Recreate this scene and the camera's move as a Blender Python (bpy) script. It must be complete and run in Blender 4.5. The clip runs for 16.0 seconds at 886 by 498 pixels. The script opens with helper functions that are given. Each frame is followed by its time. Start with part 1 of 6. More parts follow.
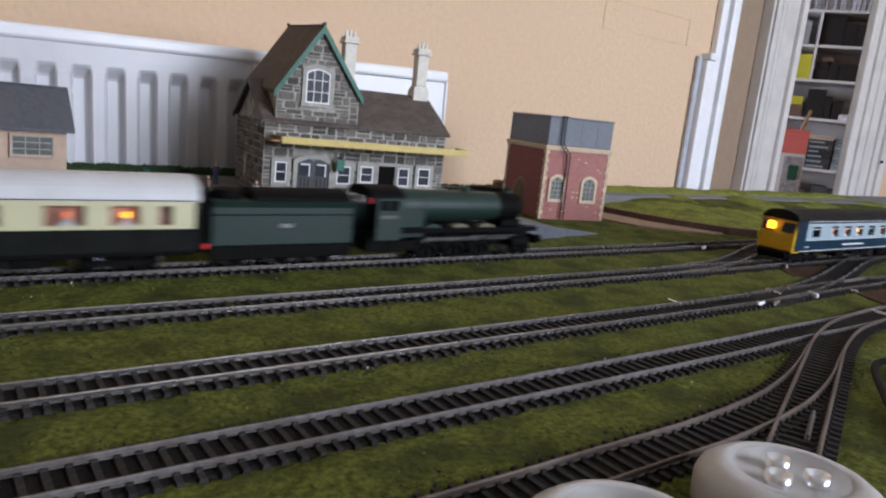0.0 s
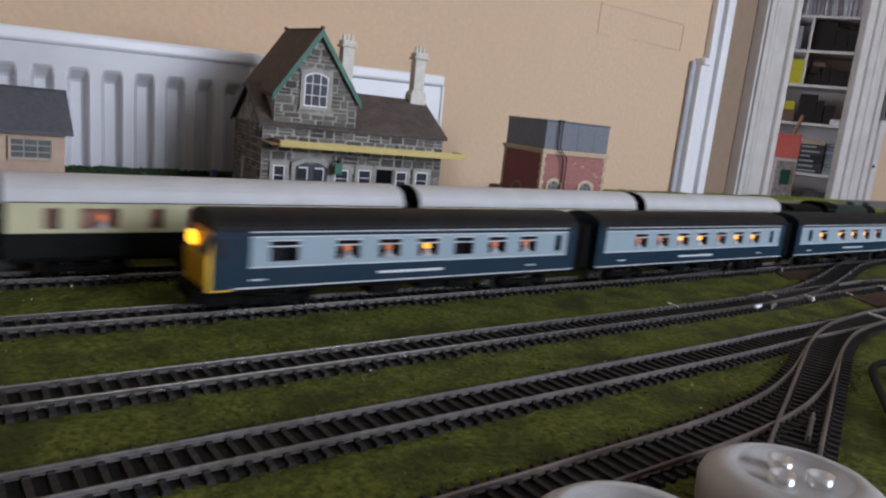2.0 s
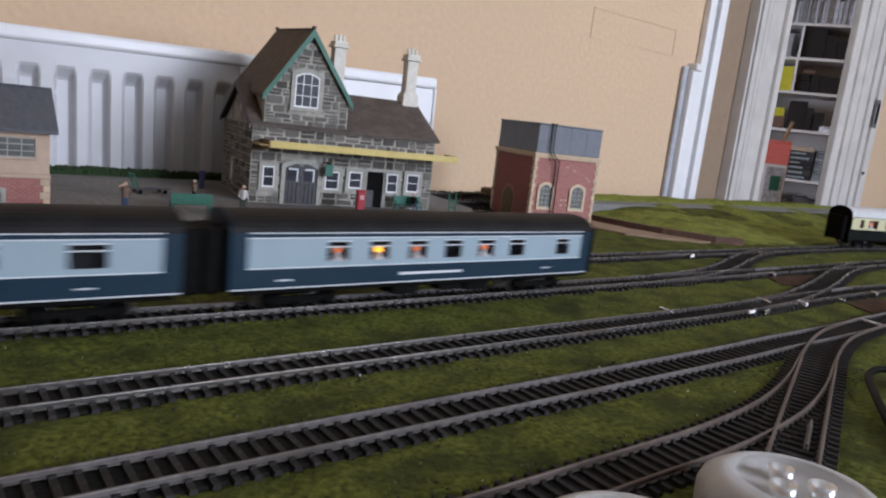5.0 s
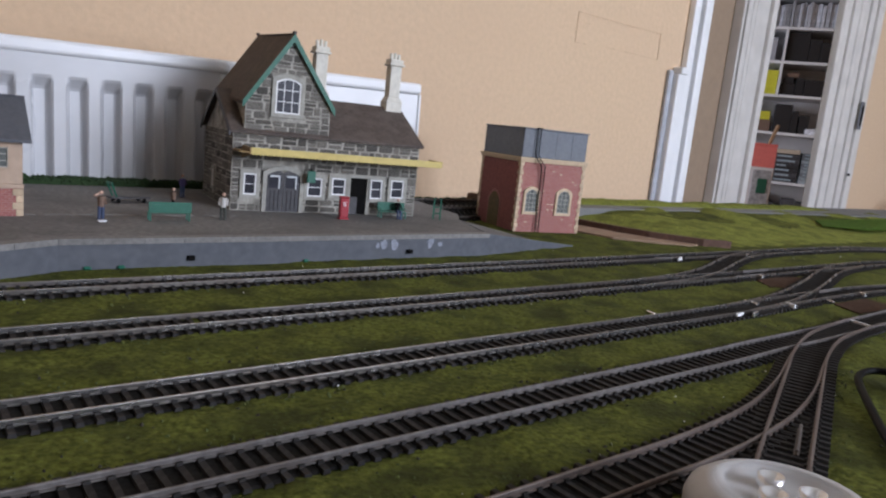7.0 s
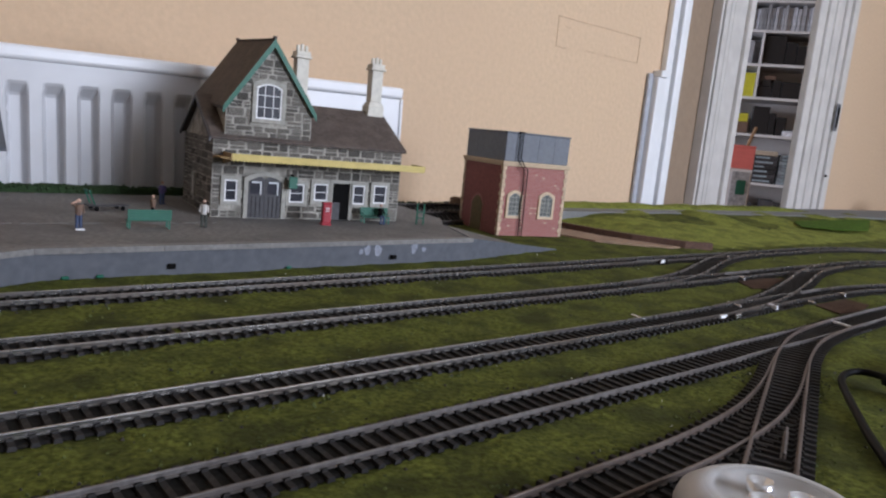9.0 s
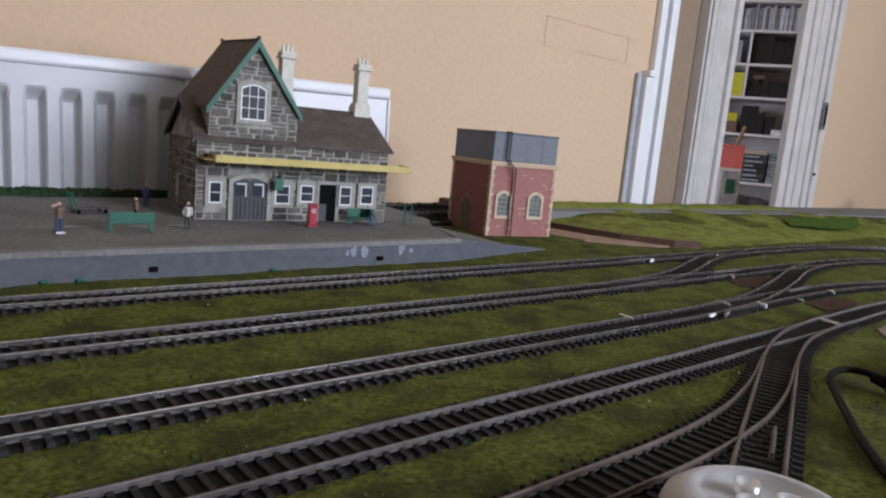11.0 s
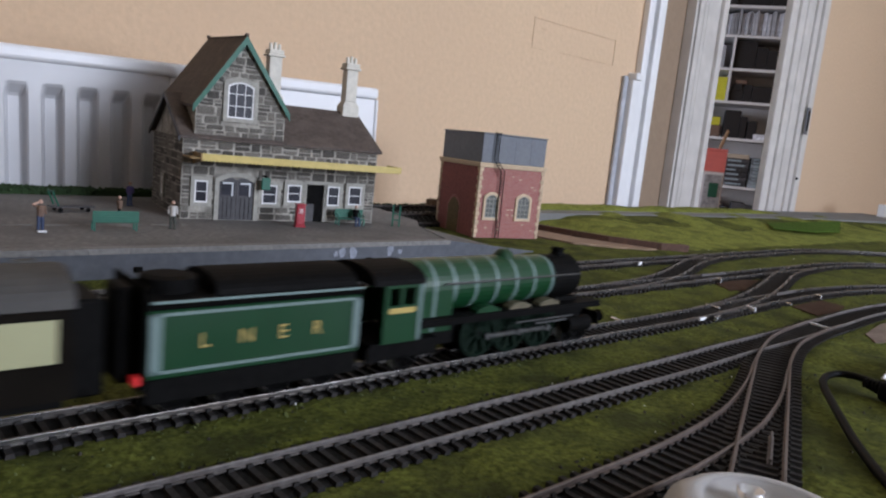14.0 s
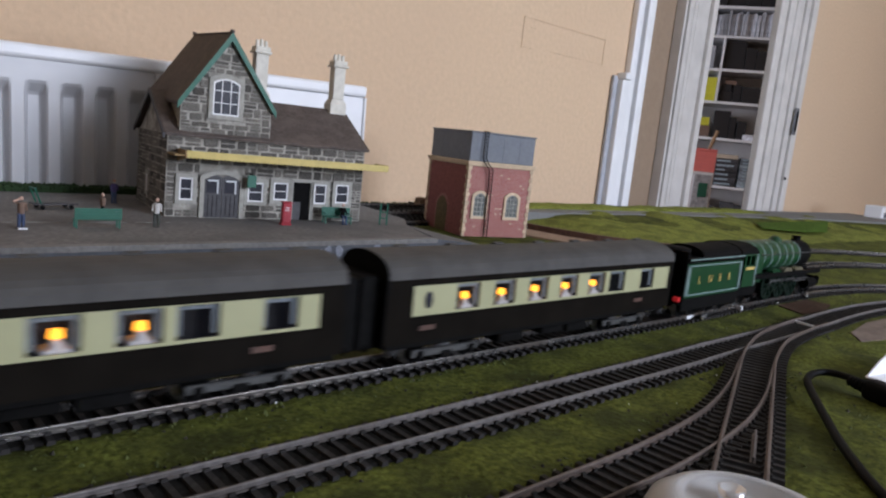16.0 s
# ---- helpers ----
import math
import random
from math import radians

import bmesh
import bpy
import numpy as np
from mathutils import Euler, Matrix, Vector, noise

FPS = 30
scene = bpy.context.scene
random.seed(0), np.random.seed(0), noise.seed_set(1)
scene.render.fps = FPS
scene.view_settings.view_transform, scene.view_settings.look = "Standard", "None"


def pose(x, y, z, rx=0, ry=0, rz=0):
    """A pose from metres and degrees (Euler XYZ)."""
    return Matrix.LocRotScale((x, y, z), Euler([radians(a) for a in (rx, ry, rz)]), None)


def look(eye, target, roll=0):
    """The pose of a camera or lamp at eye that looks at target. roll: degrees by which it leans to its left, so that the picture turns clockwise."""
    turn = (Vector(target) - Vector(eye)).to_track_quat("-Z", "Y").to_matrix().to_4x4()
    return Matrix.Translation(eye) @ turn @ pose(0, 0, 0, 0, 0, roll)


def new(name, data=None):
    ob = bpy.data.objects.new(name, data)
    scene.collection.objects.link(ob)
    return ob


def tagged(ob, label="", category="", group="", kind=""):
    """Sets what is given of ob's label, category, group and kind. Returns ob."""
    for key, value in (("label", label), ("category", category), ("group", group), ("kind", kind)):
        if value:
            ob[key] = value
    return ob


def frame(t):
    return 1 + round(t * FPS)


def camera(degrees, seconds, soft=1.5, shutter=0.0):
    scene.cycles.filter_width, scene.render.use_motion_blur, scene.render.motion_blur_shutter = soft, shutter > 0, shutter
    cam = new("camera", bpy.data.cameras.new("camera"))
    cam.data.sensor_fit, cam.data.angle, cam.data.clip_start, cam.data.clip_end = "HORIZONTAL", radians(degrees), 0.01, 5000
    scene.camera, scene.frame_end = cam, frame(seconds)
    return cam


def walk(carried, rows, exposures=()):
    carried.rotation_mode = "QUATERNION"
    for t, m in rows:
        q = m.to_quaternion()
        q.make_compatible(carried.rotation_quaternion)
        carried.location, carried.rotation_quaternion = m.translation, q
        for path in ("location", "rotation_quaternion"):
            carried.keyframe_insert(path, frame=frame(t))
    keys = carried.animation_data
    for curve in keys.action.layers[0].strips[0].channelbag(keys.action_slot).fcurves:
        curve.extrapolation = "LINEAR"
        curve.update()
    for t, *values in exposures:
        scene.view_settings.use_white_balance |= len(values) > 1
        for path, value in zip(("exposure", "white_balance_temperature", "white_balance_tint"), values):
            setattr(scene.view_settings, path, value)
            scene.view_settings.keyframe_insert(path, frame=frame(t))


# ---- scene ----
import functools

cam = camera(64.0, 16.0, soft=2.2, shutter=0.65)
PATH = [
    (0, (-0.00712, -0.01147, 0.11138), (0.58132, 0.77421, -0.07952), 6.069),
    (0.5, (-0.01170, -0.00814, 0.11062), (0.58307, 0.77273, -0.08043), 6.414),
    (1, (-0.01314, -0.00895, 0.11114), (0.58482, 0.76973, -0.07886), 6.347),
    (1.5, (-0.01271, -0.01028, 0.11096), (0.58560, 0.76893, -0.07576), 6.350),
    (2, (-0.01135, -0.01016, 0.11086), (0.58498, 0.77102, -0.07388), 6.200),
    (2.5, (-0.01090, -0.00825, 0.10959), (0.58840, 0.77105, -0.07351), 6.385),
    (3, (-0.01432, -0.00650, 0.10984), (0.58690, 0.77122, -0.07369), 6.611),
    (3.5, (-0.01406, -0.00558, 0.10924), (0.58867, 0.77116, -0.07351), 6.638),
    (4, (-0.01328, -0.00621, 0.10884), (0.59094, 0.76953, -0.07320), 6.927),
    (6.5, (0.00033, -0.00124, 0.10886), (0.61395, 0.77014, -0.05973), 6.021),
    (7, (0.00105, -0.00115, 0.10717), (0.61887, 0.76732, -0.05944), 6.048),
    (7.5, (0.00435, 0.00054, 0.10668), (0.62909, 0.76402, -0.05703), 5.992),
    (8, (0.00392, 0.00148, 0.10716), (0.63570, 0.75954, -0.05471), 5.918),
    (8.5, (-0.00071, 0.00183, 0.10839), (0.63380, 0.75780, -0.05258), 5.947),
    (9, (0.00186, 0.00169, 0.10795), (0.63891, 0.75589, -0.05125), 5.702),
    (11.5, (0.00820, 0.00370, 0.10693), (0.65663, 0.74901, -0.04818), 5.380),
    (12, (0.00834, 0.00479, 0.10674), (0.66004, 0.74731, -0.04803), 5.486),
    (12.5, (0.00779, 0.00619, 0.10609), (0.66205, 0.74652, -0.04839), 5.626),
    (13, (0.00803, 0.00750, 0.10600), (0.66448, 0.74604, -0.04769), 5.735),
    (13.5, (0.00717, 0.00976, 0.10632), (0.66718, 0.74535, -0.04632), 5.808),
    (14, (0.00784, 0.01003, 0.10591), (0.67120, 0.74269, -0.04629), 5.905),
    (14.5, (0.00825, 0.00943, 0.10566), (0.67359, 0.74016, -0.04719), 5.988),
    (15, (0.00999, 0.00937, 0.10478), (0.67824, 0.73738, -0.04831), 6.223),
    (15.5, (0.01226, 0.00995, 0.10464), (0.68264, 0.73624, -0.04738), 6.085),
    (16, (0.01222, 0.00958, 0.10482), (0.68492, 0.73383, -0.04664), 6.097),
]
walk(cam, [(t, look(eye, target, roll)) for t, eye, target, roll in PATH],
     [(0, 0.17, 6000, 19), (0.5, 0.10, 6000, 19), (1, -0.06, 6000, 19), (2, -0.25, 6000, 19), (3, -0.20, 6000, 19), (4, -0.03, 6000, 19), (6.5, 0.04, 6000, 19), (12, 0.01, 6000, 19), (13, -0.03, 6000, 19), (16, -0.03, 6000, 19)])

# ---- light ----
world = bpy.data.worlds.new("world")
scene.world = world
world.use_nodes = True
wn = world.node_tree.nodes
sky = wn.new("ShaderNodeTexSky")
sky.sky_type, sky.sun_disc = "NISHITA", False
sky.sun_elevation, sky.sun_rotation = radians(35), radians(150)
world.node_tree.links.new(sky.outputs[0], wn["Background"].inputs[0])
wn["Background"].inputs[1].default_value = 0.12
scene.view_settings.exposure = 0.0


def area_lamp(name, eye, target, w, h, watts, colour):
    d = bpy.data.lights.new(name, "AREA")
    d.shape, d.size, d.size_y, d.energy, d.color = "RECTANGLE", w, h, watts, colour
    ob = new(name, d)
    ob.matrix_world = look(eye, target)
    return ob


area_lamp("window_daylight", (1.2, -1.86, 0.66), (1.15, 0.0, 0.42), 1.3, 0.95, 66, (0.86, 0.94, 1.0))
# added fill for the hall and bookcase; no source is known there
area_lamp("hall_fill", (1.06, 3.1, 0.5), (3.7, 2.0, 0.2), 1.1, 1.3, 40, (0.95, 0.97, 1.0))

# ---- materials ----
def mat(name, base, rough=0.6, metal=0.0, vary=0.25, scale=200.0, bump=0.0, bscale=None, coat=0.0, second=None, sscale=25.0, samount=0.5, piece=0.0, spec=0.5):
    """A surface with grain at one scale, patches of a second colour at a larger one, and fine relief."""
    m = bpy.data.materials.new(name)
    m.use_nodes = True
    nt = m.node_tree
    n, l = nt.nodes, nt.links
    b = n["Principled BSDF"]
    b.inputs["Roughness"].default_value = rough
    b.inputs["Metallic"].default_value = metal
    b.inputs["Specular IOR Level"].default_value = spec
    b.inputs["Coat Weight"].default_value = coat
    tc = n.new("ShaderNodeTexCoord")
    nz = n.new("ShaderNodeTexNoise")
    nz.inputs["Scale"].default_value, nz.inputs["Detail"].default_value = scale, 6
    l.new(tc.outputs["Object"], nz.inputs["Vector"])
    lo = [max(0, c * (1 - vary)) for c in base[:3]] + [1]
    hi = [min(1, c * (1 + vary)) for c in base[:3]] + [1]
    cr = n.new("ShaderNodeValToRGB")
    cr.color_ramp.elements[0].position, cr.color_ramp.elements[1].position = 0.3, 0.7
    cr.color_ramp.elements[0].color, cr.color_ramp.elements[1].color = lo, hi
    l.new(nz.outputs["Fac"], cr.inputs["Fac"])
    col = cr.outputs["Color"]
    n2 = n.new("ShaderNodeTexNoise")
    n2.inputs["Scale"].default_value, n2.inputs["Detail"].default_value = sscale, 4
    l.new(tc.outputs["Object"], n2.inputs["Vector"])
    if second:
        r2 = n.new("ShaderNodeValToRGB")
        r2.color_ramp.elements[0].position, r2.color_ramp.elements[1].position = 0.45, 0.65
        r2.color_ramp.elements[0].color, r2.color_ramp.elements[1].color = (0, 0, 0, 1), (samount,) * 3 + (1,)
        l.new(n2.outputs["Fac"], r2.inputs["Fac"])
        mx = n.new("ShaderNodeMixRGB")
        l.new(r2.outputs["Color"], mx.inputs["Fac"])
        l.new(col, mx.inputs["Color1"])
        mx.inputs["Color2"].default_value = (*second, 1)
        col = mx.outputs["Color"]
    if piece:
        oi = n.new("ShaderNodeObjectInfo")
        hs = n.new("ShaderNodeHueSaturation")
        mr = n.new("ShaderNodeMapRange")
        mr.inputs["To Min"].default_value, mr.inputs["To Max"].default_value = 1 - piece, 1 + piece
        l.new(oi.outputs["Random"], mr.inputs["Value"])
        l.new(mr.outputs["Result"], hs.inputs["Value"])
        l.new(col, hs.inputs["Color"])
        col = hs.outputs["Color"]
    l.new(col, b.inputs["Base Color"])
    rr = n.new("ShaderNodeMapRange")
    rr.inputs["To Min"].default_value, rr.inputs["To Max"].default_value = max(0.03, rough - 0.12), min(1, rough + 0.12)
    l.new(n2.outputs["Fac"], rr.inputs["Value"])
    l.new(rr.outputs["Result"], b.inputs["Roughness"])
    if bump:
        nb = n.new("ShaderNodeTexNoise")
        nb.inputs["Scale"].default_value, nb.inputs["Detail"].default_value = bscale or scale, 5
        l.new(tc.outputs["Object"], nb.inputs["Vector"])
        bp = n.new("ShaderNodeBump")
        bp.inputs["Strength"].default_value, bp.inputs["Distance"].default_value = min(1, bump), 0.4 / (bscale or scale)
        l.new(nb.outputs["Fac"], bp.inputs["Height"])
        l.new(bp.outputs["Normal"], b.inputs["Normal"])
    return m


def glow(name, colour, strength):
    m = bpy.data.materials.new(name)
    m.use_nodes = True
    b = m.node_tree.nodes["Principled BSDF"]
    b.inputs["Base Color"].default_value = (*colour, 1)
    b.inputs["Emission Color"].default_value = (*colour, 1)
    b.inputs["Emission Strength"].default_value = strength
    return m


def glass(name, tint=(1, 1, 1), rough=0.05, alpha=0.25):
    """Thin clear plastic: mostly see-through with a gloss."""
    m = bpy.data.materials.new(name)
    m.use_nodes = True
    b = m.node_tree.nodes["Principled BSDF"]
    b.inputs["Base Color"].default_value = (*tint, 1)
    b.inputs["Roughness"].default_value = rough
    b.inputs["Alpha"].default_value = alpha
    return m


M_GRASS = mat("grass_flock", (0.086, 0.097, 0.018), 0.95, 0, 0.55, 380, 1.0, 450, second=(0.034, 0.038, 0.012), sscale=34, samount=0.85, spec=0.1)
M_GRASSL = mat("grass_light", (0.18, 0.20, 0.040), 0.95, 0, 0.5, 380, 1.0, 300, second=(0.085, 0.090, 0.020), sscale=40, samount=0.8, spec=0.1)
M_SOIL = mat("soil", (0.028, 0.024, 0.016), 0.95, 0, 0.4, 800, 0.6, second=(0.05, 0.045, 0.03), sscale=40)
M_RAIL = mat("nickel_rail", (0.27, 0.26, 0.25), 0.28, 0.85, 0.2, 300, second=(0.15, 0.115, 0.09), sscale=30, samount=0.6)
M_RAILR = mat("rusty_rail", (0.115, 0.088, 0.075), 0.5, 0.4, 0.25, 300, second=(0.19, 0.155, 0.135), sscale=30, samount=0.6)
M_RAILD = mat("dull_rail", (0.135, 0.122, 0.115), 0.6, 0.35, 0.3, 300, second=(0.08, 0.064, 0.055), sscale=40, samount=0.7)
M_SLEEPER = mat("black_sleeper", (0.020, 0.018, 0.017), 0.72, 0, 0.4, 500, 0.3, piece=0.3, spec=0.3)
M_PLASTER = mat("peach_plaster", (0.62, 0.445, 0.29), 0.85, 0, 0.05, 120, 0.22, 110, second=(0.60, 0.43, 0.285), sscale=3)
M_WHITE = mat("white_gloss", (0.78, 0.78, 0.79), 0.35, 0, 0.03, 30, second=(0.70, 0.70, 0.70), sscale=8)
M_PLAT = mat("platform_top", (0.155, 0.146, 0.135), 0.9, 0, 0.35, 260, 0.4, second=(0.10, 0.092, 0.085), sscale=22, samount=0.7)
M_PLATW = mat("platform_wall", (0.088, 0.094, 0.108), 0.7, 0, 0.15, 150, second=(0.12, 0.125, 0.14), sscale=25, samount=0.3, spec=0.3)
M_STONE = mat("grey_stone", (0.105, 0.096, 0.082), 0.85, 0, 0.45, 420, 0.5, second=(0.19, 0.175, 0.15), sscale=70, samount=0.7, piece=0.5)
M_STONED = mat("stone_dressing", (0.34, 0.33, 0.29), 0.85, 0, 0.15, 250, 0.2)
M_ROOF = mat("brown_roof", (0.070, 0.053, 0.045), 0.8, 0, 0.3, 320, 0.4, second=(0.125, 0.098, 0.082), sscale=75, samount=0.6)
M_GREEN = mat("green_paint", (0.010, 0.11, 0.068), 0.5, 0, 0.1, 200)
M_TANK = mat("grey_tank", (0.12, 0.13, 0.15), 0.6, 0, 0.12, 200, 0.1, second=(0.16, 0.17, 0.18), sscale=40)
M_BLACK = mat("matt_black", (0.0045, 0.0043, 0.0042), 0.65, 0, 0.4, 300, spec=0.05)
M_BED = mat("dark_trackbed", (0.014, 0.013, 0.012), 0.95, 0, 0.4, 600, spec=0.1)
M_MORTAR = mat("pale_mortar", (0.36, 0.34, 0.295), 0.9, 0, 0.35, 300, 0.4, second=(0.15, 0.14, 0.12), sscale=75, samount=0.9)
M_CHIM = mat("chimney_render", (0.66, 0.63, 0.55), 0.8, 0, 0.08, 200, 0.2, second=(0.55, 0.52, 0.46), sscale=60)
M_DARKWOOD = mat("dark_door", (0.035, 0.032, 0.035), 0.5, 0, 0.3, 200)
M_PANE = mat("dark_pane", (0.022, 0.022, 0.030), 0.30, 0, 0.4, 80, spec=0.2)
M_CANOPY = mat("canopy_cream", (0.55, 0.43, 0.13), 0.6, 0, 0.1, 200)
M_CANOPYS = mat("canopy_soffit", (0.25, 0.16, 0.06), 0.7, 0, 0.15, 200)
M_SLATE = mat("blue_slate", (0.075, 0.078, 0.09), 0.7, 0, 0.15, 300, 0.3, second=(0.095, 0.097, 0.105), sscale=50)
M_SBCREAM = mat("buff_board", (0.46, 0.34, 0.25), 0.8, 0, 0.08, 200, second=(0.40, 0.30, 0.22), sscale=30)
M_HEDGE = mat("hedge_flock", (0.02, 0.045, 0.012), 0.95, 0, 0.5, 700, 1.0, 500)
M_REDBOX = mat("red_paint", (0.33, 0.016, 0.028), 0.45, 0, 0.12, 200)
M_TAN = mat("bare_board", (0.30, 0.20, 0.13), 0.85, 0, 0.15, 200, 0.2, second=(0.22, 0.15, 0.10), sscale=30)
M_BROWN = mat("brown_edge", (0.085, 0.042, 0.026), 0.85, 0, 0.25, 200, 0.4)
M_GREYRD = mat("grey_board", (0.17, 0.17, 0.165), 0.8, 0, 0.12, 150, 0.2, second=(0.13, 0.13, 0.12), sscale=12)
M_WOOD = mat("plain_timber", (0.33, 0.22, 0.12), 0.6, 0, 0.2, 40, 0.2)
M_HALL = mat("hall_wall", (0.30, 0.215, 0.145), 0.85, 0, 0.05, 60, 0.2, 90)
M_CEIL = mat("white_ceiling", (0.78, 0.77, 0.74), 0.9, 0, 0.03, 30)
M_CARPET = mat("grey_carpet", (0.16, 0.14, 0.12), 0.95, 0, 0.25, 300, 0.5)
M_GLINT = mat("bright_metal", (0.75, 0.75, 0.76), 0.25, 0.9, 0.1, 200)
M_SKIN = mat("figure_flesh", (0.5, 0.32, 0.24), 0.6, 0, 0.1, 300)
M_PALEB = mat("pale_grey_paint", (0.275, 0.35, 0.39), 0.4, 0, 0.04, 60, spec=0.3)
M_BLUE = mat("rail_blue", (0.007, 0.024, 0.042), 0.4, 0, 0.12, 60, spec=0.2)
M_LINE = mat("white_line", (0.62, 0.65, 0.66), 0.4, 0, 0.03, 60)
M_ROOFD = mat("dark_roof", (0.010, 0.009, 0.009), 0.6, 0, 0.35, 100, spec=0.14)
M_ROOFW = mat("white_roof", (0.50, 0.50, 0.50), 0.45, 0, 0.05, 60, second=(0.43, 0.43, 0.42), sscale=40)
M_ROOFG = mat("grey_roof", (0.055, 0.052, 0.048), 0.7, 0, 0.2, 100, second=(0.078, 0.074, 0.066), sscale=30, spec=0.3)
M_YELLOW = mat("warning_yellow", (0.72, 0.42, 0.01), 0.4, 0, 0.06, 100)
M_UMBER = mat("umber_brown", (0.0080, 0.0066, 0.0052), 0.5, 0, 0.25, 60, spec=0.02)
M_CHOC = mat("chocolate_brown", (0.010, 0.011, 0.010), 0.5, 0, 0.25, 60, spec=0.03)
M_PCREAM = mat("pullman_cream", (0.36, 0.355, 0.205), 0.35, 0, 0.04, 60)
M_INSIDE = mat("dark_interior", (0.009, 0.008, 0.007), 0.8, 0, 0.3, 300)
# orange lamplight inside the cream coaches, put into the colour
M_INGLOW = mat("lamplit_interior", (0.48, 0.22, 0.15), 0.8, 0, 0.6, 90, second=(0.55, 0.40, 0.32), sscale=60)
M_LOCO = mat("apple_green", (0.005, 0.040, 0.013), 0.35, 0, 0.06, 60, spec=0.4)
M_LOCOD = mat("dark_loco_green", (0.009, 0.024, 0.018), 0.45, 0, 0.1, 60, spec=0.3)
M_LINING = mat("pale_lining", (0.14, 0.20, 0.19), 0.4, 0, 0.04, 60)
M_GOLD = mat("gold_lettering", (0.45, 0.33, 0.09), 0.5, 0, 0.1, 100)
M_STEEL = mat("rod_steel", (0.45, 0.45, 0.46), 0.35, 0.9, 0.1, 100)
M_WHEELG = mat("green_wheel", (0.003, 0.009, 0.005), 0.6, 0, 0.25, 100, spec=0.08)
M_REDL = glow("red_tail_lamp", (0.7, 0.03, 0.03), 0.22)
M_LAMP = glow("table_lamp_glow", (1.0, 0.37, 0.022), 4.2)
M_LAMPW = glow("dim_lamp_glow", (1.0, 0.28, 0.10), 0.7)
M_HEAD = glow("headlight_glow", (1.0, 0.45, 0.015), 4.0)
M_CLOTH = mat("white_cloth", (0.8, 0.78, 0.78), 0.8, 0, 0.03, 100)
M_GLASS = glass("clear_glazing", (0.02, 0.02, 0.025), 0.06, 0.15)
M_FROST = mat("frosted_plastic", (0.44, 0.43, 0.42), 0.4, 0, 0.04, 60, second=(0.38, 0.36, 0.34), sscale=70)
M_LENS = glass("clear_lens", (0.9, 0.92, 0.92), 0.06, 0.14)
M_CABLE = mat("black_cable", (0.005, 0.005, 0.0055), 0.55, 0, 0.2, 200, spec=0.1)
M_PAPER = mat("white_paper", (0.78, 0.78, 0.80), 0.7, 0, 0.03, 80)
M_GREYSIG = mat("grey_blot", (0.13, 0.13, 0.14), 0.6, 0, 0.2, 100)
M_YEL = mat("yellow_spine", (0.55, 0.52, 0.03), 0.5, 0, 0.1, 60)
M_PINK = mat("coral_card", (0.85, 0.22, 0.20), 0.5, 0, 0.05, 60)
M_BOOK = mat("dark_books", (0.05, 0.05, 0.055), 0.5, 0, 0.4, 60, piece=0.7)
M_CASE = mat("pale_cases", (0.50, 0.52, 0.56), 0.4, 0, 0.4, 60, piece=0.6)
M_BLACKB = mat("black_box", (0.012, 0.012, 0.014), 0.45, 0, 0.3, 100)
M_TUFT = mat("flock_tuft", (0.072, 0.088, 0.020), 0.95, 0, 0.5, 300)
M_SHIRT = mat("white_shirt", (0.55, 0.53, 0.5), 0.7, 0, 0.1, 200)
M_JEAN = mat("blue_cloth", (0.04, 0.06, 0.12), 0.7, 0, 0.2, 200)
M_PURPLE = mat("violet_cloth", (0.07, 0.05, 0.14), 0.7, 0, 0.2, 200)
M_CREAM2 = mat("coach_cream", (0.50, 0.475, 0.29), 0.35, 0, 0.04, 60)
M_PENCIL = mat("pencil", (0.56, 0.40, 0.262), 0.9, 0, 0.15, 100)
M_PANEL = mat("dim_pane", (0.085, 0.09, 0.08), 0.55, 0, 0.4, 90)
M_BLOT = mat("filler_blot", (0.22, 0.235, 0.28), 0.6, 0, 0.2, 300)
M_TRIM = mat("aged_white_trim", (0.60, 0.57, 0.535), 0.45, 0, 0.06, 30, second=(0.50, 0.475, 0.445), sscale=14)
M_BPATCH = mat("bare_brown_patch", (0.050, 0.027, 0.017), 0.95, 0, 0.4, 300, 0.5, second=(0.085, 0.055, 0.038), sscale=60, spec=0.1)
M_BROWNTOP = mat("brown_shirt", (0.16, 0.10, 0.07), 0.7, 0, 0.25, 300)
M_DRABLEG = mat("drab_trousers", (0.05, 0.055, 0.045), 0.7, 0, 0.2, 300)
M_CREAMBK = mat("cream_cover", (0.50, 0.42, 0.32), 0.6, 0, 0.1, 60)
M_SPINE = mat("faded_spine_print", (0.34, 0.42, 0.46), 0.6, 0, 0.3, 90)
M_DULLST = mat("dull_steel", (0.07, 0.07, 0.068), 0.5, 0.5, 0.3, 200)
M_FLAP = mat("grass_paper", (0.055, 0.10, 0.012), 0.95, 0, 0.4, 200, 0.5, second=(0.05, 0.085, 0.015), sscale=20, spec=0.1)
# radiator white, darkened for the shade on its left part
M_RADSHADE = mat("shaded_enamel", (0.57, 0.57, 0.585), 0.3, 0, 0.04, 30, second=(0.52, 0.52, 0.53), sscale=9)
M_SASH = mat("white_sash", (0.80, 0.80, 0.80), 0.5, 0, 0.04, 200)
M_CURTAIN = mat("grey_blue_curtain", (0.30, 0.34, 0.37), 0.8, 0, 0.25, 300)
M_OLIVE = mat("olive_door", (0.11, 0.075, 0.025), 0.7, 0, 0.25, 250)
M_BINDER = mat("grey_binder", (0.34, 0.35, 0.38), 0.5, 0, 0.15, 60, piece=0.3)
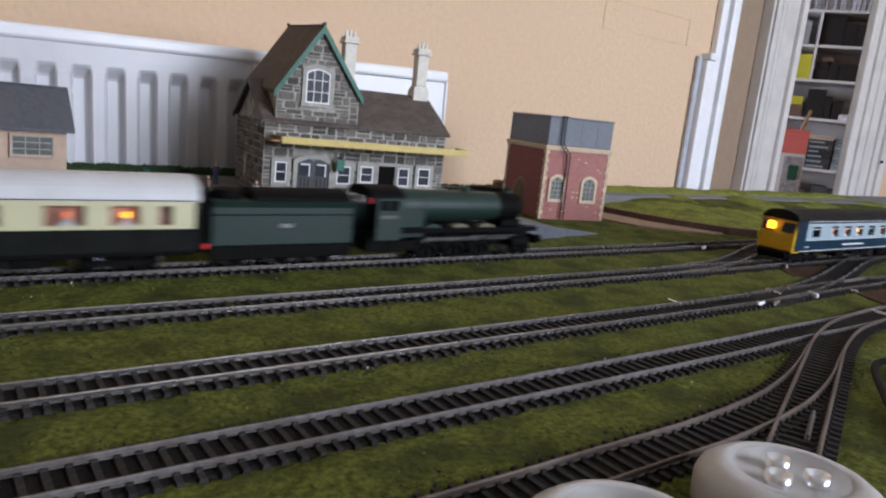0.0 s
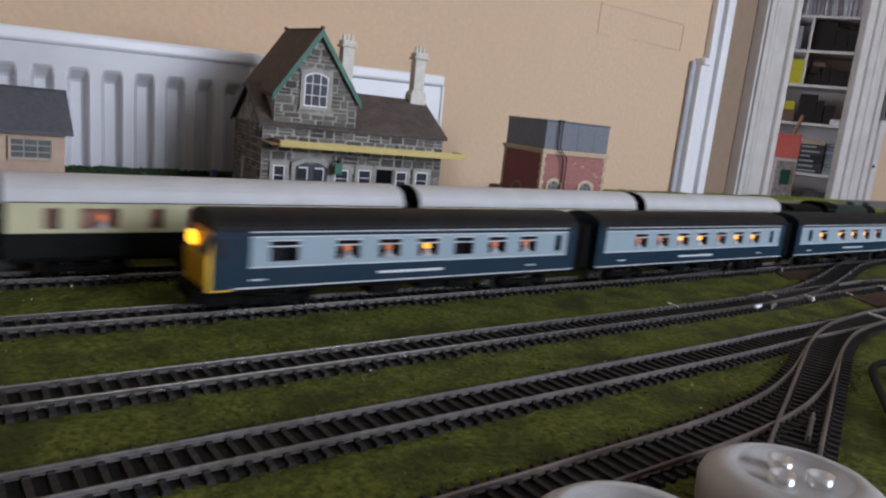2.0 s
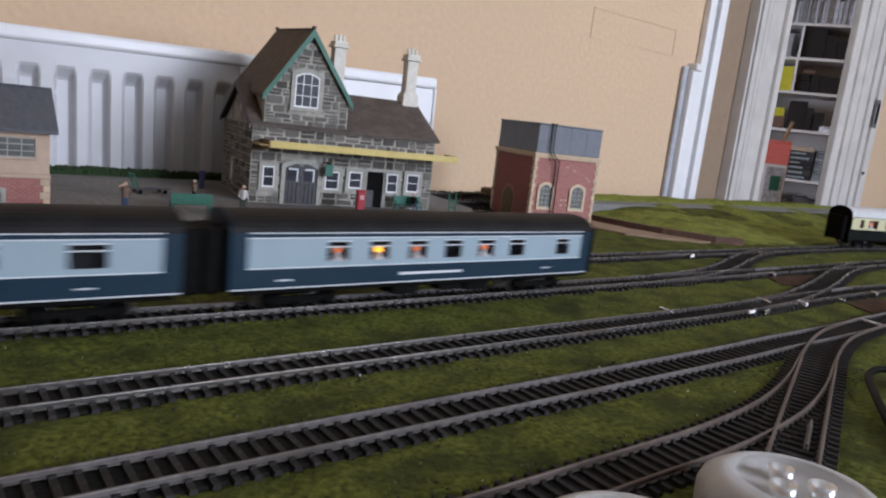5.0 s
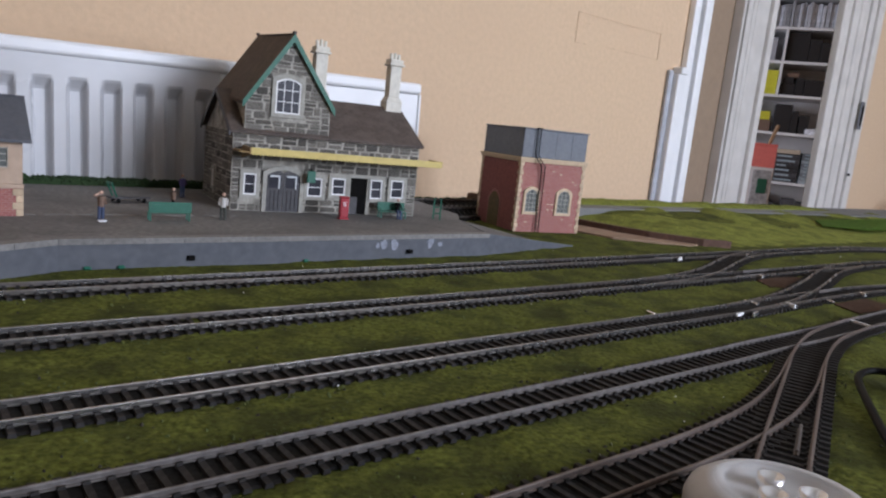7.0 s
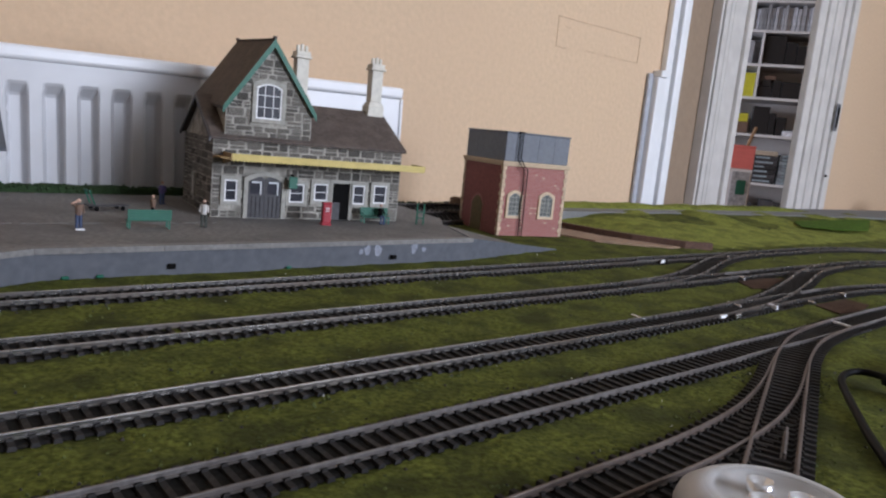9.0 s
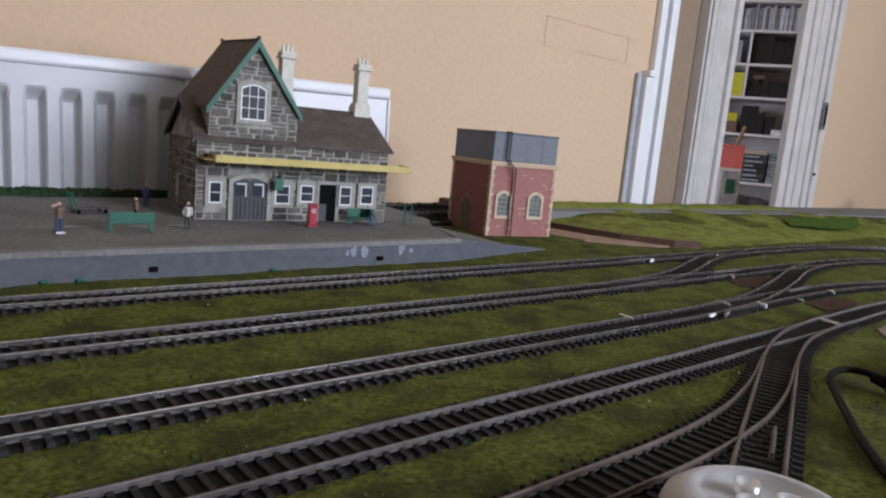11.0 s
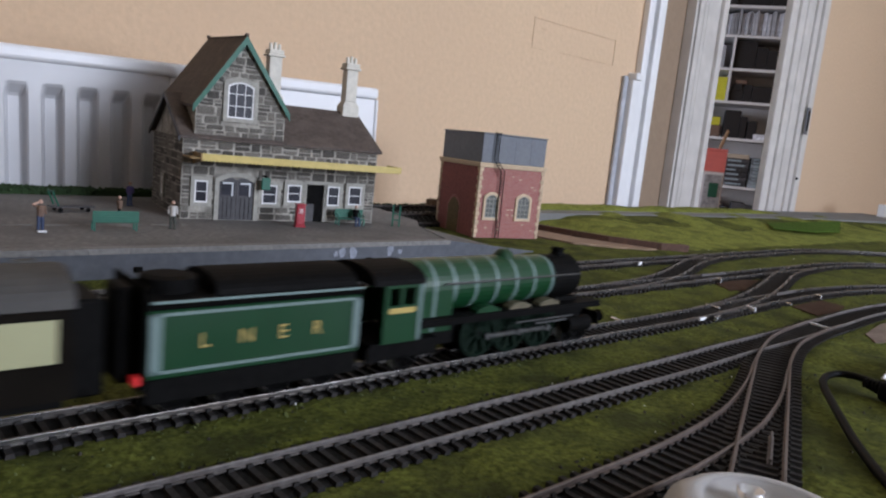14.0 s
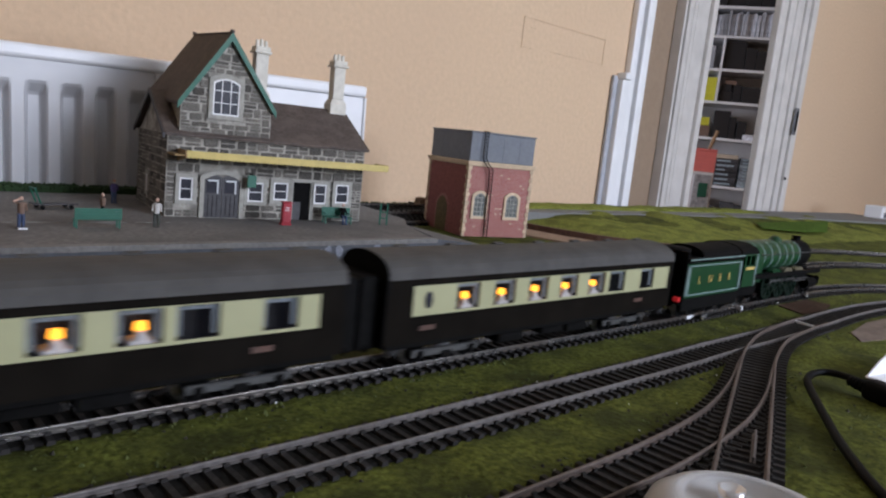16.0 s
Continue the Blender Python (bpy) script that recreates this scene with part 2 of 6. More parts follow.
M_SPINES = mat("mixed_spines", (0.20, 0.22, 0.24), 0.5, 0, 0.5, 60, second=(0.10, 0.20, 0.19), sscale=30, piece=0.75)
M_TANB = mat("bare_tan_board", (0.17, 0.125, 0.095), 0.9, 0, 0.25, 250, 0.3, second=(0.11, 0.08, 0.06), sscale=50)

# ---- building helpers ----
def part(name, bm, material, parent=None, label="", smooth=False):
    """Links a bmesh as one mesh object, under a thing or a part."""
    me = bpy.data.meshes.new(name)
    bm.to_mesh(me)
    bm.free()
    if smooth:
        for p in me.polygons:
            p.use_smooth = True
    for m in material if isinstance(material, (list, tuple)) else (material,):
        me.materials.append(m)
    ob = new(name, me)
    if parent:
        ob.parent = parent
    if label:
        ob["label"] = label
    return ob


def linked(name, me, parent, m):
    """One more piece on a mesh that is already there."""
    ob = new(name, me)
    ob.parent = parent
    ob.matrix_basis = m
    return ob


def thing(name, m=None, label="", category="", group="", kind=""):
    ob = new(name)
    ob.empty_display_size = 0.01
    if m is not None:
        ob.matrix_basis = m
    return tagged(ob, label, category, group, kind)


def box(bm, x0, x1, y0, y1, z0, z1, m=None, mi=0):
    vs = [bm.verts.new((x, y, z)) for z in (z0, z1) for y in (y0, y1) for x in (x0, x1)]
    fs = [bm.faces.new([vs[i] for i in f]) for f in ((0, 2, 3, 1), (4, 5, 7, 6), (0, 1, 5, 4), (2, 6, 7, 3), (0, 4, 6, 2), (1, 3, 7, 5))]
    for f in fs:
        f.material_index = mi
    if m is not None:
        for v in vs:
            v.co = m @ v.co
    return vs


def bbox(x0, x1, y0, y1, z0, z1, r=0.0005, seg=1, m=None):
    """A box with bevelled edges, as a bmesh of its own."""
    bm = bmesh.new()
    box(bm, x0, x1, y0, y1, z0, z1)
    r = min(r, 0.45 * min(x1 - x0, y1 - y0, z1 - z0))
    if r > 0:
        bmesh.ops.bevel(bm, geom=bm.edges[:], offset=r, segments=seg, affect="EDGES", profile=0.5)
    if m is not None:
        bm.transform(m)
    return bm


def prism(pts, d, axis="y", bm=None, mi=0):
    """Extrudes a closed outline. axis y: pts are (x, z), d = (y0, y1); x: (y, z); z: (x, y)."""
    bm = bm or bmesh.new()
    put = {"y": lambda p, q: (p[0], q, p[1]), "x": lambda p, q: (q, p[0], p[1]), "z": lambda p, q: (p[0], p[1], q)}[axis]
    a = [bm.verts.new(put(p, d[0])) for p in pts]
    b = [bm.verts.new(put(p, d[1])) for p in pts]
    k = len(pts)
    fs = [bm.faces.new(a), bm.faces.new(b[::-1])]
    for i in range(k):
        fs.append(bm.faces.new((a[i], b[i], b[(i + 1) % k], a[(i + 1) % k])))
    for f in fs:
        f.material_index = mi
    bmesh.ops.recalc_face_normals(bm, faces=bm.faces[:])
    return bm


def tube(bm, p0, p1, r, seg=10, r2=None, mi=0):
    p0, p1 = Vector(p0), Vector(p1)
    q = (p1 - p0).to_track_quat("Z", "Y").to_matrix()
    r2 = r if r2 is None else r2
    ring = lambda p, rr: [bm.verts.new(p + q @ Vector((rr * math.cos(a), rr * math.sin(a), 0))) for a in (2 * math.pi * i / seg for i in range(seg))]
    a, b = ring(p0, r), ring(p1, r2)
    fs = [bm.faces.new(a[::-1]), bm.faces.new(b)]
    fs += [bm.faces.new((a[i], a[(i + 1) % seg], b[(i + 1) % seg], b[i])) for i in range(seg)]
    for f in fs:
        f.material_index = mi
    return bm


def lathe(prof, seg=32, bm=None, m=None, mi=0):
    """Turns a profile of (r, z) about z."""
    bm = bm or bmesh.new()
    rings = []
    for r, z in prof:
        if r < 1e-6:
            rings.append([bm.verts.new((0, 0, z))])
        else:
            rings.append([bm.verts.new((r * math.cos(2 * math.pi * i / seg), r * math.sin(2 * math.pi * i / seg), z)) for i in range(seg)])
    made = [v for r in rings for v in r]
    for a, b in zip(rings, rings[1:]):
        for i in range(seg):
            j = (i + 1) % seg
            q = [a[i % len(a)], a[j % len(a)], b[j % len(b)], b[i % len(b)]]
            q = list(dict.fromkeys(q))
            if len(q) > 2:
                bm.faces.new(q).material_index = mi
    if m is not None:
        for v in made:
            v.co = m @ v.co
    bmesh.ops.recalc_face_normals(bm, faces=bm.faces[:])
    return bm


def sweep(path, prof, closed=True, bm=None):
    """Sweeps a cross-section of (sideways, up) along a level path of (x, y, z)."""
    bm = bm or bmesh.new()
    rings = []
    n = len(path)
    for i, p in enumerate(path):
        a, b = Vector(path[max(0, i - 1)]), Vector(path[min(n - 1, i + 1)])
        d = b - a
        d.z = 0
        d.normalize()
        side = Vector((-d.y, d.x, 0))
        rings.append([bm.verts.new(Vector(p) + side * s + Vector((0, 0, u))) for s, u in prof])
    k = len(prof)
    for a, b in zip(rings, rings[1:]):
        for i in range(k if closed else k - 1):
            bm.faces.new((a[i], a[(i + 1) % k], b[(i + 1) % k], b[i]))
    if closed:
        bm.faces.new(rings[0][::-1])
        bm.faces.new(rings[-1])
    bmesh.ops.recalc_face_normals(bm, faces=bm.faces[:])
    return bm


# ---- lines of the tracks ----
def smooth_line(pts, step=0.01):
    """A Catmull-Rom line through plan points, sampled evenly."""
    P = [Vector(p) for p in pts]
    P = [2 * P[0] - P[1], *P, 2 * P[-1] - P[-2]]
    fine = []
    for a, b, c, d in zip(P, P[1:], P[2:], P[3:]):
        n = max(4, int((c - b).length / 0.004))
        for i in range(n):
            t = i / n
            fine.append(0.5 * (2 * b + (c - a) * t + (2 * a - 5 * b + 4 * c - d) * t * t + (3 * b - a - 3 * c + d) * t ** 3))
    fine.append(P[-2])
    out, acc = [fine[0]], 0.0
    for p, q in zip(fine, fine[1:]):
        acc += (q - p).length
        if acc >= step:
            out.append(q)
            acc = 0.0
    return out


def bend(y, x0, x1, r, turn):
    """A straight line at y from x0 to x1 that then curves towards -y with radius r through turn degrees."""
    pts = [Vector((x0 + (x1 - x0) * i / 120, y)) for i in range(121)]
    k = max(6, int(turn / 1.5))
    pts += [Vector((x1 + r * math.sin(radians(turn) * i / k), y - r + r * math.cos(radians(turn) * i / k))) for i in range(1, k + 1)]
    pts += [pts[-1] + (pts[-1] - pts[-2]).normalized() * 0.3 * i for i in range(1, 5)] if turn > 170 else []
    return pts


def along(pts, s):
    """Place and heading at the distance s from where the line crosses x = 0; straight on past its ends."""
    acc = pts[0].x
    if s <= acc:
        d = (pts[1] - pts[0]).normalized()
        return pts[0] + d * (s - acc), d
    for a, b in zip(pts, pts[1:]):
        k = (b - a).length
        if s <= acc + k:
            return a + (b - a) * ((s - acc) / k), (b - a).normalized()
        acc += k
    d = (pts[-1] - pts[-2]).normalized()
    return pts[-1] + d * (s - acc), d


def on_track(pts, s, half=0.085):
    """The pose of a vehicle whose middle is at s, on two bogies."""
    a, b = along(pts, s - half)[0], along(pts, s + half)[0]
    c, d = (a + b) / 2, b - a
    return pose(c.x, c.y, 0, 0, 0, math.degrees(math.atan2(d.y, d.x)))


LINE_A = bend(0.429, -1.85, 1.04, 0.50, 180)
LINE_B = bend(0.345, -1.85, 0.94, 0.43, 180)
LINE_C = smooth_line([(-1.85, 0.257), (-0.9, 0.258), (-0.3, 0.259), (0.2, 0.260), (0.45, 0.2605), (0.60, 0.265), (0.68, 0.266), (0.76, 0.2625), (0.86, 0.244), (0.96, 0.203), (1.04, 0.145), (1.10, 0.07), (1.13, -0.02), (1.13, -0.13)])
LINE_D = smooth_line([(-1.85, 0.195), (-0.9, 0.195), (-0.2, 0.195), (0.30, 0.1955), (0.42, 0.198), (0.50, 0.1985), (0.58, 0.2015), (0.66, 0.2045), (0.74, 0.201), (0.82, 0.186), (0.92, 0.145), (1.0, 0.07), (1.03, -0.03), (1.03, -0.13)])
LINE_E = smooth_line([(-0.9, 0.130), (0.0, 0.1305), (0.19, 0.131), (0.25, 0.132), (0.30, 0.137), (0.335, 0.1445), (0.37, 0.155), (0.405, 0.168), (0.437, 0.179)])
LINE_F = smooth_line([(0.233, 0.0965), (0.262, 0.109), (0.31, 0.1285), (0.352, 0.1455), (0.398, 0.164), (0.437, 0.179), (0.487, 0.193), (0.54, 0.1995), (0.58, 0.2015)])
LINE_AB = smooth_line([(0.50, 0.345), (0.57, 0.352), (0.63, 0.366), (0.69, 0.387), (0.75, 0.408), (0.81, 0.422), (0.88, 0.429)])
LINE_BC = smooth_line([(0.50, 0.2615), (0.57, 0.268), (0.64, 0.282), (0.72, 0.304), (0.79, 0.325), (0.85, 0.338), (0.92, 0.345)])

# ---- room ----
def wall_with_hole(name, x0, x1, y0, y1, z0, z1, hx0, hx1, hz0, hz1, m, mt, label=""):
    """A wall along x with one opening through it."""
    bm = bmesh.new()
    for a in ((x0, hx0, z0, z1), (hx1, x1, z0, z1), (hx0, hx1, z0, hz0), (hx0, hx1, hz1, z1)):
        if a[1] - a[0] > 1e-4 and a[3] - a[2] > 1e-4:
            box(bm, a[0], a[1], y0, y1, a[2], a[3], m)
    return tagged(part(name, bm, mt), label, "wall", kind="structure")


wall_with_hole("wall_north", -2.0, 4.2, 0.90, 1.02, -0.9, 1.5, 1.365, 2.200, -0.9, 1.15, None, M_PLASTER, "peach painted wall with fine stipple and a doorway")
wall_with_hole("wall_south", -2.0, 4.2, -2.05, -1.93, -0.9, 1.5, 0.55, 1.85, 0.16, 1.16, None, M_PLASTER, "peach painted wall with a window")
for nm, x in (("wall_west", -2.12), ("wall_east", 4.2)):
    bm = bmesh.new()
    box(bm, x, x + 0.12, -2.05, 1.02, -0.9, 1.5)
    tagged(part(nm, bm, M_PLASTER), "plain peach painted wall", "wall", kind="structure")
bm = bmesh.new()
box(bm, -2.12, 6.5, -2.05, 4.2, -1.0, -0.9)
tagged(part("floor", bm, M_CARPET), "grey carpeted floor", "floor", kind="structure")
bm = bmesh.new()
box(bm, -2.12, 6.5, -2.05, 4.2, 1.5, 1.6)
tagged(part("ceiling", bm, M_CEIL), "plain white ceiling", "ceiling", kind="structure")
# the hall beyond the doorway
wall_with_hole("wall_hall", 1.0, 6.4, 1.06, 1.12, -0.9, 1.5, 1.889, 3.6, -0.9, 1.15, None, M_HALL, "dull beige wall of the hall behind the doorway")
# out of view; its opening is added to go with the fill lamp
wall_with_hole("wall_hall_side", 1.02, 4.2, -1.0, -0.9, -0.9, 1.5, 2.5, 3.7, -0.2, 1.2, pose(0, 0, 0, 0, 0, 90), M_HALL, "unseen beige hall wall with an added opening")
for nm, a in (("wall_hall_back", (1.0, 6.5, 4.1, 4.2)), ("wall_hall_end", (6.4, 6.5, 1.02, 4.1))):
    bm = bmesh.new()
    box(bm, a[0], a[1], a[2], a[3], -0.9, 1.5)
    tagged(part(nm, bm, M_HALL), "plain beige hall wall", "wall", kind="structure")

# window of the room, behind the camera
w1 = tagged(new("window_1"), "white framed window", "window", kind="structure")
for a in ((0.55, 0.60, 0.16, 1.16), (1.80, 1.85, 0.16, 1.16), (0.60, 1.80, 0.16, 0.21), (0.60, 1.80, 1.11, 1.16), (1.18, 1.22, 0.21, 1.11)):
    part("window_frame", bbox(a[0], a[1], -2.03, -1.97, a[2], a[3], 0.004), M_WHITE, w1)
part("window_sill", bbox(0.51, 1.89, -1.925, -1.88, 0.13, 0.158, 0.004), M_WHITE, w1)


def moulding(name, x0, x1, y, z0, z1, steps, label, paint=None):
    """An upright architrave with stepped mouldings; steps: (share of the width, depth)."""
    d = tagged(new(name), label, "door frame", kind="structure")
    x = x0
    for w, dep in steps:
        xe = x + w * (x1 - x0)
        part("strip", bbox(x, xe - 0.0008, y - dep, y - 0.001, z0, z1, min(0.0025, 0.3 * (xe - x)), 2), paint or M_TRIM, d)
        x = xe
    return d


moulding("door_1", 1.300, 1.364, 0.90, -0.9, 1.20, ((0.34, 0.016), (0.1, 0.010), (0.4, 0.022), (0.16, 0.014)), "white gloss architrave beside a white pipe box", M_WHITE)
d2 = moulding("door_2", 1.934, 2.054, 0.90, -0.9, 1.15, ((0.12, 0.020), (0.34, 0.013), (0.06, 0.007), (0.30, 0.016), (0.18, 0.019)), "grey-white door jamb with worn paint")
d3 = moulding("door_3", 2.057, 2.180, 0.90, -0.9, 1.20, ((0.30, 0.012), (0.05, 0.005), (0.24, 0.015), (0.05, 0.009), (0.20, 0.020), (0.16, 0.016)), "white door frame with a metal latch plate and a screw hole")
part("latch_plate", bbox(2.128, 2.150, 0.876, 0.8796, 0.225, 0.30, 0.001), M_GREYSIG, d3, "dull metal latch plate")
part("latch_hole", bbox(2.134, 2.145, 0.8740, 0.8758, 0.235, 0.29, 0.0005), M_BLACK, d3)
bm = bmesh.new()
tube(bm, (2.137, 0.8796, 0.098), (2.137, 0.876, 0.098), 0.004, 10)
part("screw_hole", bm, M_BLACK, d3)
d4 = moulding("door_4", 1.722, 1.888, 1.06, -0.9, 1.20, ((0.06, 0.030), (0.035, 0.012), (0.09, 0.032), (0.03, 0.014), (0.05, 0.028), (0.03, 0.016), (0.10, 0.026), (0.03, 0.014), (0.06, 0.023), (0.36, 0.020), (0.155, 0.030)), "off-white panelled door lining with deep grooves")

# boxed pipe against the wall
pb = thing("pipe_box", pose(1.270, 0.90, -0.05), "white boxed-in pipe against the peach wall", "pipe box")
part("casing", bbox(0, 0.0275, -0.022, -0.001, -0.3, 0.315, 0.0025, 2), M_WHITE, pb)
part("cap", bbox(0.006, 0.0275, -0.024, -0.001, 0.316, 0.330, 0.002), M_WHITE, pb)
# grey strip drawn for the shadow along the casing's left edge
part("side_strip", bbox(-0.014, -0.0005, -0.010, -0.001, -0.3, 0.322, 0.002), M_BINDER, pb)

# pencilled outline on the wall
sk = thing("pencil_mark", pose(0.976, 0.8995, 0.283), "faint pencilled rectangle on the peach wall", "wall mark")
for a in ((0, 0.245, 0.052, 0.0532), (0, 0.030, -0.0005, 0.0012), (0.08, 0.245, 0.003, 0.004), (-0.0005, 0.0008, 0, 0.052), (0.243, 0.2446, 0.003, 0.053), (0.02, 0.035, 0.036, 0.0375)):
    bm = bmesh.new()
    box(bm, a[0], a[1], -0.0006, 0, a[2], a[3])
    part("pencil_line", bm, M_PENCIL, sk)


# ---- radiator under the sill ----
def radiator():
    r = thing("radiator", pose(-0.75, 0.80, -0.4453, 0, -1.3, -1.2), "white pressed-steel panel radiator on the wall behind the layout", "radiator")
    L, H = 1.318, 0.577
    xs, ys = [0.0], [0.0]
    for k in range(-28, 6):
        x = 0.8833 + 0.031 * k
        for u, d in ((-0.0105, 0.0), (-0.0088, 0.0018), (-0.0062, 0.0098), (-0.0045, 0.0115), (0.0045, 0.0115), (0.0062, 0.0098), (0.0088, 0.0018), (0.0105, 0.0)):
            xs.append(x + u)
            ys.append(d)
    xs.append(1.055)
    ys.append(0.0)
    # flutes stop short of the top and bottom rims
    bm = bmesh.new()
    zs = ((0.0, 0), (0.035, 0), (0.050, 1), (H - 0.047, 1), (H - 0.044, 0.85), (H - 0.036, 0.15), (H - 0.033, 0), (H - 0.012, 0))
    g = [[bm.verts.new((x, y * k, z)) for x, y in zip(xs, ys)] for z, k in zs]
    for a, b in zip(g, g[1:]):
        for i in range(len(xs) - 1):
            bm.faces.new((a[i], a[i + 1], b[i + 1], b[i]))
    # shade left of the house is put into this grey; the end stays white
    part("front_panel", bm, M_RADSHADE, r, "white fluted panel, greyed for the shade over it")
    part("end_panel", bbox(1.0555, L, 0.0, 0.004, 0, H - 0.0145, 0.001), M_WHITE, r, "plain white end of the panel, left ungreyed")
    part("back_panel", bbox(0, L, 0.060, 0.066, 0, H - 0.012, 0.002), M_WHITE, r)
    part("top_grille", bbox(-0.003, L + 0.003, -0.004, 0.068, H - 0.014, H, 0.004, 3), M_WHITE, r)
    part("side_cover", bbox(-0.004, 0.0, -0.002, 0.066, 0, H - 0.014, 0.001), M_WHITE, r)
    part("side_cover", bbox(L, L + 0.004, -0.002, 0.066, 0, H - 0.014, 0.001), M_WHITE, r)
    for x in (0.2, L - 0.2):
        part("bracket", bbox(x, x + 0.03, 0.067, 0.1, 0.1, H - 0.1, 0.001), M_WHITE, r)
    return r


radiator()


# ---- the bookcase in the hall ----
def bookcase():
    b = thing("bookcase", pose(3.62, 2.28, -0.9, 0, 0, -61), "white bookcase crowded with boxes, discs and books", "bookcase")
    W, D, H, t = 1.0, 0.28, 2.1, 0.022
    part("side_panel", bbox(0, t, 0, D, 0, H, 0.001), M_WHITE, b)
    part("side_panel", bbox(W - t, W, 0, D, 0, H, 0.001), M_WHITE, b)
    part("back_panel", bbox(t, W - t, D - 0.012, D - 0.001, 0, H, 0.001), M_WHITE, b)
    zs = [0.08, 0.30, 0.52, 0.70, 0.900, 1.162, 1.360, 1.536, 1.712, 1.868, 2.02]
    for z in zs:
        part("shelf", bbox(t, W - t, 0, D - 0.012, z, z + 0.014, 0.001), M_WHITE, b)
    for k in (6, 7):
        part("divider", bbox(0.322, 0.334, 0.002, D - 0.014, zs[k] + 0.0145, zs[k + 1] - 0.0005, 0.001), M_WHITE, b)
    m = b.matrix_basis
    rnd = random.Random(4)

    def put(k, x, w, h, mt, nm, lb, y=0.03, d=0.16, up=0.0):
        o = part(nm, bbox(0, w, 0, d, 0, h, 0.002), mt)
        o.matrix_basis = m @ pose(x, y, zs[k] + 0.0146 + up)
        return tagged(o, lb, nm.replace("_", " "), "things on the bookcase")

    def row(k, x0, x1, ws, hs, mt, nm, lb):
        x = x0
        while x < x1 - ws[0]:
            w = min(rnd.uniform(*ws), x1 - x)
            put(k, x, w, rnd.uniform(*hs), mt, nm, lb, 0.02 + 0.03 * rnd.random())
            x += w + rnd.uniform(0.001, 0.003)

    case = (M_CASE, "disc_case", "slim plastic disc case standing on a shelf")
    black = (M_BLACKB, "black_box", "matt black equipment box on a shelf")
    book = (M_BOOK, "book", "dark-covered book standing on a shelf")
    row(9, 0.03, 0.96, (0.05, 0.11), (0.07, 0.12), *black)
    row(8, 0.03, 0.96, (0.012, 0.022), (0.115, 0.134), *case)
    row(7, 0.03, 0.31, (0.02, 0.032), (0.12, 0.145), M_BINDER, "ring_binder", "grey ring binder standing on a shelf")
    for x, w, h in ((0.340, 0.105, 0.152), (0.447, 0.055, 0.12), (0.503, 0.066, 0.105)):
        put(7, x, w, h, *black)
    row(7, 0.60, 0.96, (0.05, 0.10), (0.08, 0.14), *black)
    row(6, 0.03, 0.25, (0.02, 0.05), (0.09, 0.13), *book)
    put(6, 0.256, 0.064, 0.128, M_YEL, "yellow_folder", "yellow card folder standing on a shelf")
    # a jumble of black equipment, one piece on another
    for x, w, h in ((0.340, 0.070, 0.060), (0.412, 0.040, 0.095), (0.455, 0.100, 0.088)):
        put(6, x, w, h, *black)
    put(6, 0.350, 0.050, 0.035, *black, up=0.0605)
    put(6, 0.362, 0.060, 0.022, M_BROWNTOP, "leather_case", "brown leather case lying on black equipment", up=0.096)
    row(6, 0.60, 0.96, (0.05, 0.10), (0.06, 0.13), *black)
    row(5, 0.03, 0.24, (0.02, 0.05), (0.09, 0.14), *book)
    put(5, 0.250, 0.070, 0.062, M_BROWNTOP, "leather_case", "brown leather case on a shelf")
    put(5, 0.252, 0.062, 0.045, M_YEL, "yellow_folder", "yellow card folder lying on a case", up=0.0625)
    put(5, 0.335, 0.085, 0.150, *black)
    put(5, 0.421, 0.032, 0.118, *black)
    put(5, 0.460, 0.048, 0.100, *black)
    put(5, 0.495, 0.062, 0.030, M_CASE, "silver_player", "small silver disc player on a shelf", y=0.005, d=0.024)
    row(5, 0.60, 0.96, (0.03, 0.08), (0.06, 0.14), *black)
    # lying books in piles, a cream one on top
    for x, w, n in ((0.26, 0.105, 7), (0.372, 0.128, 7), (0.506, 0.062, 9), (0.60, 0.14, 6), (0.76, 0.15, 6)):
        zz = 0.0
        for j in range(n):
            th, cream = rnd.uniform(0.018, 0.027) * (0.8 if n > 7 else 1), j == n - 1 and n == 7
            mt = M_CREAMBK if cream else M_SPINES if n > 7 else M_BOOK
            o = put(4, x + 0.004 * rnd.random(), w - 0.008 * rnd.random(), th, mt, "book", "cream-covered book lying on a pile" if cream else "coloured book lying in a narrow pile" if n > 7 else "dark book lying in a pile on a shelf", 0.02 + 0.015 * rnd.random(), up=zz)
            if not cream:
                part("spine_print", bbox(0.012, w * rnd.uniform(0.45, 0.8), -0.0016, -0.0004, th * 0.35, th * 0.7, 0.0002), M_SPINE, o)
            zz += th + 0.0004
    row(4, 0.03, 0.25, (0.02, 0.04), (0.12, 0.2), *book)
    for k in (1, 2, 3):
        row(k, 0.03, 0.96, (0.03, 0.09), (0.07, 0.14), *book)


bookcase()
# a coral card box on a pale stand in front of the bookcase, with a wooden stick
st = thing("card_stand", pose(3.28, 1.80, -0.9, 0, 0, -45), "white stand with a printed front below a coral box", "stand")
part("body", bbox(0, 0.113, 0, 0.10, 0, 0.984, 0.003), M_PAPER, st)
part("printed_panel", bbox(0.02, 0.105, -0.003, -0.0005, 0.80, 0.97, 0.001), M_CASE, st, "pale grey and green printed panel")
part("green_patch", bbox(0.045, 0.09, -0.006, -0.0035, 0.86, 0.93, 0.001), M_GREEN, st)
cb = thing("coral_box", pose(3.28, 1.80, 0.0845, 0, 0, -45), "plain coral red card box standing on a white stand", "box")
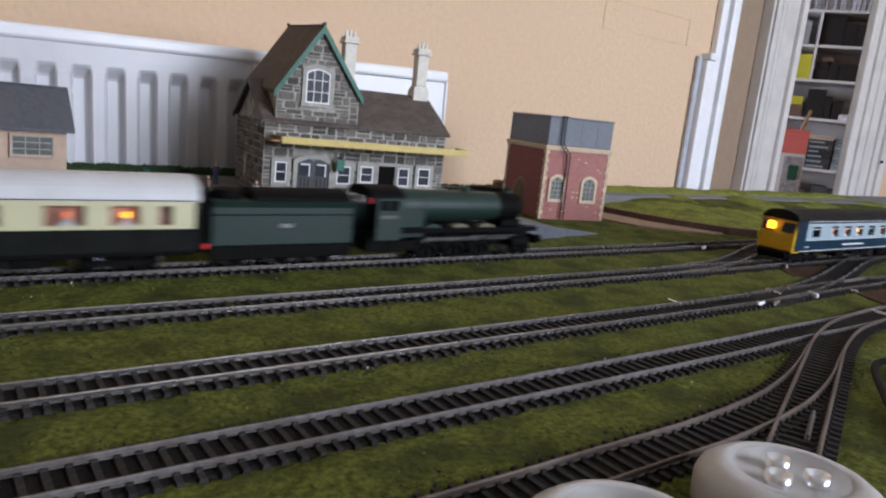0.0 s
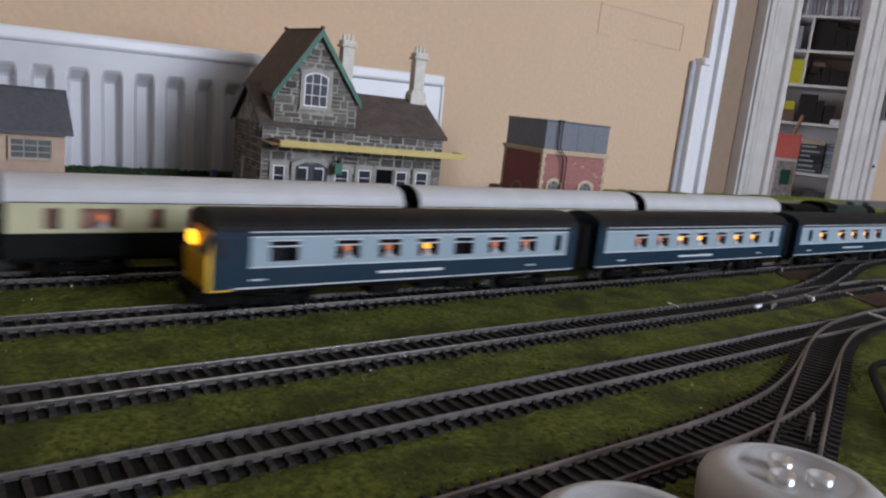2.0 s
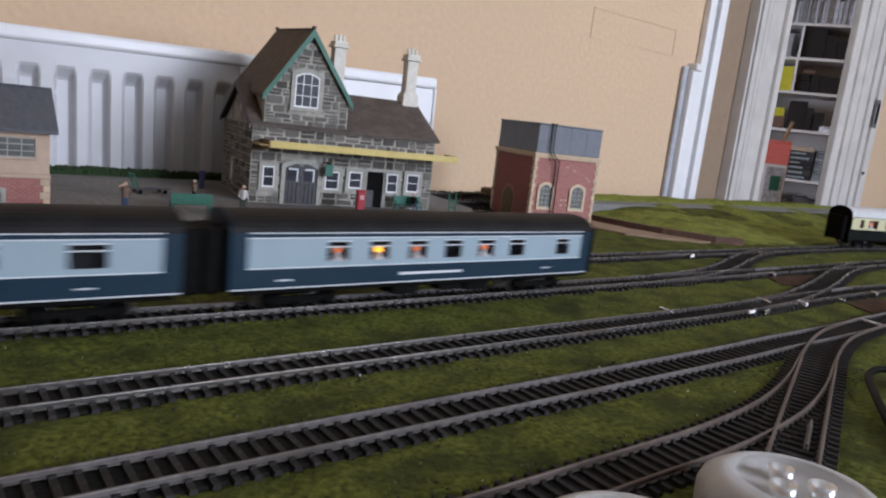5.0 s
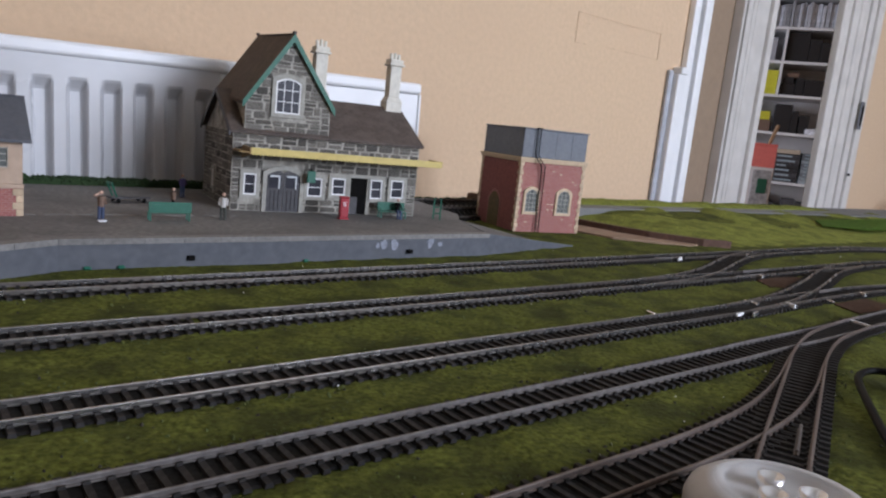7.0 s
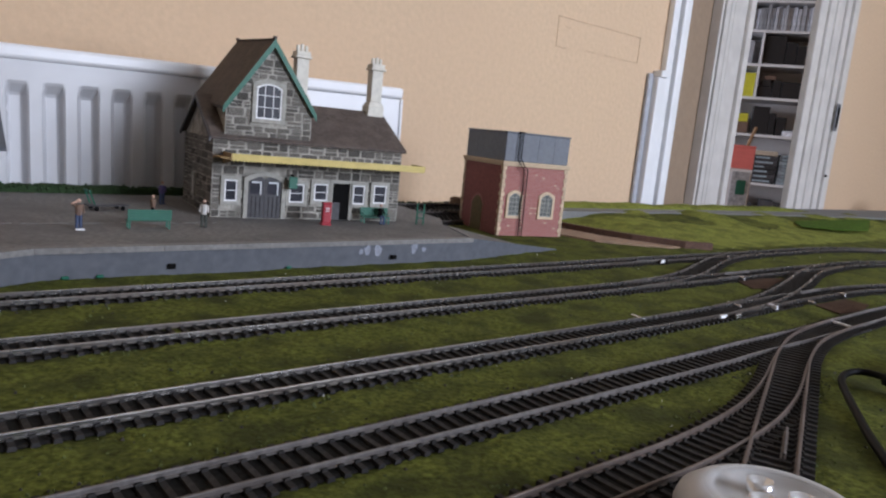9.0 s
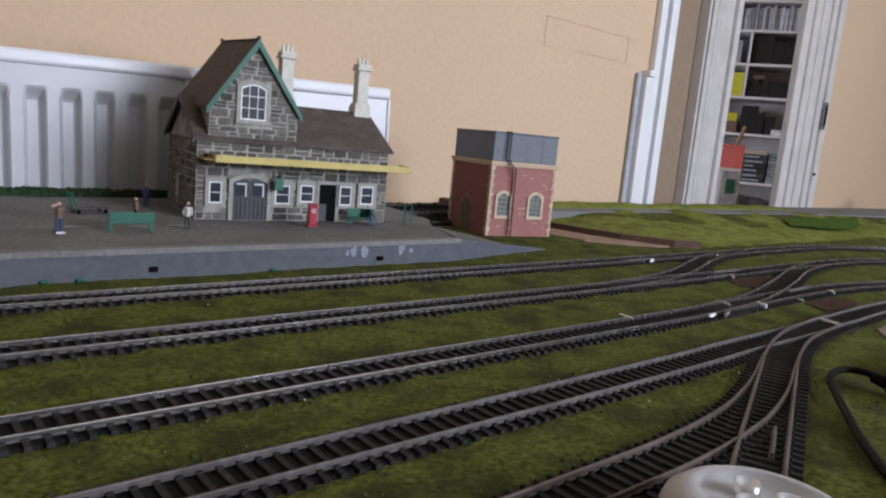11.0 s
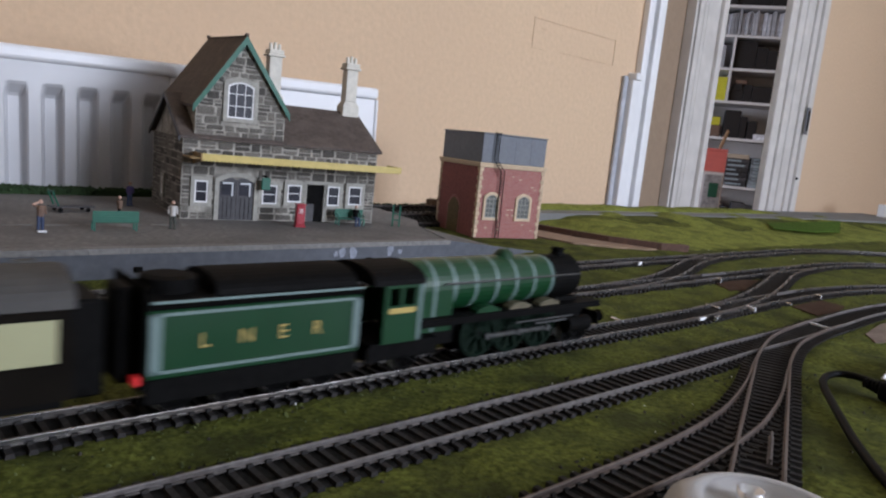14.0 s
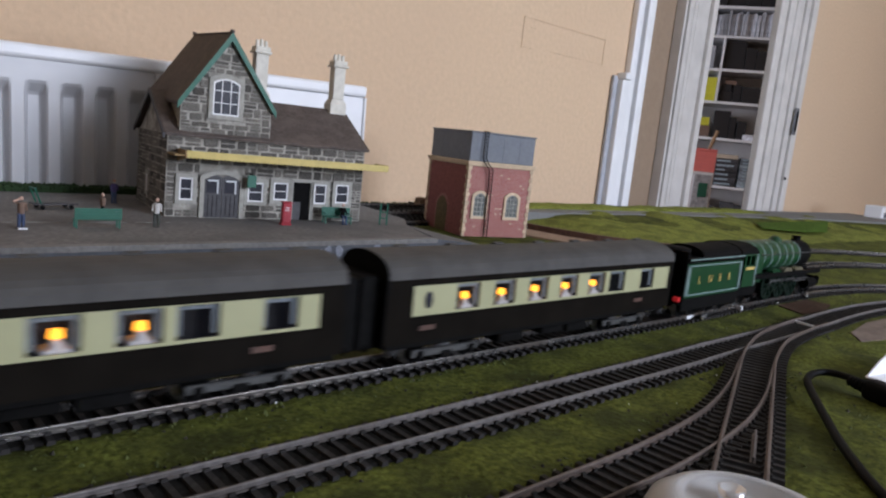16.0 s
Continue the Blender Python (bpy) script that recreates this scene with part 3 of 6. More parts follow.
part("box_body", bbox(0, 0.113, 0, 0.10, 0, 0.100, 0.002), M_PINK, cb)
part("box_lid", bbox(-0.001, 0.114, -0.001, 0.101, 0.1005, 0.113, 0.002), M_PINK, cb)
ws = thing("wooden_stick", pose(3.372, 1.778, 0.1985, 0, 16, -45), "pale wooden stick leaning upright on a box", "stick")
part("shaft", bbox(0, 0.016, 0, 0.014, 0.003, 0.10, 0.005, 2), M_WOOD, ws)
bm = bmesh.new()
tube(bm, (0.008, 0.007, 0.004), (0.008, 0.007, 0.0), 0.008, 10, 0.006)
part("ferrule", bm, M_WOOD, ws)


# ---- baseboard and ground ----
bb = thing("baseboard", None, "large timber baseboard table that carries the model railway", "table")
part("top_board", bbox(-1.9, 2.45, -0.85, 0.795, -0.030, -0.0115, 0.002), M_WOOD, bb)
for x in (-1.8, 0.2, 2.3):
    for y in (-0.78, 0.70):
        part("leg", bbox(x, x + 0.045, y, y + 0.045, -0.9, -0.0302, 0.002), M_WOOD, bb)
part("edge_rail", bbox(-1.9, 2.45, -0.872, -0.8515, -0.09, -0.008, 0.002), M_WOOD, bb)


def lift(x, y):
    """Height of the ground: flat round the tracks, rising to a bank on the far right."""
    k = max(0.0, min(1.0, (x - 0.78) / 0.14)) * max(0.0, min(1.0, (y - 0.475 - 0.05 * max(0, 1.15 - x)) / 0.20))
    k = k * k * (3 - 2 * k)
    return -0.0045 + 0.0155 * k


ALL_LINES = (LINE_A, LINE_B, LINE_C, LINE_D, LINE_E, LINE_F, LINE_AB, LINE_BC)


def ground():
    """One sheet: a fine grid where the camera looks, a coarse one elsewhere, lower under the tracks."""
    pts = np.array([(p.x, p.y) for ln in ALL_LINES for p in ln[:: (1 if len(ln) < 60 else 2)] if -0.3 < p.x < 1.6])
    xs = np.concatenate([np.linspace(-1.9, -0.2, 18)[:-1], np.arange(-0.2, 0.75, 0.0036), np.arange(0.75, 1.5, 0.007), np.linspace(1.5, 2.45, 30)])
    ys = np.concatenate([np.linspace(-0.85, -0.02, 20)[:-1], np.arange(-0.02, 0.50, 0.0036), np.linspace(0.50, 0.795, 60)])
    verts = []
    for y in ys:
        for x in xs:
            z = lift(x, y)
            n = noise.noise((x * 45, y * 45, 0)) * 0.0010 + noise.noise((x * 190, y * 190, 3)) * 0.0006
            if -0.25 < x < 1.55 and -0.05 < y < 0.5:
                d = np.min((pts[:, 0] - x) ** 2 + (pts[:, 1] - y) ** 2) ** 0.5
                e = max(0.0, min(1.0, (d - 0.0125) / 0.006))
                z += n * e + 0.0013 * e - 0.0006
            else:
                z += n * 1.2
            verts.append((x, y, z))
    nx = len(xs)
    faces = [(j * nx + i, j * nx + i + 1, (j + 1) * nx + i + 1, (j + 1) * nx + i) for j in range(len(ys) - 1) for i in range(nx - 1)]
    me = bpy.data.meshes.new("ground")
    me.from_pydata(verts, [], faces)
    me.materials.append(M_GRASS)
    for p in me.polygons:
        p.use_smooth = True
    return tagged(new("ground", me), "dark olive green flocked grass over the baseboard", "ground", kind="structure")


ground()


def tufts(n, seed, mt, label, big=1.0):
    """Loose clumps of flock, crowded along the track edges and scattered between."""
    rnd = random.Random(seed)
    vs, fs = [], []
    lines = [ln for ln in (LINE_A, LINE_B, LINE_C, LINE_D, LINE_E)]
    for i in range(n):
        if rnd.random() < 0.55:
            ln = rnd.choice(lines)
            p = ln[rnd.randrange(len(ln) - 1)]
            if not -0.15 < p.x < 1.0:
                continue
            x, y = p.x + rnd.uniform(-0.012, 0.012), p.y + rnd.choice((-1, 1)) * rnd.uniform(0.0155, 0.023)
        else:
            x, y = rnd.uniform(-0.1, 1.2), rnd.uniform(0.02, 0.50)
            if min(abs(y - c) for c in (0.429, 0.345, 0.260, 0.195, 0.131)) < 0.0165:
                continue
        if noise.noise((x * 14, y * 20, 7)) < rnd.uniform(-0.35, 0.25):
            continue
        z = lift(x, y) + 0.0006
        r = rnd.uniform(0.0004, 0.0011) * big
        a0 = rnd.random() * 6.28
        b = len(vs)
        for k in range(4):
            a = a0 + k * 1.571 + rnd.uniform(-0.4, 0.4)
            vs.append((x + r * math.cos(a), y + r * math.sin(a), z + rnd.uniform(-0.0002, 0.0003)))
        vs.append((x + rnd.uniform(-0.4, 0.4) * r, y + rnd.uniform(-0.4, 0.4) * r, z + r * rnd.uniform(0.7, 1.4)))
        for k in range(4):
            fs.append((b + k, b + (k + 1) % 4, b + 4))
    me = bpy.data.meshes.new("grass_tufts")
    me.from_pydata(vs, [], fs)
    me.materials.append(mt)
    return tagged(new("grass_tufts", me), label, "grass", kind="stuff")


tufts(16000, 5, M_TUFT, "loose olive flock clumps along the tracks")
tufts(4000, 11, M_SOIL, "dark crumbs of earth and flock along the tracks")
tufts(420, 17, M_PAPER, "pale specks of grit among the grass", 0.75)

# bank behind the running lines: a grey board, a ridge of grass, a bare strip with a brown edge
bm = bmesh.new()
prism([(0.66, 0.700), (1.2, 0.690), (1.75, 0.655), (2.2, 0.60), (2.44, 0.55), (2.44, 0.79), (0.66, 0.79)], (-0.004, 0.0125), "z", bm)
tagged(part("road", bm, M_GREYRD), "grey painted board like a back road", "road", kind="structure")


def ridge(name, x0, x1, y0, y1, z0, h, seed, mt, label, ramp=False):
    nx, ny = 160, 30
    vs = []
    for j in range(ny + 1):
        for i in range(nx + 1):
            u, v = i / nx, j / ny
            x, y = x0 + (x1 - x0) * u, y0 + (y1 - y0) * v
            k = math.sin(math.pi * v) ** 0.6 * min(1, 6 * u, 6 * (1 - u)) ** 0.7
            if ramp:
                k = min(1, 1.25 * v) ** 0.85 * min(1, 14 * u, 6 * (1 - u)) ** 0.7
            vs.append((x, y, z0 + k * h * (0.75 + 0.6 * noise.noise((x * 9, y * 9, seed))) + k * 0.0016 * noise.noise((x * 70, y * 70, seed)) + k * 0.0008 * noise.noise((x * 200, y * 200, seed))))
    fs = [(j * (nx + 1) + i, j * (nx + 1) + i + 1, (j + 1) * (nx + 1) + i + 1, (j + 1) * (nx + 1) + i) for j in range(ny) for i in range(nx)]
    me = bpy.data.meshes.new(name)
    me.from_pydata(vs, [], fs)
    me.materials.append(mt)
    for p in me.polygons:
        p.use_smooth = True
    return tagged(new(name, me), label, "grass", kind="stuff")


ridge("grass_ridge", 0.70, 1.75, 0.735, 0.79, 0.0124, 0.0085, 2, M_GRASSL, "low ridge of bright flocked grass along the board's edge")
ridge("grass_mat", 0.80, 2.10, 0.462, 0.705, -0.0052, 0.0205, 5, M_GRASSL, "bright flocked grass mat rising to the back road", True)
bm = bmesh.new()
prism([(0.690, 0.60), (0.705, 0.545), (0.775, 0.485), (0.80, 0.487), (0.755, 0.58), (0.755, 0.66), (0.70, 0.66)], (-0.0044, -0.0022), "z", bm)
tagged(part("bare_strip", bm, M_TAN), "bare tan board strip beside the grass bank", "board", kind="structure")
bm = bmesh.new()
pth = [(0.752, 0.675, 0), (0.765, 0.60, 0), (0.782, 0.545, 0), (0.815, 0.492, 0), (0.845, 0.476, 0)]
sweep(pth, [(0.000, -0.004), (0.000, 0.0038), (-0.003, 0.0050), (-0.012, 0.0050), (-0.012, -0.004)], True, bm)
tagged(part("torn_edge", bm, M_BROWN), "torn brown edge of the grass mat", "board edge", kind="structure")
# loose corner of grass paper
bm = bmesh.new()
q = [bm.verts.new(c) for c in ((1.30, 0.560, 0.0080), (1.40, 0.525, 0.0060), (1.50, 0.520, 0.0060), (1.64, 0.570, 0.0190), (1.46, 0.600, 0.0120), (1.36, 0.600, 0.0115))]
bm.faces.new(q)
r_ = bmesh.ops.extrude_face_region(bm, geom=bm.faces[:])
bmesh.ops.translate(bm, verts=[v for v in r_["geom"] if isinstance(v, bmesh.types.BMVert)], vec=(0, 0, 0.0012))
tagged(part("grass_flap", bm, M_FLAP), "loose corner of dark grass paper curling up", "grass paper", kind="structure")
# bare board beyond the siding junction
bm = bmesh.new()
prism([(0.585, 0.177), (0.64, 0.184), (0.70, 0.181), (0.735, 0.165), (0.66, 0.150), (0.60, 0.153), (0.562, 0.163)], (-0.0048, -0.0031), "z", bm)
tagged(part("bare_board", bm, M_TANB), "bare tan board showing beside the siding", "board", kind="structure")
# brown patches between the lines
for pl in ([(0.632, 0.306), (0.690, 0.286), (0.735, 0.300), (0.765, 0.315), (0.700, 0.333), (0.655, 0.332)], [(0.612, 0.222), (0.652, 0.219), (0.690, 0.228), (0.690, 0.248), (0.625, 0.247)]):
    bm = bmesh.new()
    prism(pl, (-0.0048, -0.0030), "z", bm)
    tagged(part("bare_patch", bm, M_BPATCH), "bare brown board showing between the tracks", "board", kind="structure")


# ---- railway tracks ----
def offset_line(ln, d):
    out = []
    for j, v in enumerate(ln):
        t = (ln[min(j + 1, len(ln) - 1)] - ln[max(j - 1, 0)]).normalized()
        out.append((v.x - t.y * d, v.y + t.x * d, 0))
    return out


RAIL = [(-0.00022, 0), (0.00022, 0), (0.00046, -0.0001), (0.0006, -0.00035), (0.0006, -0.0008), (0.0003, -0.0011), (0.0003, -0.0020), (0.0011, -0.0022), (0.0011, -0.0025),
        (-0.0011, -0.0025), (-0.0011, -0.0022), (-0.0003, -0.0020), (-0.0003, -0.0011), (-0.0006, -0.0008), (-0.0006, -0.00035), (-0.00046, -0.0001)]
bm = bmesh.new()
box(bm, -0.0014, 0.0014, -0.0150, 0.0150, -0.0042, -0.0025)
for v in bm.verts:
    if v.co.z > -0.003:
        v.co.x *= 0.8
for s in (-1, 1):
    for k in (-1, 1):
        y = s * 0.00875 + k * 0.0014
        box(bm, -0.0010, 0.0010, y - 0.0005, y + 0.0005, -0.0026, -0.0016)
SLEEPER = bpy.data.meshes.new("sleeper")
bm.to_mesh(SLEEPER)
bm.free()
SLEEPER.materials.append(M_SLEEPER)


def track(name, ln, label, mt, near, z=0.0, trim=None, skip=0):
    """Two rails on sleepers; the stretch near the camera in single sleepers, the rest joined."""
    t = tagged(new(name), label, "railway track", "tracks of the layout", kind="structure")
    t.location.z = z
    for d in (0.00875, -0.00875):
        part("rail", sweep(offset_line(ln, d), RAIL), mt, t)
    bm = bmesh.new()
    sweep([(p.x, p.y, 0) for p in ln], [(-0.0135, -0.0043), (0.0135, -0.0043), (0.0122, -0.0036), (-0.0122, -0.0036)], True, bm)
    part("trackbed", bm, M_BED, t)
    length = ln[0].x + sum((b - a).length for a, b in zip(ln, ln[1:]))
    rnd = random.Random(len(ln))
    s, made, vs, fs = ln[0].x + 0.003, 0, [], []
    base = [v.co.copy() for v in SLEEPER.vertices]
    polys = [list(p.vertices) for p in SLEEPER.polygons]
    while s < length - 0.002:
        p, d = along(ln, s)
        m = pose(p.x, p.y, 0, 0, 0, math.degrees(math.atan2(d.y, d.x)) + rnd.uniform(-1.2, 1.2))
        if near[0] < p.x < near[1] and made < 300:
            linked("sleeper", SLEEPER, t, m)
            made += 1
        else:
            b = len(vs)
            vs += [m @ c for c in base]
            fs += [[b + i for i in q] for q in polys]
        s += 0.0065 + skip
    if vs:
        me = bpy.data.meshes.new("far_sleepers")
        me.from_pydata(vs, [], fs)
        me.materials.append(M_SLEEPER)
        o = new("far_sleepers", me)
        o.parent = t
        o["kind"] = "stuff"
    return t


track("track_1", LINE_A, "black-sleepered model track beside the station platform", M_RAIL, (0.02, 1.3))
track("track_2", LINE_B, "black-sleepered model track with bright worn rails", M_RAIL, (-0.02, 1.15))
track("track_3", LINE_C, "black-sleepered model track with bright worn rails", M_RAIL, (-0.12, 1.1))
track("track_4", LINE_D, "black-sleepered model track that joins a siding", M_RAILD, (-0.12, 0.95))
track("track_5", LINE_E, "rusty-railed siding that curves into a junction", M_RAILR, (-0.1, 0.5), z=0.0002)
track("track_6", LINE_F, "rusty-railed siding that comes in from the front edge", M_RAILR, (-0.1, 0.7), z=0.0004)
track("track_7", LINE_AB, "crossover between two running lines", M_RAIL, (0.3, 1.0), z=0.0003)
track("track_8", LINE_BC, "crossover between two running lines", M_RAIL, (0.3, 1.0), z=0.0003)


# check rails and a frog plate at the siding junction
def little_rail(name, a, b, label):
    bm = bmesh.new()
    n = max(3, int((Vector(b) - Vector(a)).length / 0.006))
    pts = [(a[0] + (b[0] - a[0]) * i / n, a[1] + (b[1] - a[1]) * i / n, 0.0005) for i in range(n + 1)]
    sweep(pts, RAIL, True, bm)
    return tagged(part(name, bm, M_RAILD), label, "check rail", "check rails", kind="structure")


little_rail("check_rail", (0.274, 0.1100), (0.304, 0.1225), "short check rail beside a siding rail")

for i, (a, b) in enumerate((((0.615, 0.4215), (0.665, 0.4215)), ((0.665, 0.3525), (0.715, 0.3525)), ((0.625, 0.3375), (0.675, 0.3375)), ((0.655, 0.2735), (0.700, 0.2745)))):
    little_rail("check_rail", a, b, "short check rail inside a running rail")

# bright rail joiners, wire ends and dabs of white
for i, (x, y, w, a) in enumerate(((0.655, 0.4165, 0.012, 20), (0.286, 0.3545, 0.006, 10), (0.664, 0.3325, 0.007, 60), (0.483, 0.2515, 0.010, 5), (0.497, 0.2475, 0.012, 15), (0.534, 0.2705, 0.014, 75),
                                (0.563, 0.254, 0.011, 70), (0.626, 0.2505, 0.006, 80), (0.70, 0.2545, 0.008, 60), (0.563, 0.2015, 0.016, 80), (0.79, 0.417, 0.006, 10), (0.41, 0.2735, 0.012, 80))):
    bm = bbox(-w / 2, w / 2, -0.0010, 0.0010, -0.0028, -0.0006 if i % 2 else 0.0003, 0.0004)
    o = part("rail_joiner", bm, M_GLINT if i % 3 else M_PAPER)
    o.matrix_basis = pose(x, y, 0, 0, 0, a)
    tagged(o, "bright metal joiner at a rail joint", "rail joiner", "rail joiners")

# ---- platform ----
def platform():
    p = tagged(new("platform"), "grey station platform with a blue-grey wall and a ramp", "platform", kind="structure")
    front = [(-0.9, 0.452), (0.035, 0.4535), (0.084, 0.477), (0.44, 0.479)]
    out = front + [(0.47, 0.56), (0.50, 0.60), (0.52, 0.70), (0.52, 0.792), (-0.9, 0.792)]
    inner = [(-0.9, 0.460), (0.033, 0.4615), (0.081, 0.4845), (0.44, 0.4865)]
    bm = bmesh.new()
    prism(inner + out[4:], (-0.004, 0.0158), "z", bm)
    part("paving", bm, M_PLAT, p)
    bm = bmesh.new()
    for (a, b), (c, d) in zip(zip(front, front[1:]), zip(inner, inner[1:])):
        prism([a, b, d, c], (-0.0044, 0.0125), "z", bm)
    part("wall_face", bm, M_PLATW, p)
    # edging slabs, one by one
    for (a, b), (c, d) in zip(zip(front, front[1:]), zip(inner, inner[1:])):
        A, B, C, D = Vector(a), Vector(b), Vector(c), Vector(d)
        n = max(1, int((B - A).length / 0.024))
        n = min(n, 24)
        if b[0] < 0.04:
            A, C, n = Vector((-0.1, 0.4532)), Vector((-0.1, 0.4612)), 6
        for i in range(n):
            u, v = i / n + 0.004 / n, (i + 1) / n - 0.004 / n
            bm = bmesh.new()
            over = Vector((0.0, -0.0012))
            prism([tuple(A.lerp(B, u) + over), tuple(A.lerp(B, v) + over), tuple(C.lerp(D, v)), tuple(C.lerp(D, u))], (0.0127, 0.0165), "z", bm)
            part("edging_slab", bm, M_EDGE, p)
    # worn pale joint across the paving
    rj = random.Random(12)
    x = -0.02
    while x < 0.235:
        w = rj.uniform(0.012, 0.03)
        part("paving_joint", bbox(x, min(0.236, x + w), 0.5755 + rj.uniform(-0.0004, 0.0004), 0.5772 + rj.uniform(-0.0004, 0.0006), 0.0150, 0.0162, 0.0002), M_EDGE, p)
        x += w + rj.uniform(0.001, 0.008)
    # ramp down to the ground
    bm = bmesh.new()
    t = [bm.verts.new(c) for c in ((0.44, 0.479, 0.016), (0.592, 0.509, -0.0035), (0.565, 0.545, -0.0035), (0.47, 0.56, 0.016))]
    b = [bm.verts.new((v.co.x, v.co.y, -0.0046)) for v in t]
    bm.faces.new(t), bm.faces.new(b[::-1])
    for i in range(4):
        f = bm.faces.new((t[i], b[i], b[(i + 1) % 4], t[(i + 1) % 4]))
        f.material_index = 1
    bmesh.ops.recalc_face_normals(bm, faces=bm.faces[:])
    part("ramp", bm, [M_PLAT, M_PLATW], p)
    for x in (0.163, 0.347):
        part("drain_hole", bbox(x, x + 0.005, 0.4755 - 0.0005, 0.4775, 0.0005, 0.0040, 0.0003), M_BLACK, p)
    rnd = random.Random(3)
    for x, z, w in ((0.318, 0.0075, 0.0035), (0.324, 0.009, 0.0055), (0.334, 0.009, 0.0065), (0.372, 0.009, 0.006), (0.383, 0.0075, 0.004)):
        bm = bmesh.new()
        n = 9
        pts = [(x + w * 0.6 * math.cos(6.283 * i / n) * rnd.uniform(0.6, 1.2), z + w * math.sin(6.283 * i / n) * rnd.uniform(0.6, 1.2) * 0.8) for i in range(n)]
        y = 0.477 + (x - 0.084) * 0.0056
        prism(pts, (y - 0.0004, y + 0.0002), "y", bm)
        part("white_blot", bm, M_BLOT, p, "white filler blot")
    for x in (0.075, 0.098, 0.118, 0.25):
        part("green_glue", bbox(x, x + 0.005, 0.4745, 0.477, -0.0035, -0.0012, 0.001), M_GREEN, p)


M_EDGE = mat("edging_stone", (0.19, 0.183, 0.173), 0.85, 0, 0.2, 300, 0.3, piece=0.10)
platform()

def rough_stones(n):
    """Stones of unit size with uneven outlines and a slightly domed face."""
    rnd = random.Random(31)
    out = []
    for k in range(n):
        j = lambda v: v + rnd.uniform(-0.07, 0.07)
        ring = [(0.03, j(0.08)), (j(0.10), 0.03), (j(0.5), j(0.04)), (j(0.90), 0.03), (0.97, j(0.12)), (0.97, j(0.85)), (j(0.88), 0.97), (j(0.5), j(0.96)), (j(0.12), 0.97), (0.03, j(0.88))]
        bm = bmesh.new()
        back = [bm.verts.new((x, 1, z)) for x, z in ring]
        edge = [bm.verts.new((x, 0.35, z)) for x, z in ring]
        face = [bm.verts.new((0.5 + (x - 0.5) * 0.86, rnd.uniform(-0.1, 0.15), 0.5 + (z - 0.5) * 0.80)) for x, z in ring]
        for a_, b_ in ((back, edge), (edge, face)):
            for i in range(10):
                i2 = (i + 1) % 10
                bm.faces.new((a_[i], a_[i2], b_[i2], b_[i]))
        bm.faces.new(face)
        bmesh.ops.recalc_face_normals(bm, faces=bm.faces[:])
        me = bpy.data.meshes.new("stone")
        bm.to_mesh(me)
        bm.free()
        me.materials.append(M_STONE)
        out.append(me)
    return out


STONES = rough_stones(7)


def lay_stones(parent, base, x0, x1, z0, z1, holes, seed, course=0.0064, top=None, wide=1.0):
    """Stones of random length in courses on a wall in the plane y = 0 of base, round the openings."""
    rnd = random.Random(seed)
    z = z0
    while z < z1 - 0.002:
        h = min(course * rnd.uniform(0.75, 1.35), z1 - z)
        a, b = x0, x1
        if top:
            a, b = top(z + h)
        x = a
        while x < b - 0.002:
            w = rnd.uniform(0.006, 0.017) * wide
            e = min(x + w, b)
            if b - e < 0.004:
                e = b
            cuts = [(q[0], q[1]) for q in holes if q[0] < e and q[1] > x and q[2] < z + h - 0.001 and q[3] > z + 0.001]
            s0, s1 = x, e
            for q in cuts:
                if q[0] <= s0:
                    s0 = max(s0, q[1])
                else:
                    s1 = min(s1, q[0])
            if s1 - s0 > 0.002:
                # one tall stone, or two thin ones over each other
                rows = [(z, h)]
                if rnd.random() < 0.42:
                    u = rnd.uniform(0.4, 0.6)
                    rows = [(z, h * u), (z + h * u, h * (1 - u))]
                for zr, hr in rows:
                    g, e0, e1 = rnd.uniform(0.0003, 0.0012), rnd.uniform(0, 0.0007), rnd.uniform(0, 0.0007)
                    size = (s1 - s0 - 0.0005 - e0 - e1, 0.0012, hr - g)
                    tilt = Matrix.Rotation(rnd.uniform(-0.035, 0.035), 3, "Y").to_quaternion()
                    linked("stone", rnd.choice(STONES), parent, base @ Matrix.LocRotScale((s0 + 0.00025 + e0, -0.0005 * rnd.uniform(0.7, 1.5), zr + g / 2), tilt, size))
            x = e
        z += h


def arch(x0, x1, z0, z1, rise, n=8):
    pts = [(x0, z0), (x1, z0)]
    c = (x0 + x1) / 2
    for i in range(n + 1):
        u = 1 - 2 * i / n
        pts.append((c + u * (x1 - x0) / 2, z1 - rise * u * u))
    return pts


def surround(bm, outer, inner, d):
    """A frame between two outlines of equal point counts."""
    n = len(outer)
    for i in range(n):
        j = (i + 1) % n
        a, b, c, e = outer[i], outer[j], inner[j], inner[i]
        q = [bm.verts.new((p[0], y, p[1])) for y in d for p in (a, b, c, e)]
        for f in ((0, 1, 2, 3), (7, 6, 5, 4), (0, 4, 5, 1), (2, 6, 7, 3)):
            bm.faces.new([q[k] for k in f])
    bmesh.ops.remove_doubles(bm, verts=bm.verts[:], dist=1e-6)
    bmesh.ops.recalc_face_normals(bm, faces=bm.faces[:])
    return bm


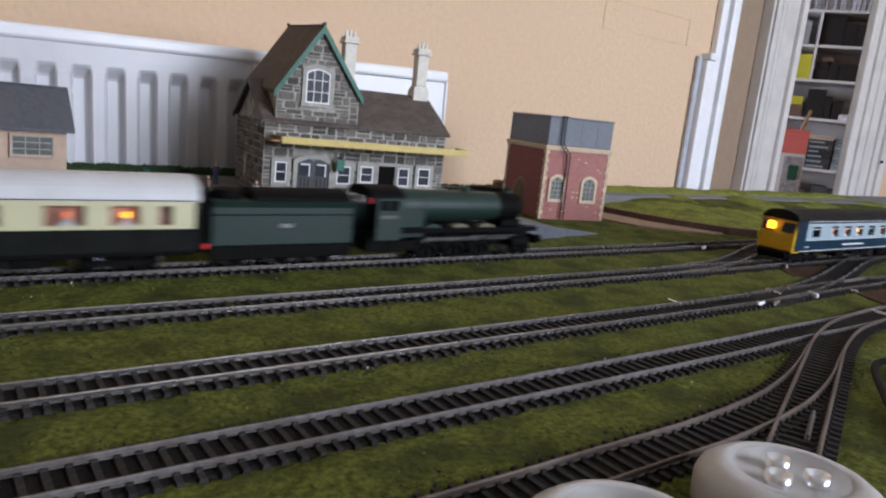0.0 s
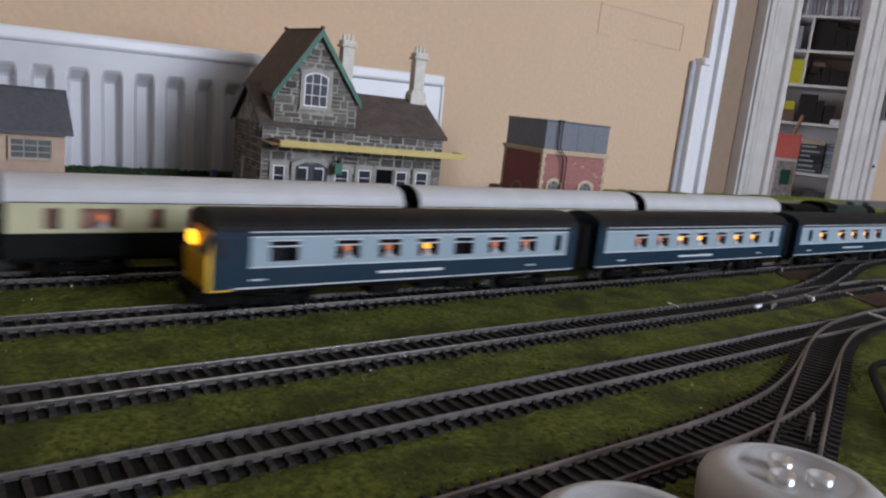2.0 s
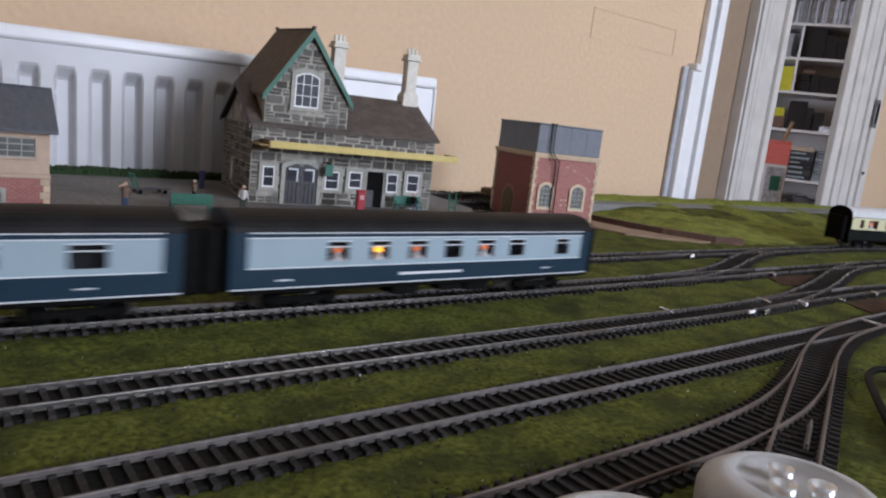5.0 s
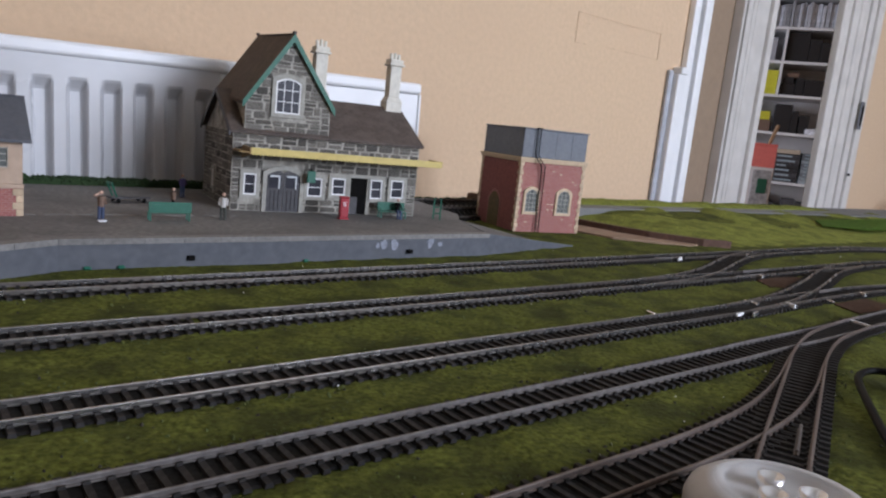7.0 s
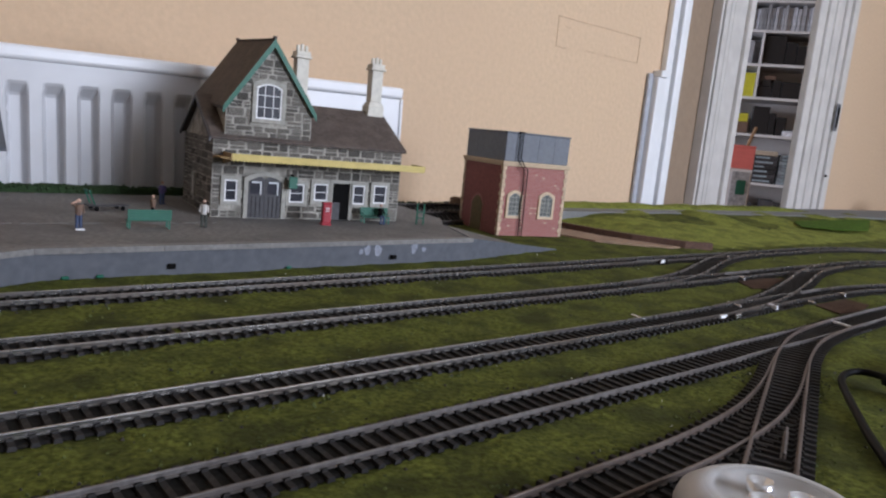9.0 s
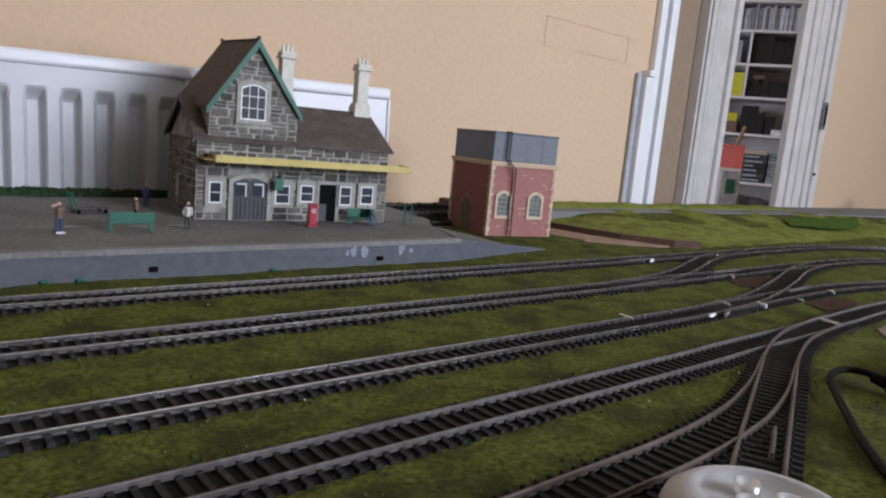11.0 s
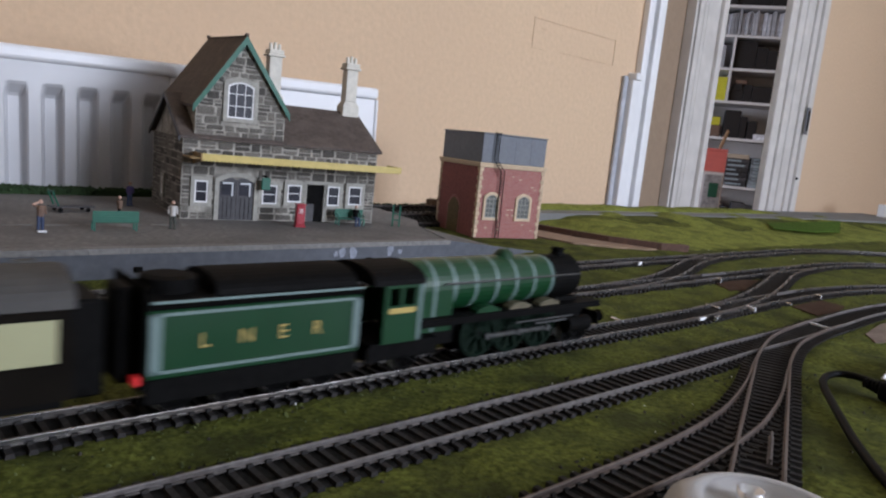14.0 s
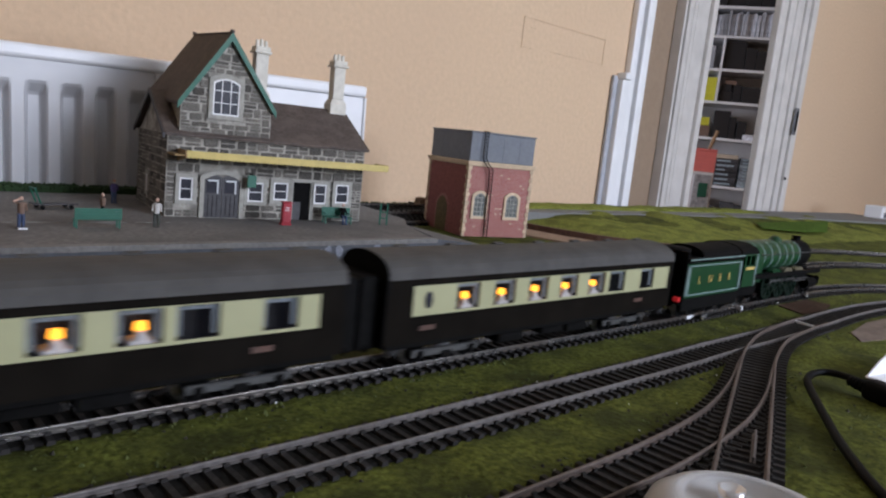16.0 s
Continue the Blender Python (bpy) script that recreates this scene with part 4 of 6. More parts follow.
def sash(parent, x0, x1, z0, z1, rise=0.0, cols=2, rows=2, stone=0.0032, bar=0.0012, base=None, dress=None, panes=None, paint=None):
    """A window: stone surround, white frame, glazing bars and a dark pane."""
    base = base or Matrix()
    dress, panes = dress or M_STONED, panes or M_PANE
    outline = lambda g: arch(x0 - g, x1 + g, z0 - g, z1 + g, rise)
    w = part("window", surround(bmesh.new(), outline(stone), outline(0), (-0.0020, -0.0001)), dress, parent)
    w.matrix_basis = base
    part("window_frame", surround(bmesh.new(), outline(0.0), outline(-bar), (-0.0015, -0.0001)), paint or M_SASH, w)
    part("pane", prism(outline(-0.0002), (-0.0006, -0.0001), "y"), panes, w)
    for i in range(1, cols):
        x = x0 + (x1 - x0) * i / cols
        part("glazing_bar", bbox(x - 0.0003, x + 0.0003, -0.0012, -0.0006, z0 + bar, z1 - bar, 0), paint or M_SASH, w)
    for j in range(1, rows):
        z = z0 + (z1 - z0) * j / rows
        part("glazing_bar", bbox(x0 + bar, x1 - bar, -0.0011, -0.0006, z - 0.0003, z + 0.0003, 0), paint or M_SASH, w)
    return w


# ---- station house ----
def station():
    h = thing("station_house", pose(0.243, 0.609, 0.016, 0, 0, -8.5), "grey stone station house with brown roof, green bargeboards and cream canopy", "station building")
    h.scale = (1.02, 1, 1)
    L, D, E = 0.181, 0.120, 0.070
    # body and its gables, rendered in mortar under the stones
    wins = [(0.0107, 0.0218, 0.0148, 0.0340), (0.0690, 0.0830, 0.0155, 0.0330), (0.0925, 0.1060, 0.0180, 0.0342), (0.1316, 0.1440, 0.0160, 0.0346), (0.1533, 0.1670, 0.0175, 0.0354)]
    up = (0.0345, 0.0570, 0.0895, 0.1205)
    body = part("wall", prism([(0, 0), (L, 0), (L, E), (0.086, E), (0.086, 0.100), (0.0475, 0.1545), (0.009, 0.100), (0.009, E), (0, E)], (0.0, 0.008), "y"), M_MORTAR, h)
    bm = bmesh.new()
    box(bm, 0.0, L, 0.0083, D, 0, E)
    prism([(D * 0.03, E), (D, E), (D / 2, 0.1045)], (0.001, L - 0.001), "x", bm)
    prism([(0.010, E), (0.085, E), (0.085, 0.100), (0.0475, 0.154), (0.010, 0.100)], (0.0083, D - 0.001), "y", bm)
    part("inner_wall", bm, M_MORTAR, h)
    holes = [(a - 0.0032, b + 0.0032, c - 0.0032, d + 0.0032) for a, b, c, d in wins] + [(0.0275, 0.0655, 0, 0.0425), (0.1075, 0.1315, 0, 0.0385)]
    lay_stones(h, Matrix(), 0.0, L, 0.0005, E - 0.0015, holes, 7)
    u = (up[0] - 0.0035, up[1] + 0.0035, up[2] - 0.0035, up[3] + 0.0045)
    lay_stones(h, Matrix(), 0.009, 0.086, E + 0.002, 0.150, [u], 8, top=lambda z: (0.009, 0.086) if z < 0.1 else (0.009 + 0.0385 * (z - 0.1) / 0.0545, 0.086 - 0.0385 * (z - 0.1) / 0.0545))
    left = pose(0, D, 0, 0, 0, -90)
    lay_stones(h, left, 0.0, D, 0.0005, E, [(0.0455, 0.0600, 0.0108, 0.0332)], 9, wide=1.5)
    part("ledge", bbox(-0.0012, L + 0.0012, -0.0022, 0.002, E - 0.0012, E + 0.0010, 0.0004), M_ROOF, h)
    for a, b, c, d in wins:
        sash(h, a, b, c, d, 0, 1, 2)
    sash(h, *up, 0.0035, 3, 3, 0.0035)
    sash(h, 0.0490, 0.0565, 0.014, 0.030, 0, 1, 2, base=left)
    # double door under a stone arch
    dr = part("door", surround(bmesh.new(), arch(0.0275, 0.0655, -0.0002, 0.0425, 0.006), arch(0.0312, 0.0618, 0.0, 0.0385, 0.005), (-0.0021, -0.0001)), M_STONED, h, "arched stone doorway with dark double doors")
    for a, b in ((0.0313, 0.0463), (0.0467, 0.0617)):
        lf = part("leaf", prism(arch(a, b, 0.0, 0.0385 if a < 0.04 else 0.0385, 0.003), (-0.0007, -0.0001), "y"), M_DARKWOOD, dr)
        for i in range(1, 4):
            x = a + (b - a) * i / 4
            part("plank_joint", bbox(x - 0.0002, x + 0.0002, -0.0010, -0.0007, 0.001, 0.020, 0), M_BLACK, dr)
        part("pane", bbox(a + 0.002, b - 0.002, -0.0010, -0.0007, 0.022, 0.0335, 0), M_PANE, dr)
        part("light_bar", bbox(a + 0.003, b - 0.003, -0.0014, -0.0010, 0.0320, 0.0334, 0), M_LINE, dr)
        part("light_bar", bbox(b - 0.0042, b - 0.003, -0.0014, -0.0010, 0.0215, 0.0318, 0), M_LINE, dr)
    d2 = part("door", surround(bmesh.new(), [(0.1078, 0.0), (0.1312, 0.0), (0.1312, 0.0385), (0.1078, 0.0385)], [(0.1110, 0.0), (0.1280, 0.0), (0.1280, 0.0355), (0.1110, 0.0355)], (-0.0020, -0.0001)), M_STONED, h)
    part("doorway", bbox(0.1111, 0.1279, -0.0006, -0.0001, 0.0002, 0.0354, 0), M_BLACK, d2, "dark open doorway")
    part("leaf", bbox(0.1111, 0.1190, -0.0011, -0.0006, 0.0002, 0.017, 0), M_DARKWOOD, d2)
    # roofs: main along the front, cross gable over the door
    bm = bmesh.new()
    for s in (0, 1):
        y0, y1 = (-0.004, D / 2) if s == 0 else (D + 0.004, D / 2)
        z0 = E - 0.001
        q = [(y0, z0), (y1, 0.1055), (y1, 0.1075), (y0, z0 + 0.0021)]
        prism(q, (-0.003, L + 0.003), "x", bm)
    part("main_roof", bm, M_ROOF, h)
    bm = bmesh.new()
    for s in (-1, 1):
        e, c = 0.0475 + s * 0.0415, 0.0475
        prism([(e, 0.0945), (c, 0.1565), (c, 0.1595), (e, 0.0975)], (-0.0025, D + 0.003), "y", bm)
    for v in bm.verts:
        v.co.z += 0.006 * max(0, v.co.y) / D
    part("cross_roof", bm, M_ROOF, h)
    bm = bbox(0.0463, 0.0487, -0.0035, D + 0.004, 0.1590, 0.1604, 0.0004)
    bbox_ends = ((-0.0038, 0.0005), (D + 0.0005, D + 0.0045))
    for v in bm.verts:
        v.co.z += 0.006 * max(0, v.co.y) / D
    part("ridge_cap", bm, M_ROOF, h)
    for k, (ya, yb) in enumerate(bbox_ends):
        part("ridge_finial", bbox(0.0460, 0.0490, ya, yb, 0.1596 + 0.006 * k, 0.1622 + 0.006 * k, 0.0004), M_ROOF, h)
    for s in (-1, 1):
        e, c = 0.0475 + s * 0.0418, 0.0475
        part("bargeboard", prism([(e, 0.0915), (e, 0.0978), (c, 0.1600), (c, 0.1525)], (-0.0042, -0.0026), "y"), M_GREEN, h, "green painted bargeboard")
    for s, (ya, yb) in enumerate(((-0.004, D / 2), (D + 0.004, D / 2))):
        part("bargeboard", prism([(ya, 0.0665), (ya, 0.0705), (yb, 0.1075), (yb, 0.1030)], (-0.0045, -0.0031), "x"), M_DARKWOOD, h, "dark bargeboard of the end gable")
    # chimneys on the ridge
    for x, up_ in ((0.0935, 0.0048), (0.1735, 0.0032)):
        c = part("chimney", bbox(x - 0.0088, x + 0.0088, D / 2 - 0.008, D / 2 + 0.008, 0.096, 0.1135, 0.0006), M_CHIM, h, "pale rendered chimney with three pots")
        sh = bmesh.new()
        lo = [sh.verts.new((x + a * 0.0085, D / 2 + b * 0.0078, 0.1136)) for a, b in ((-1, -1), (1, -1), (1, 1), (-1, 1))]
        hi = [sh.verts.new((x + a * 0.0060, D / 2 + b * 0.0060, 0.1180)) for a, b in ((-1, -1), (1, -1), (1, 1), (-1, 1))]
        for i in range(4):
            sh.faces.new((lo[i], lo[(i + 1) % 4], hi[(i + 1) % 4], hi[i]))
        sh.faces.new(hi)
        part("shoulder", sh, M_CHIM, c)
        part("shaft", bbox(x - 0.0060, x + 0.0060, D / 2 - 0.006, D / 2 + 0.006, 0.1181, 0.1468 + up_, 0.0005), M_CHIM, c)
        part("cap", bbox(x - 0.0082, x + 0.0082, D / 2 - 0.0082, D / 2 + 0.0082, 0.1469 + up_, 0.1492 + up_, 0.0005), M_CHIM, c)
        part("cap", bbox(x - 0.0070, x + 0.0070, D / 2 - 0.007, D / 2 + 0.007, 0.1493 + up_, 0.1535 + up_, 0.0005), M_CHIM, c)
        for k, dx in enumerate((-0.0042, 0.0, 0.0042)):
            bm = bmesh.new()
            tube(bm, (x + dx, D / 2, 0.1535 + up_), (x + dx, D / 2, 0.1595 + up_ + 0.001 * (k % 2)), 0.0020, 10, 0.0016)
            part("chimney_pot", bm, M_CHIM, c)
    # canopy with a saw-tooth valance
    cn = part("canopy", bbox(0.0, 0.192, -0.0265, -0.0006, 0.0535, 0.0550, 0.0002), M_CANOPYS, h, "cream canopy with saw-tooth valance")
    zz = [(0.0095, 0.0585), (0.0095, 0.0530)]
    n = 60
    for i in range(n):
        xa = 0.0095 + (0.1925 - 0.0095) * (i + 0.5) / n
        xb = 0.0095 + (0.1925 - 0.0095) * (i + 1) / n
        zz += [(xa, 0.0519), (xb, 0.0530)]
    zz.append((0.1925, 0.0585))
    part("valance", prism(zz, (-0.0278, -0.0266), "y"), M_CANOPY, cn)
    part("end_board", prism([(-0.0278, 0.0520), (-0.0278, 0.0585), (-0.0006, 0.0585), (-0.0006, 0.0480)], (0.0082, 0.0094), "x"), M_CANOPYS, cn, "brown canopy end board")
    part("end_board", prism([(-0.0278, 0.0530), (-0.0278, 0.0585), (-0.0006, 0.0585), (-0.0006, 0.0530)], (0.1926, 0.1936), "x"), M_CANOPY, cn)
    # hanging green sign
    hs = part("hanging_sign", bbox(0.0655, 0.0735, -0.010, -0.0088, 0.029, 0.040, 0.0006), M_GREEN, h, "dark green hanging sign")
    part("bracket", bbox(0.0690, 0.0700, -0.0100, -0.0005, 0.0401, 0.0415, 0.0002), M_BLACK, hs)
    return h


station()


# ---- brick water tower ----
def brick_material():
    m = mat("tower_brick", (0.27, 0.085, 0.075), 0.85, 0, 0.2, 300, 0.2)
    n, l = m.node_tree.nodes, m.node_tree.links
    tc, bt = n.new("ShaderNodeTexCoord"), n.new("ShaderNodeTexBrick")
    mp = n.new("ShaderNodeMapping")
    mp.inputs["Rotation"].default_value = (radians(90), 0, 0)
    l.new(tc.outputs["Object"], mp.inputs["Vector"])
    l.new(mp.outputs["Vector"], bt.inputs["Vector"])
    bt.inputs["Scale"].default_value = 1.0
    bt.inputs["Brick Width"].default_value, bt.inputs["Row Height"].default_value, bt.inputs["Mortar Size"].default_value = 0.0042, 0.0016, 0.00022
    bt.inputs["Color1"].default_value, bt.inputs["Color2"].default_value, bt.inputs["Mortar"].default_value = (0.26, 0.07, 0.065, 1), (0.33, 0.115, 0.095, 1), (0.36, 0.22, 0.19, 1)
    l.new(bt.outputs["Color"], n["Principled BSDF"].inputs["Base Color"])
    return m


M_TBRICK = brick_material()
M_QUOIN = mat("buff_quoin", (0.52, 0.40, 0.27), 0.85, 0, 0.15, 250, piece=0.15)


def tower():
    t = thing("water_tower", pose(0.5885, 0.6010, -0.0042, 0, 0, -12.0) @ Matrix.Diagonal((0.93, 0.97, 1, 1)), "square red brick water tower with a grey tank and black ladder", "water tower")
    W, D, H = 0.0995, 0.096, 0.083
    part("front_wall", bbox(0, W, 0, 0.004, 0, H, 0), M_TBRICK, t)
    part("back_wall", bbox(0, W, D - 0.004, D, 0, H, 0), M_TBRICK, t)
    rb = mat("tower_brick_side", (0.22, 0.07, 0.06), 0.85, 0, 0.2, 300, 0.2, second=(0.28, 0.1, 0.085), sscale=200)
    part("side_wall", bbox(0, 0.004, 0.0041, D - 0.0041, 0, H, 0), rb, t)
    part("side_wall", bbox(W - 0.004, W, 0.0041, D - 0.0041, 0, H, 0), rb, t)
    for k in range(16):
        z = 0.0005 + k * 0.0052
        w = 0.0050 if k % 2 else 0.0032
        for a, b in ((-0.0006, w), (W - w, W + 0.0006)):
            part("quoin", bbox(a, b, -0.0008, 0.0030 if k % 2 == 0 else 0.0052, z, min(z + 0.0048, H - 0.0002), 0.0002), M_QUOIN, t)
        part("quoin", bbox(-0.0008, 0.003, D - w, D + 0.0006, z, min(z + 0.0048, H - 0.0002), 0.0002), M_QUOIN, t)
    part("cornice", bbox(-0.0022, W + 0.0022, -0.0022, D + 0.0022, H, H + 0.0030, 0.0006), M_QUOIN, t, "buff stone cornice")
    part("cornice", bbox(-0.0032, W + 0.0032, -0.0032, D + 0.0032, H + 0.0031, H + 0.0055, 0.0006), M_QUOIN, t)
    tank = part("tank", bbox(0.000, W - 0.001, 0.000, D - 0.001, H + 0.0056, 0.1215, 0.0006), M_TANK, t, "grey panelled water tank")
    part("tank_rim", bbox(-0.0010, W, -0.0010, D, 0.1216, 0.1232, 0.0004), M_TANK, tank)
    for k in range(1, 4):
        x = W * k / 4
        part("panel_joint", bbox(x - 0.0002, x + 0.0002, -0.0003, 0.0003, H + 0.006, 0.1214, 0), M_TANK, tank)
    for a, b in ((0.0085, 0.0335), (0.0580, 0.0840)):
        sash(t, a + 0.0035, b - 0.0035, 0.0245, 0.0520, 0.0055, 3, 5, 0.0030, 0.0010, dress=M_QUOIN, panes=M_PANEL, paint=M_STONED)
    side = pose(0, D, 0, 0, 0, -90)
    dr = part("door", prism(arch(0.030, 0.056, 0.0, 0.042, 0.010), (-0.0010, 0.0005), "y"), M_OLIVE, t, "plain olive arched door")
    dr.matrix_basis = side
    part("door_edge", surround(bmesh.new(), arch(0.0275, 0.0585, 0, 0.0455, 0.011), arch(0.030, 0.056, 0, 0.042, 0.010), (-0.0006, 0.0006)), M_TBRICK, dr)
    rnd = random.Random(6)
    for k in range(26):
        x, z = rnd.uniform(0.007, W - 0.011), 0.0016 * rnd.randrange(5, 48)
        if any(a - 0.002 < x < b + 0.002 and 0.018 < z < 0.06 for a, b in ((0.008, 0.034), (0.058, 0.084))):
            continue
        part("pale_brick", bbox(x, x + 0.0036, -0.0002, 0.0004, z, z + 0.0014, 0), M_QUOIN, t)
    pp = part("ladder", bbox(0.0170, 0.0240, -0.0050, 0.0010, 0.1233, 0.1240, 0.0002), M_BLACK, t, "black iron ladder up to the tank")
    stile = lambda dx: [(0.0176 + dx, -0.0024, 0.1232), (0.0172 + dx, -0.0028, 0.0930), (0.0200 + dx, -0.0058, 0.0865), (0.0270 + dx, -0.0062, 0.0800), (0.0295 + dx, -0.0030, 0.0730), (0.0305 + dx, -0.0030, 0.0005)]
    for dx in (0.0, 0.0054):
        bm = bmesh.new()
        for a, b in zip(stile(dx), stile(dx)[1:]):
            tube(bm, a, b, 0.0006, 8)
        part("stile", bm, M_BLACK, pp)
    for k in range(34):
        z = 0.1215 - k * 0.0035
        if z < 0.003:
            break
        q = next((a, b) for a, b in zip(stile(0), stile(0)[1:]) if b[2] <= z)
        u = (q[0][2] - z) / (q[0][2] - q[1][2])
        x, y = q[0][0] + (q[1][0] - q[0][0]) * u, q[0][1] + (q[1][1] - q[0][1]) * u
        part("rung", bbox(x, x + 0.0054, y - 0.0003, y + 0.0003, z - 0.0003, z + 0.0003, 0), M_BLACK, pp)
    return t


tower()


# ---- signal box ----
def signal_box():
    s = thing("signal_box", pose(-0.055, 0.566, 0.016), "brick and buff signal box with a slate roof", "signal box")
    W, D = 0.132, 0.055
    part("brick_base", bbox(0, W, 0, D, 0, 0.0195, 0), M_TBRICK, s)
    part("band", bbox(-0.0008, W + 0.0008, -0.0008, D + 0.0008, 0.0196, 0.0225, 0.0003), M_SBCREAM, s)
    part("upper_wall", bbox(0, W, 0, D, 0.0226, 0.0535, 0.0003), M_SBCREAM, s, "buff boarded upper storey")
    for x in (0.008, 0.036, 0.064, 0.0975):
        sash(s, x, x + 0.0255, 0.0340, 0.0478, 0, 3, 3, 0.0012, 0.0007, dress=M_SBCREAM, panes=M_PANEL, paint=M_STONED)
    for x in (0.030, 0.0930):
        sash(s, x, x + 0.0100, 0.002, 0.0110, 0.0015, 3, 3, 0.0022, 0.0007, panes=M_PANEL, paint=M_STONED)
    for k in range(4):
        w = 0.0060 if k % 2 else 0.0038
        part("quoin", bbox(W - w, W + 0.0006, -0.0006, 0.004, 0.0003 + k * 0.0048, 0.0048 + k * 0.0048, 0.0002), M_QUOIN, s)
    bm = bmesh.new()
    for a, b in ((-0.006, D / 2), (D + 0.006, D / 2)):
        prism([(a, 0.0515), (b, 0.0800), (b, 0.0822), (a, 0.0537)], (-0.005, W + 0.0045), "x", bm)
    part("roof", bm, M_SLATE, s, "blue-grey slate roof")
    part("gable_end", prism([(0.0, 0.0536), (D, 0.0536), (D / 2, 0.0795)], (W - 0.003, W - 0.0002), "x"), M_SBCREAM, s)
    part("ridge_tile", bbox(-0.005, W + 0.0045, D / 2 - 0.0012, D / 2 + 0.0012, 0.0818, 0.0830, 0.0004), M_SLATE, s)
    return s


signal_box()

# ---- hedge along the back of the platform ----
def hedge(name, x0, x1, y, z0, h, seed, n=2600, mt=None, label="low dark green flocked hedge behind the platform"):
    rnd = random.Random(seed)
    vs, fs = [], []
    for i in range(n):
        x, yy, z = rnd.uniform(x0, x1), y + rnd.uniform(-0.006, 0.006), z0 + h * rnd.random() ** 0.7
        r = rnd.uniform(0.0012, 0.0026)
        b = len(vs)
        vs += [(x - r, yy, z), (x + r, yy + rnd.uniform(-r, r), z), (x, yy + r, z), (x, yy - r, z), (x, yy, z + r), (x, yy, max(z0, z - r))]
        fs += [(b + p, b + q, b + e) for e in (4, 5) for p, q in ((0, 2), (2, 1), (1, 3), (3, 0))]
    b = len(vs)
    vs += [(x, yy, z) for z in (z0, z0 + h * 0.85) for yy in (y - 0.005, y + 0.005) for x in (x0, x1)]
    fs += [tuple(b + i for i in f) for f in ((4, 5, 7, 6), (0, 1, 5, 4), (2, 6, 7, 3), (0, 4, 6, 2), (1, 3, 7, 5))]
    me = bpy.data.meshes.new(name)
    me.from_pydata(vs, [], fs)
    me.materials.append(mt or M_HEDGE)
    o = new(name, me)
    return tagged(o, label, "hedge", kind="stuff")


hedge("hedge", -0.35, 0.30, 0.765, 0.0155, 0.0075, 1)
hedge("hedge", 0.40, 0.70, 0.775, -0.001, 0.0125, 2)

hedge("dry_bush", 0.652, 0.690, 0.762, -0.001, 0.0225, 3, 420, M_TAN, "small dry tan bush beside the brick tower")

# spare track behind the house
for nm, at in (("track_9", pose(0.622, 0.688, 0.0062, 33, 0, 1)), ("track_10", pose(0.632, 0.728, 0.0128, 20, 0, 2))):
    o = track(nm, smooth_line([(-0.098, 0.0), (0.0, 0.0), (0.098, 0.0)]), "loose length of black track lying tilted behind the platform", M_RAILD, (-0.2, 0.2), skip=0.0018)
    o.matrix_basis = at


# ---- things on the platform ----
def bench(m, L, label):
    b = thing("bench", m, label, "bench", "benches")
    for k in range(3):
        part("seat_slat", bbox(-L / 2, L / 2, -0.004 + k * 0.0027, -0.0018 + k * 0.0027, 0.0058, 0.0064, 0.0001), M_GREEN, b)
    for k in range(4):
        part("back_slat", bbox(-L / 2, L / 2, -0.0052, -0.0045, 0.0068 + k * 0.0020, 0.0087 + k * 0.0020, 0.0001), M_GREEN, b)
    for x in (-L / 2 + 0.0015, L / 2 - 0.0015):
        for y in (-0.0045, 0.0030):
            part("leg", bbox(x - 0.0006, x + 0.0006, y - 0.0006, y + 0.0006, 0, 0.0058, 0), M_GREEN, b)
        part("arm", bbox(x - 0.0005, x + 0.0005, -0.0045, 0.0036, 0.0088, 0.0095, 0), M_GREEN, b)
    return b


bench(pose(0.1725, 0.551, 0.0160, 0, 0, -4), 0.0315, "bright green slatted platform bench with its back to the tracks")
bench(pose(0.392, 0.570, 0.0160, 0, 0, 168), 0.0285, "green platform bench against the station wall")


def figure(m, label, top, legs, lean=0.0, h=0.0225, raised=False):
    """A painted model figure, as one plain shape."""
    bm = bmesh.new()
    s = h / 0.0235
    for x in (-0.0016, 0.0016):
        tube(bm, (x * s, 0, 0), (x * 0.8 * s, 0, 0.0110 * s), 0.0010 * s, 8, 0.0014 * s, 1)
        box(bm, (x - 0.001) * s, (x + 0.001) * s, -0.0026 * s, 0.0010 * s, 0, 0.0008 * s, None, 1)
    tube(bm, (0, 0, 0.0105 * s), (0, -lean, 0.0185 * s), 0.0022 * s, 10, 0.0028 * s, 0)
    if raised:
        tube(bm, (-0.0028 * s, -lean, 0.0182 * s), (-0.0062 * s, -0.0012, 0.0196 * s), 0.0009 * s, 6, 0.0008 * s, 0)
        tube(bm, (-0.0062 * s, -0.0012, 0.0196 * s), (-0.0022 * s, -0.0016, 0.0212 * s), 0.0008 * s, 6, 0.0007 * s, 0)
    for x in (1,) if raised else (-1, 1):
        tube(bm, (x * 0.0030 * s, -lean, 0.0180 * s), (x * 0.0034 * s, -0.0010 - lean, 0.0120 * s), 0.0008 * s, 6, 0.0007 * s, 0)
    bmesh.ops.create_uvsphere(bm, u_segments=10, v_segments=8, radius=0.0016 * s, matrix=pose(0, -lean * 1.1, 0.0213 * s))
    for f in bm.faces:
        if f.calc_center_median().z > 0.0194 * s:
            f.material_index = 2
    o = part("model_figure", bm, [top, legs, M_SKIN])
    o.matrix_basis = m
    return tagged(o, label, "figurine", "figurines on the platform")


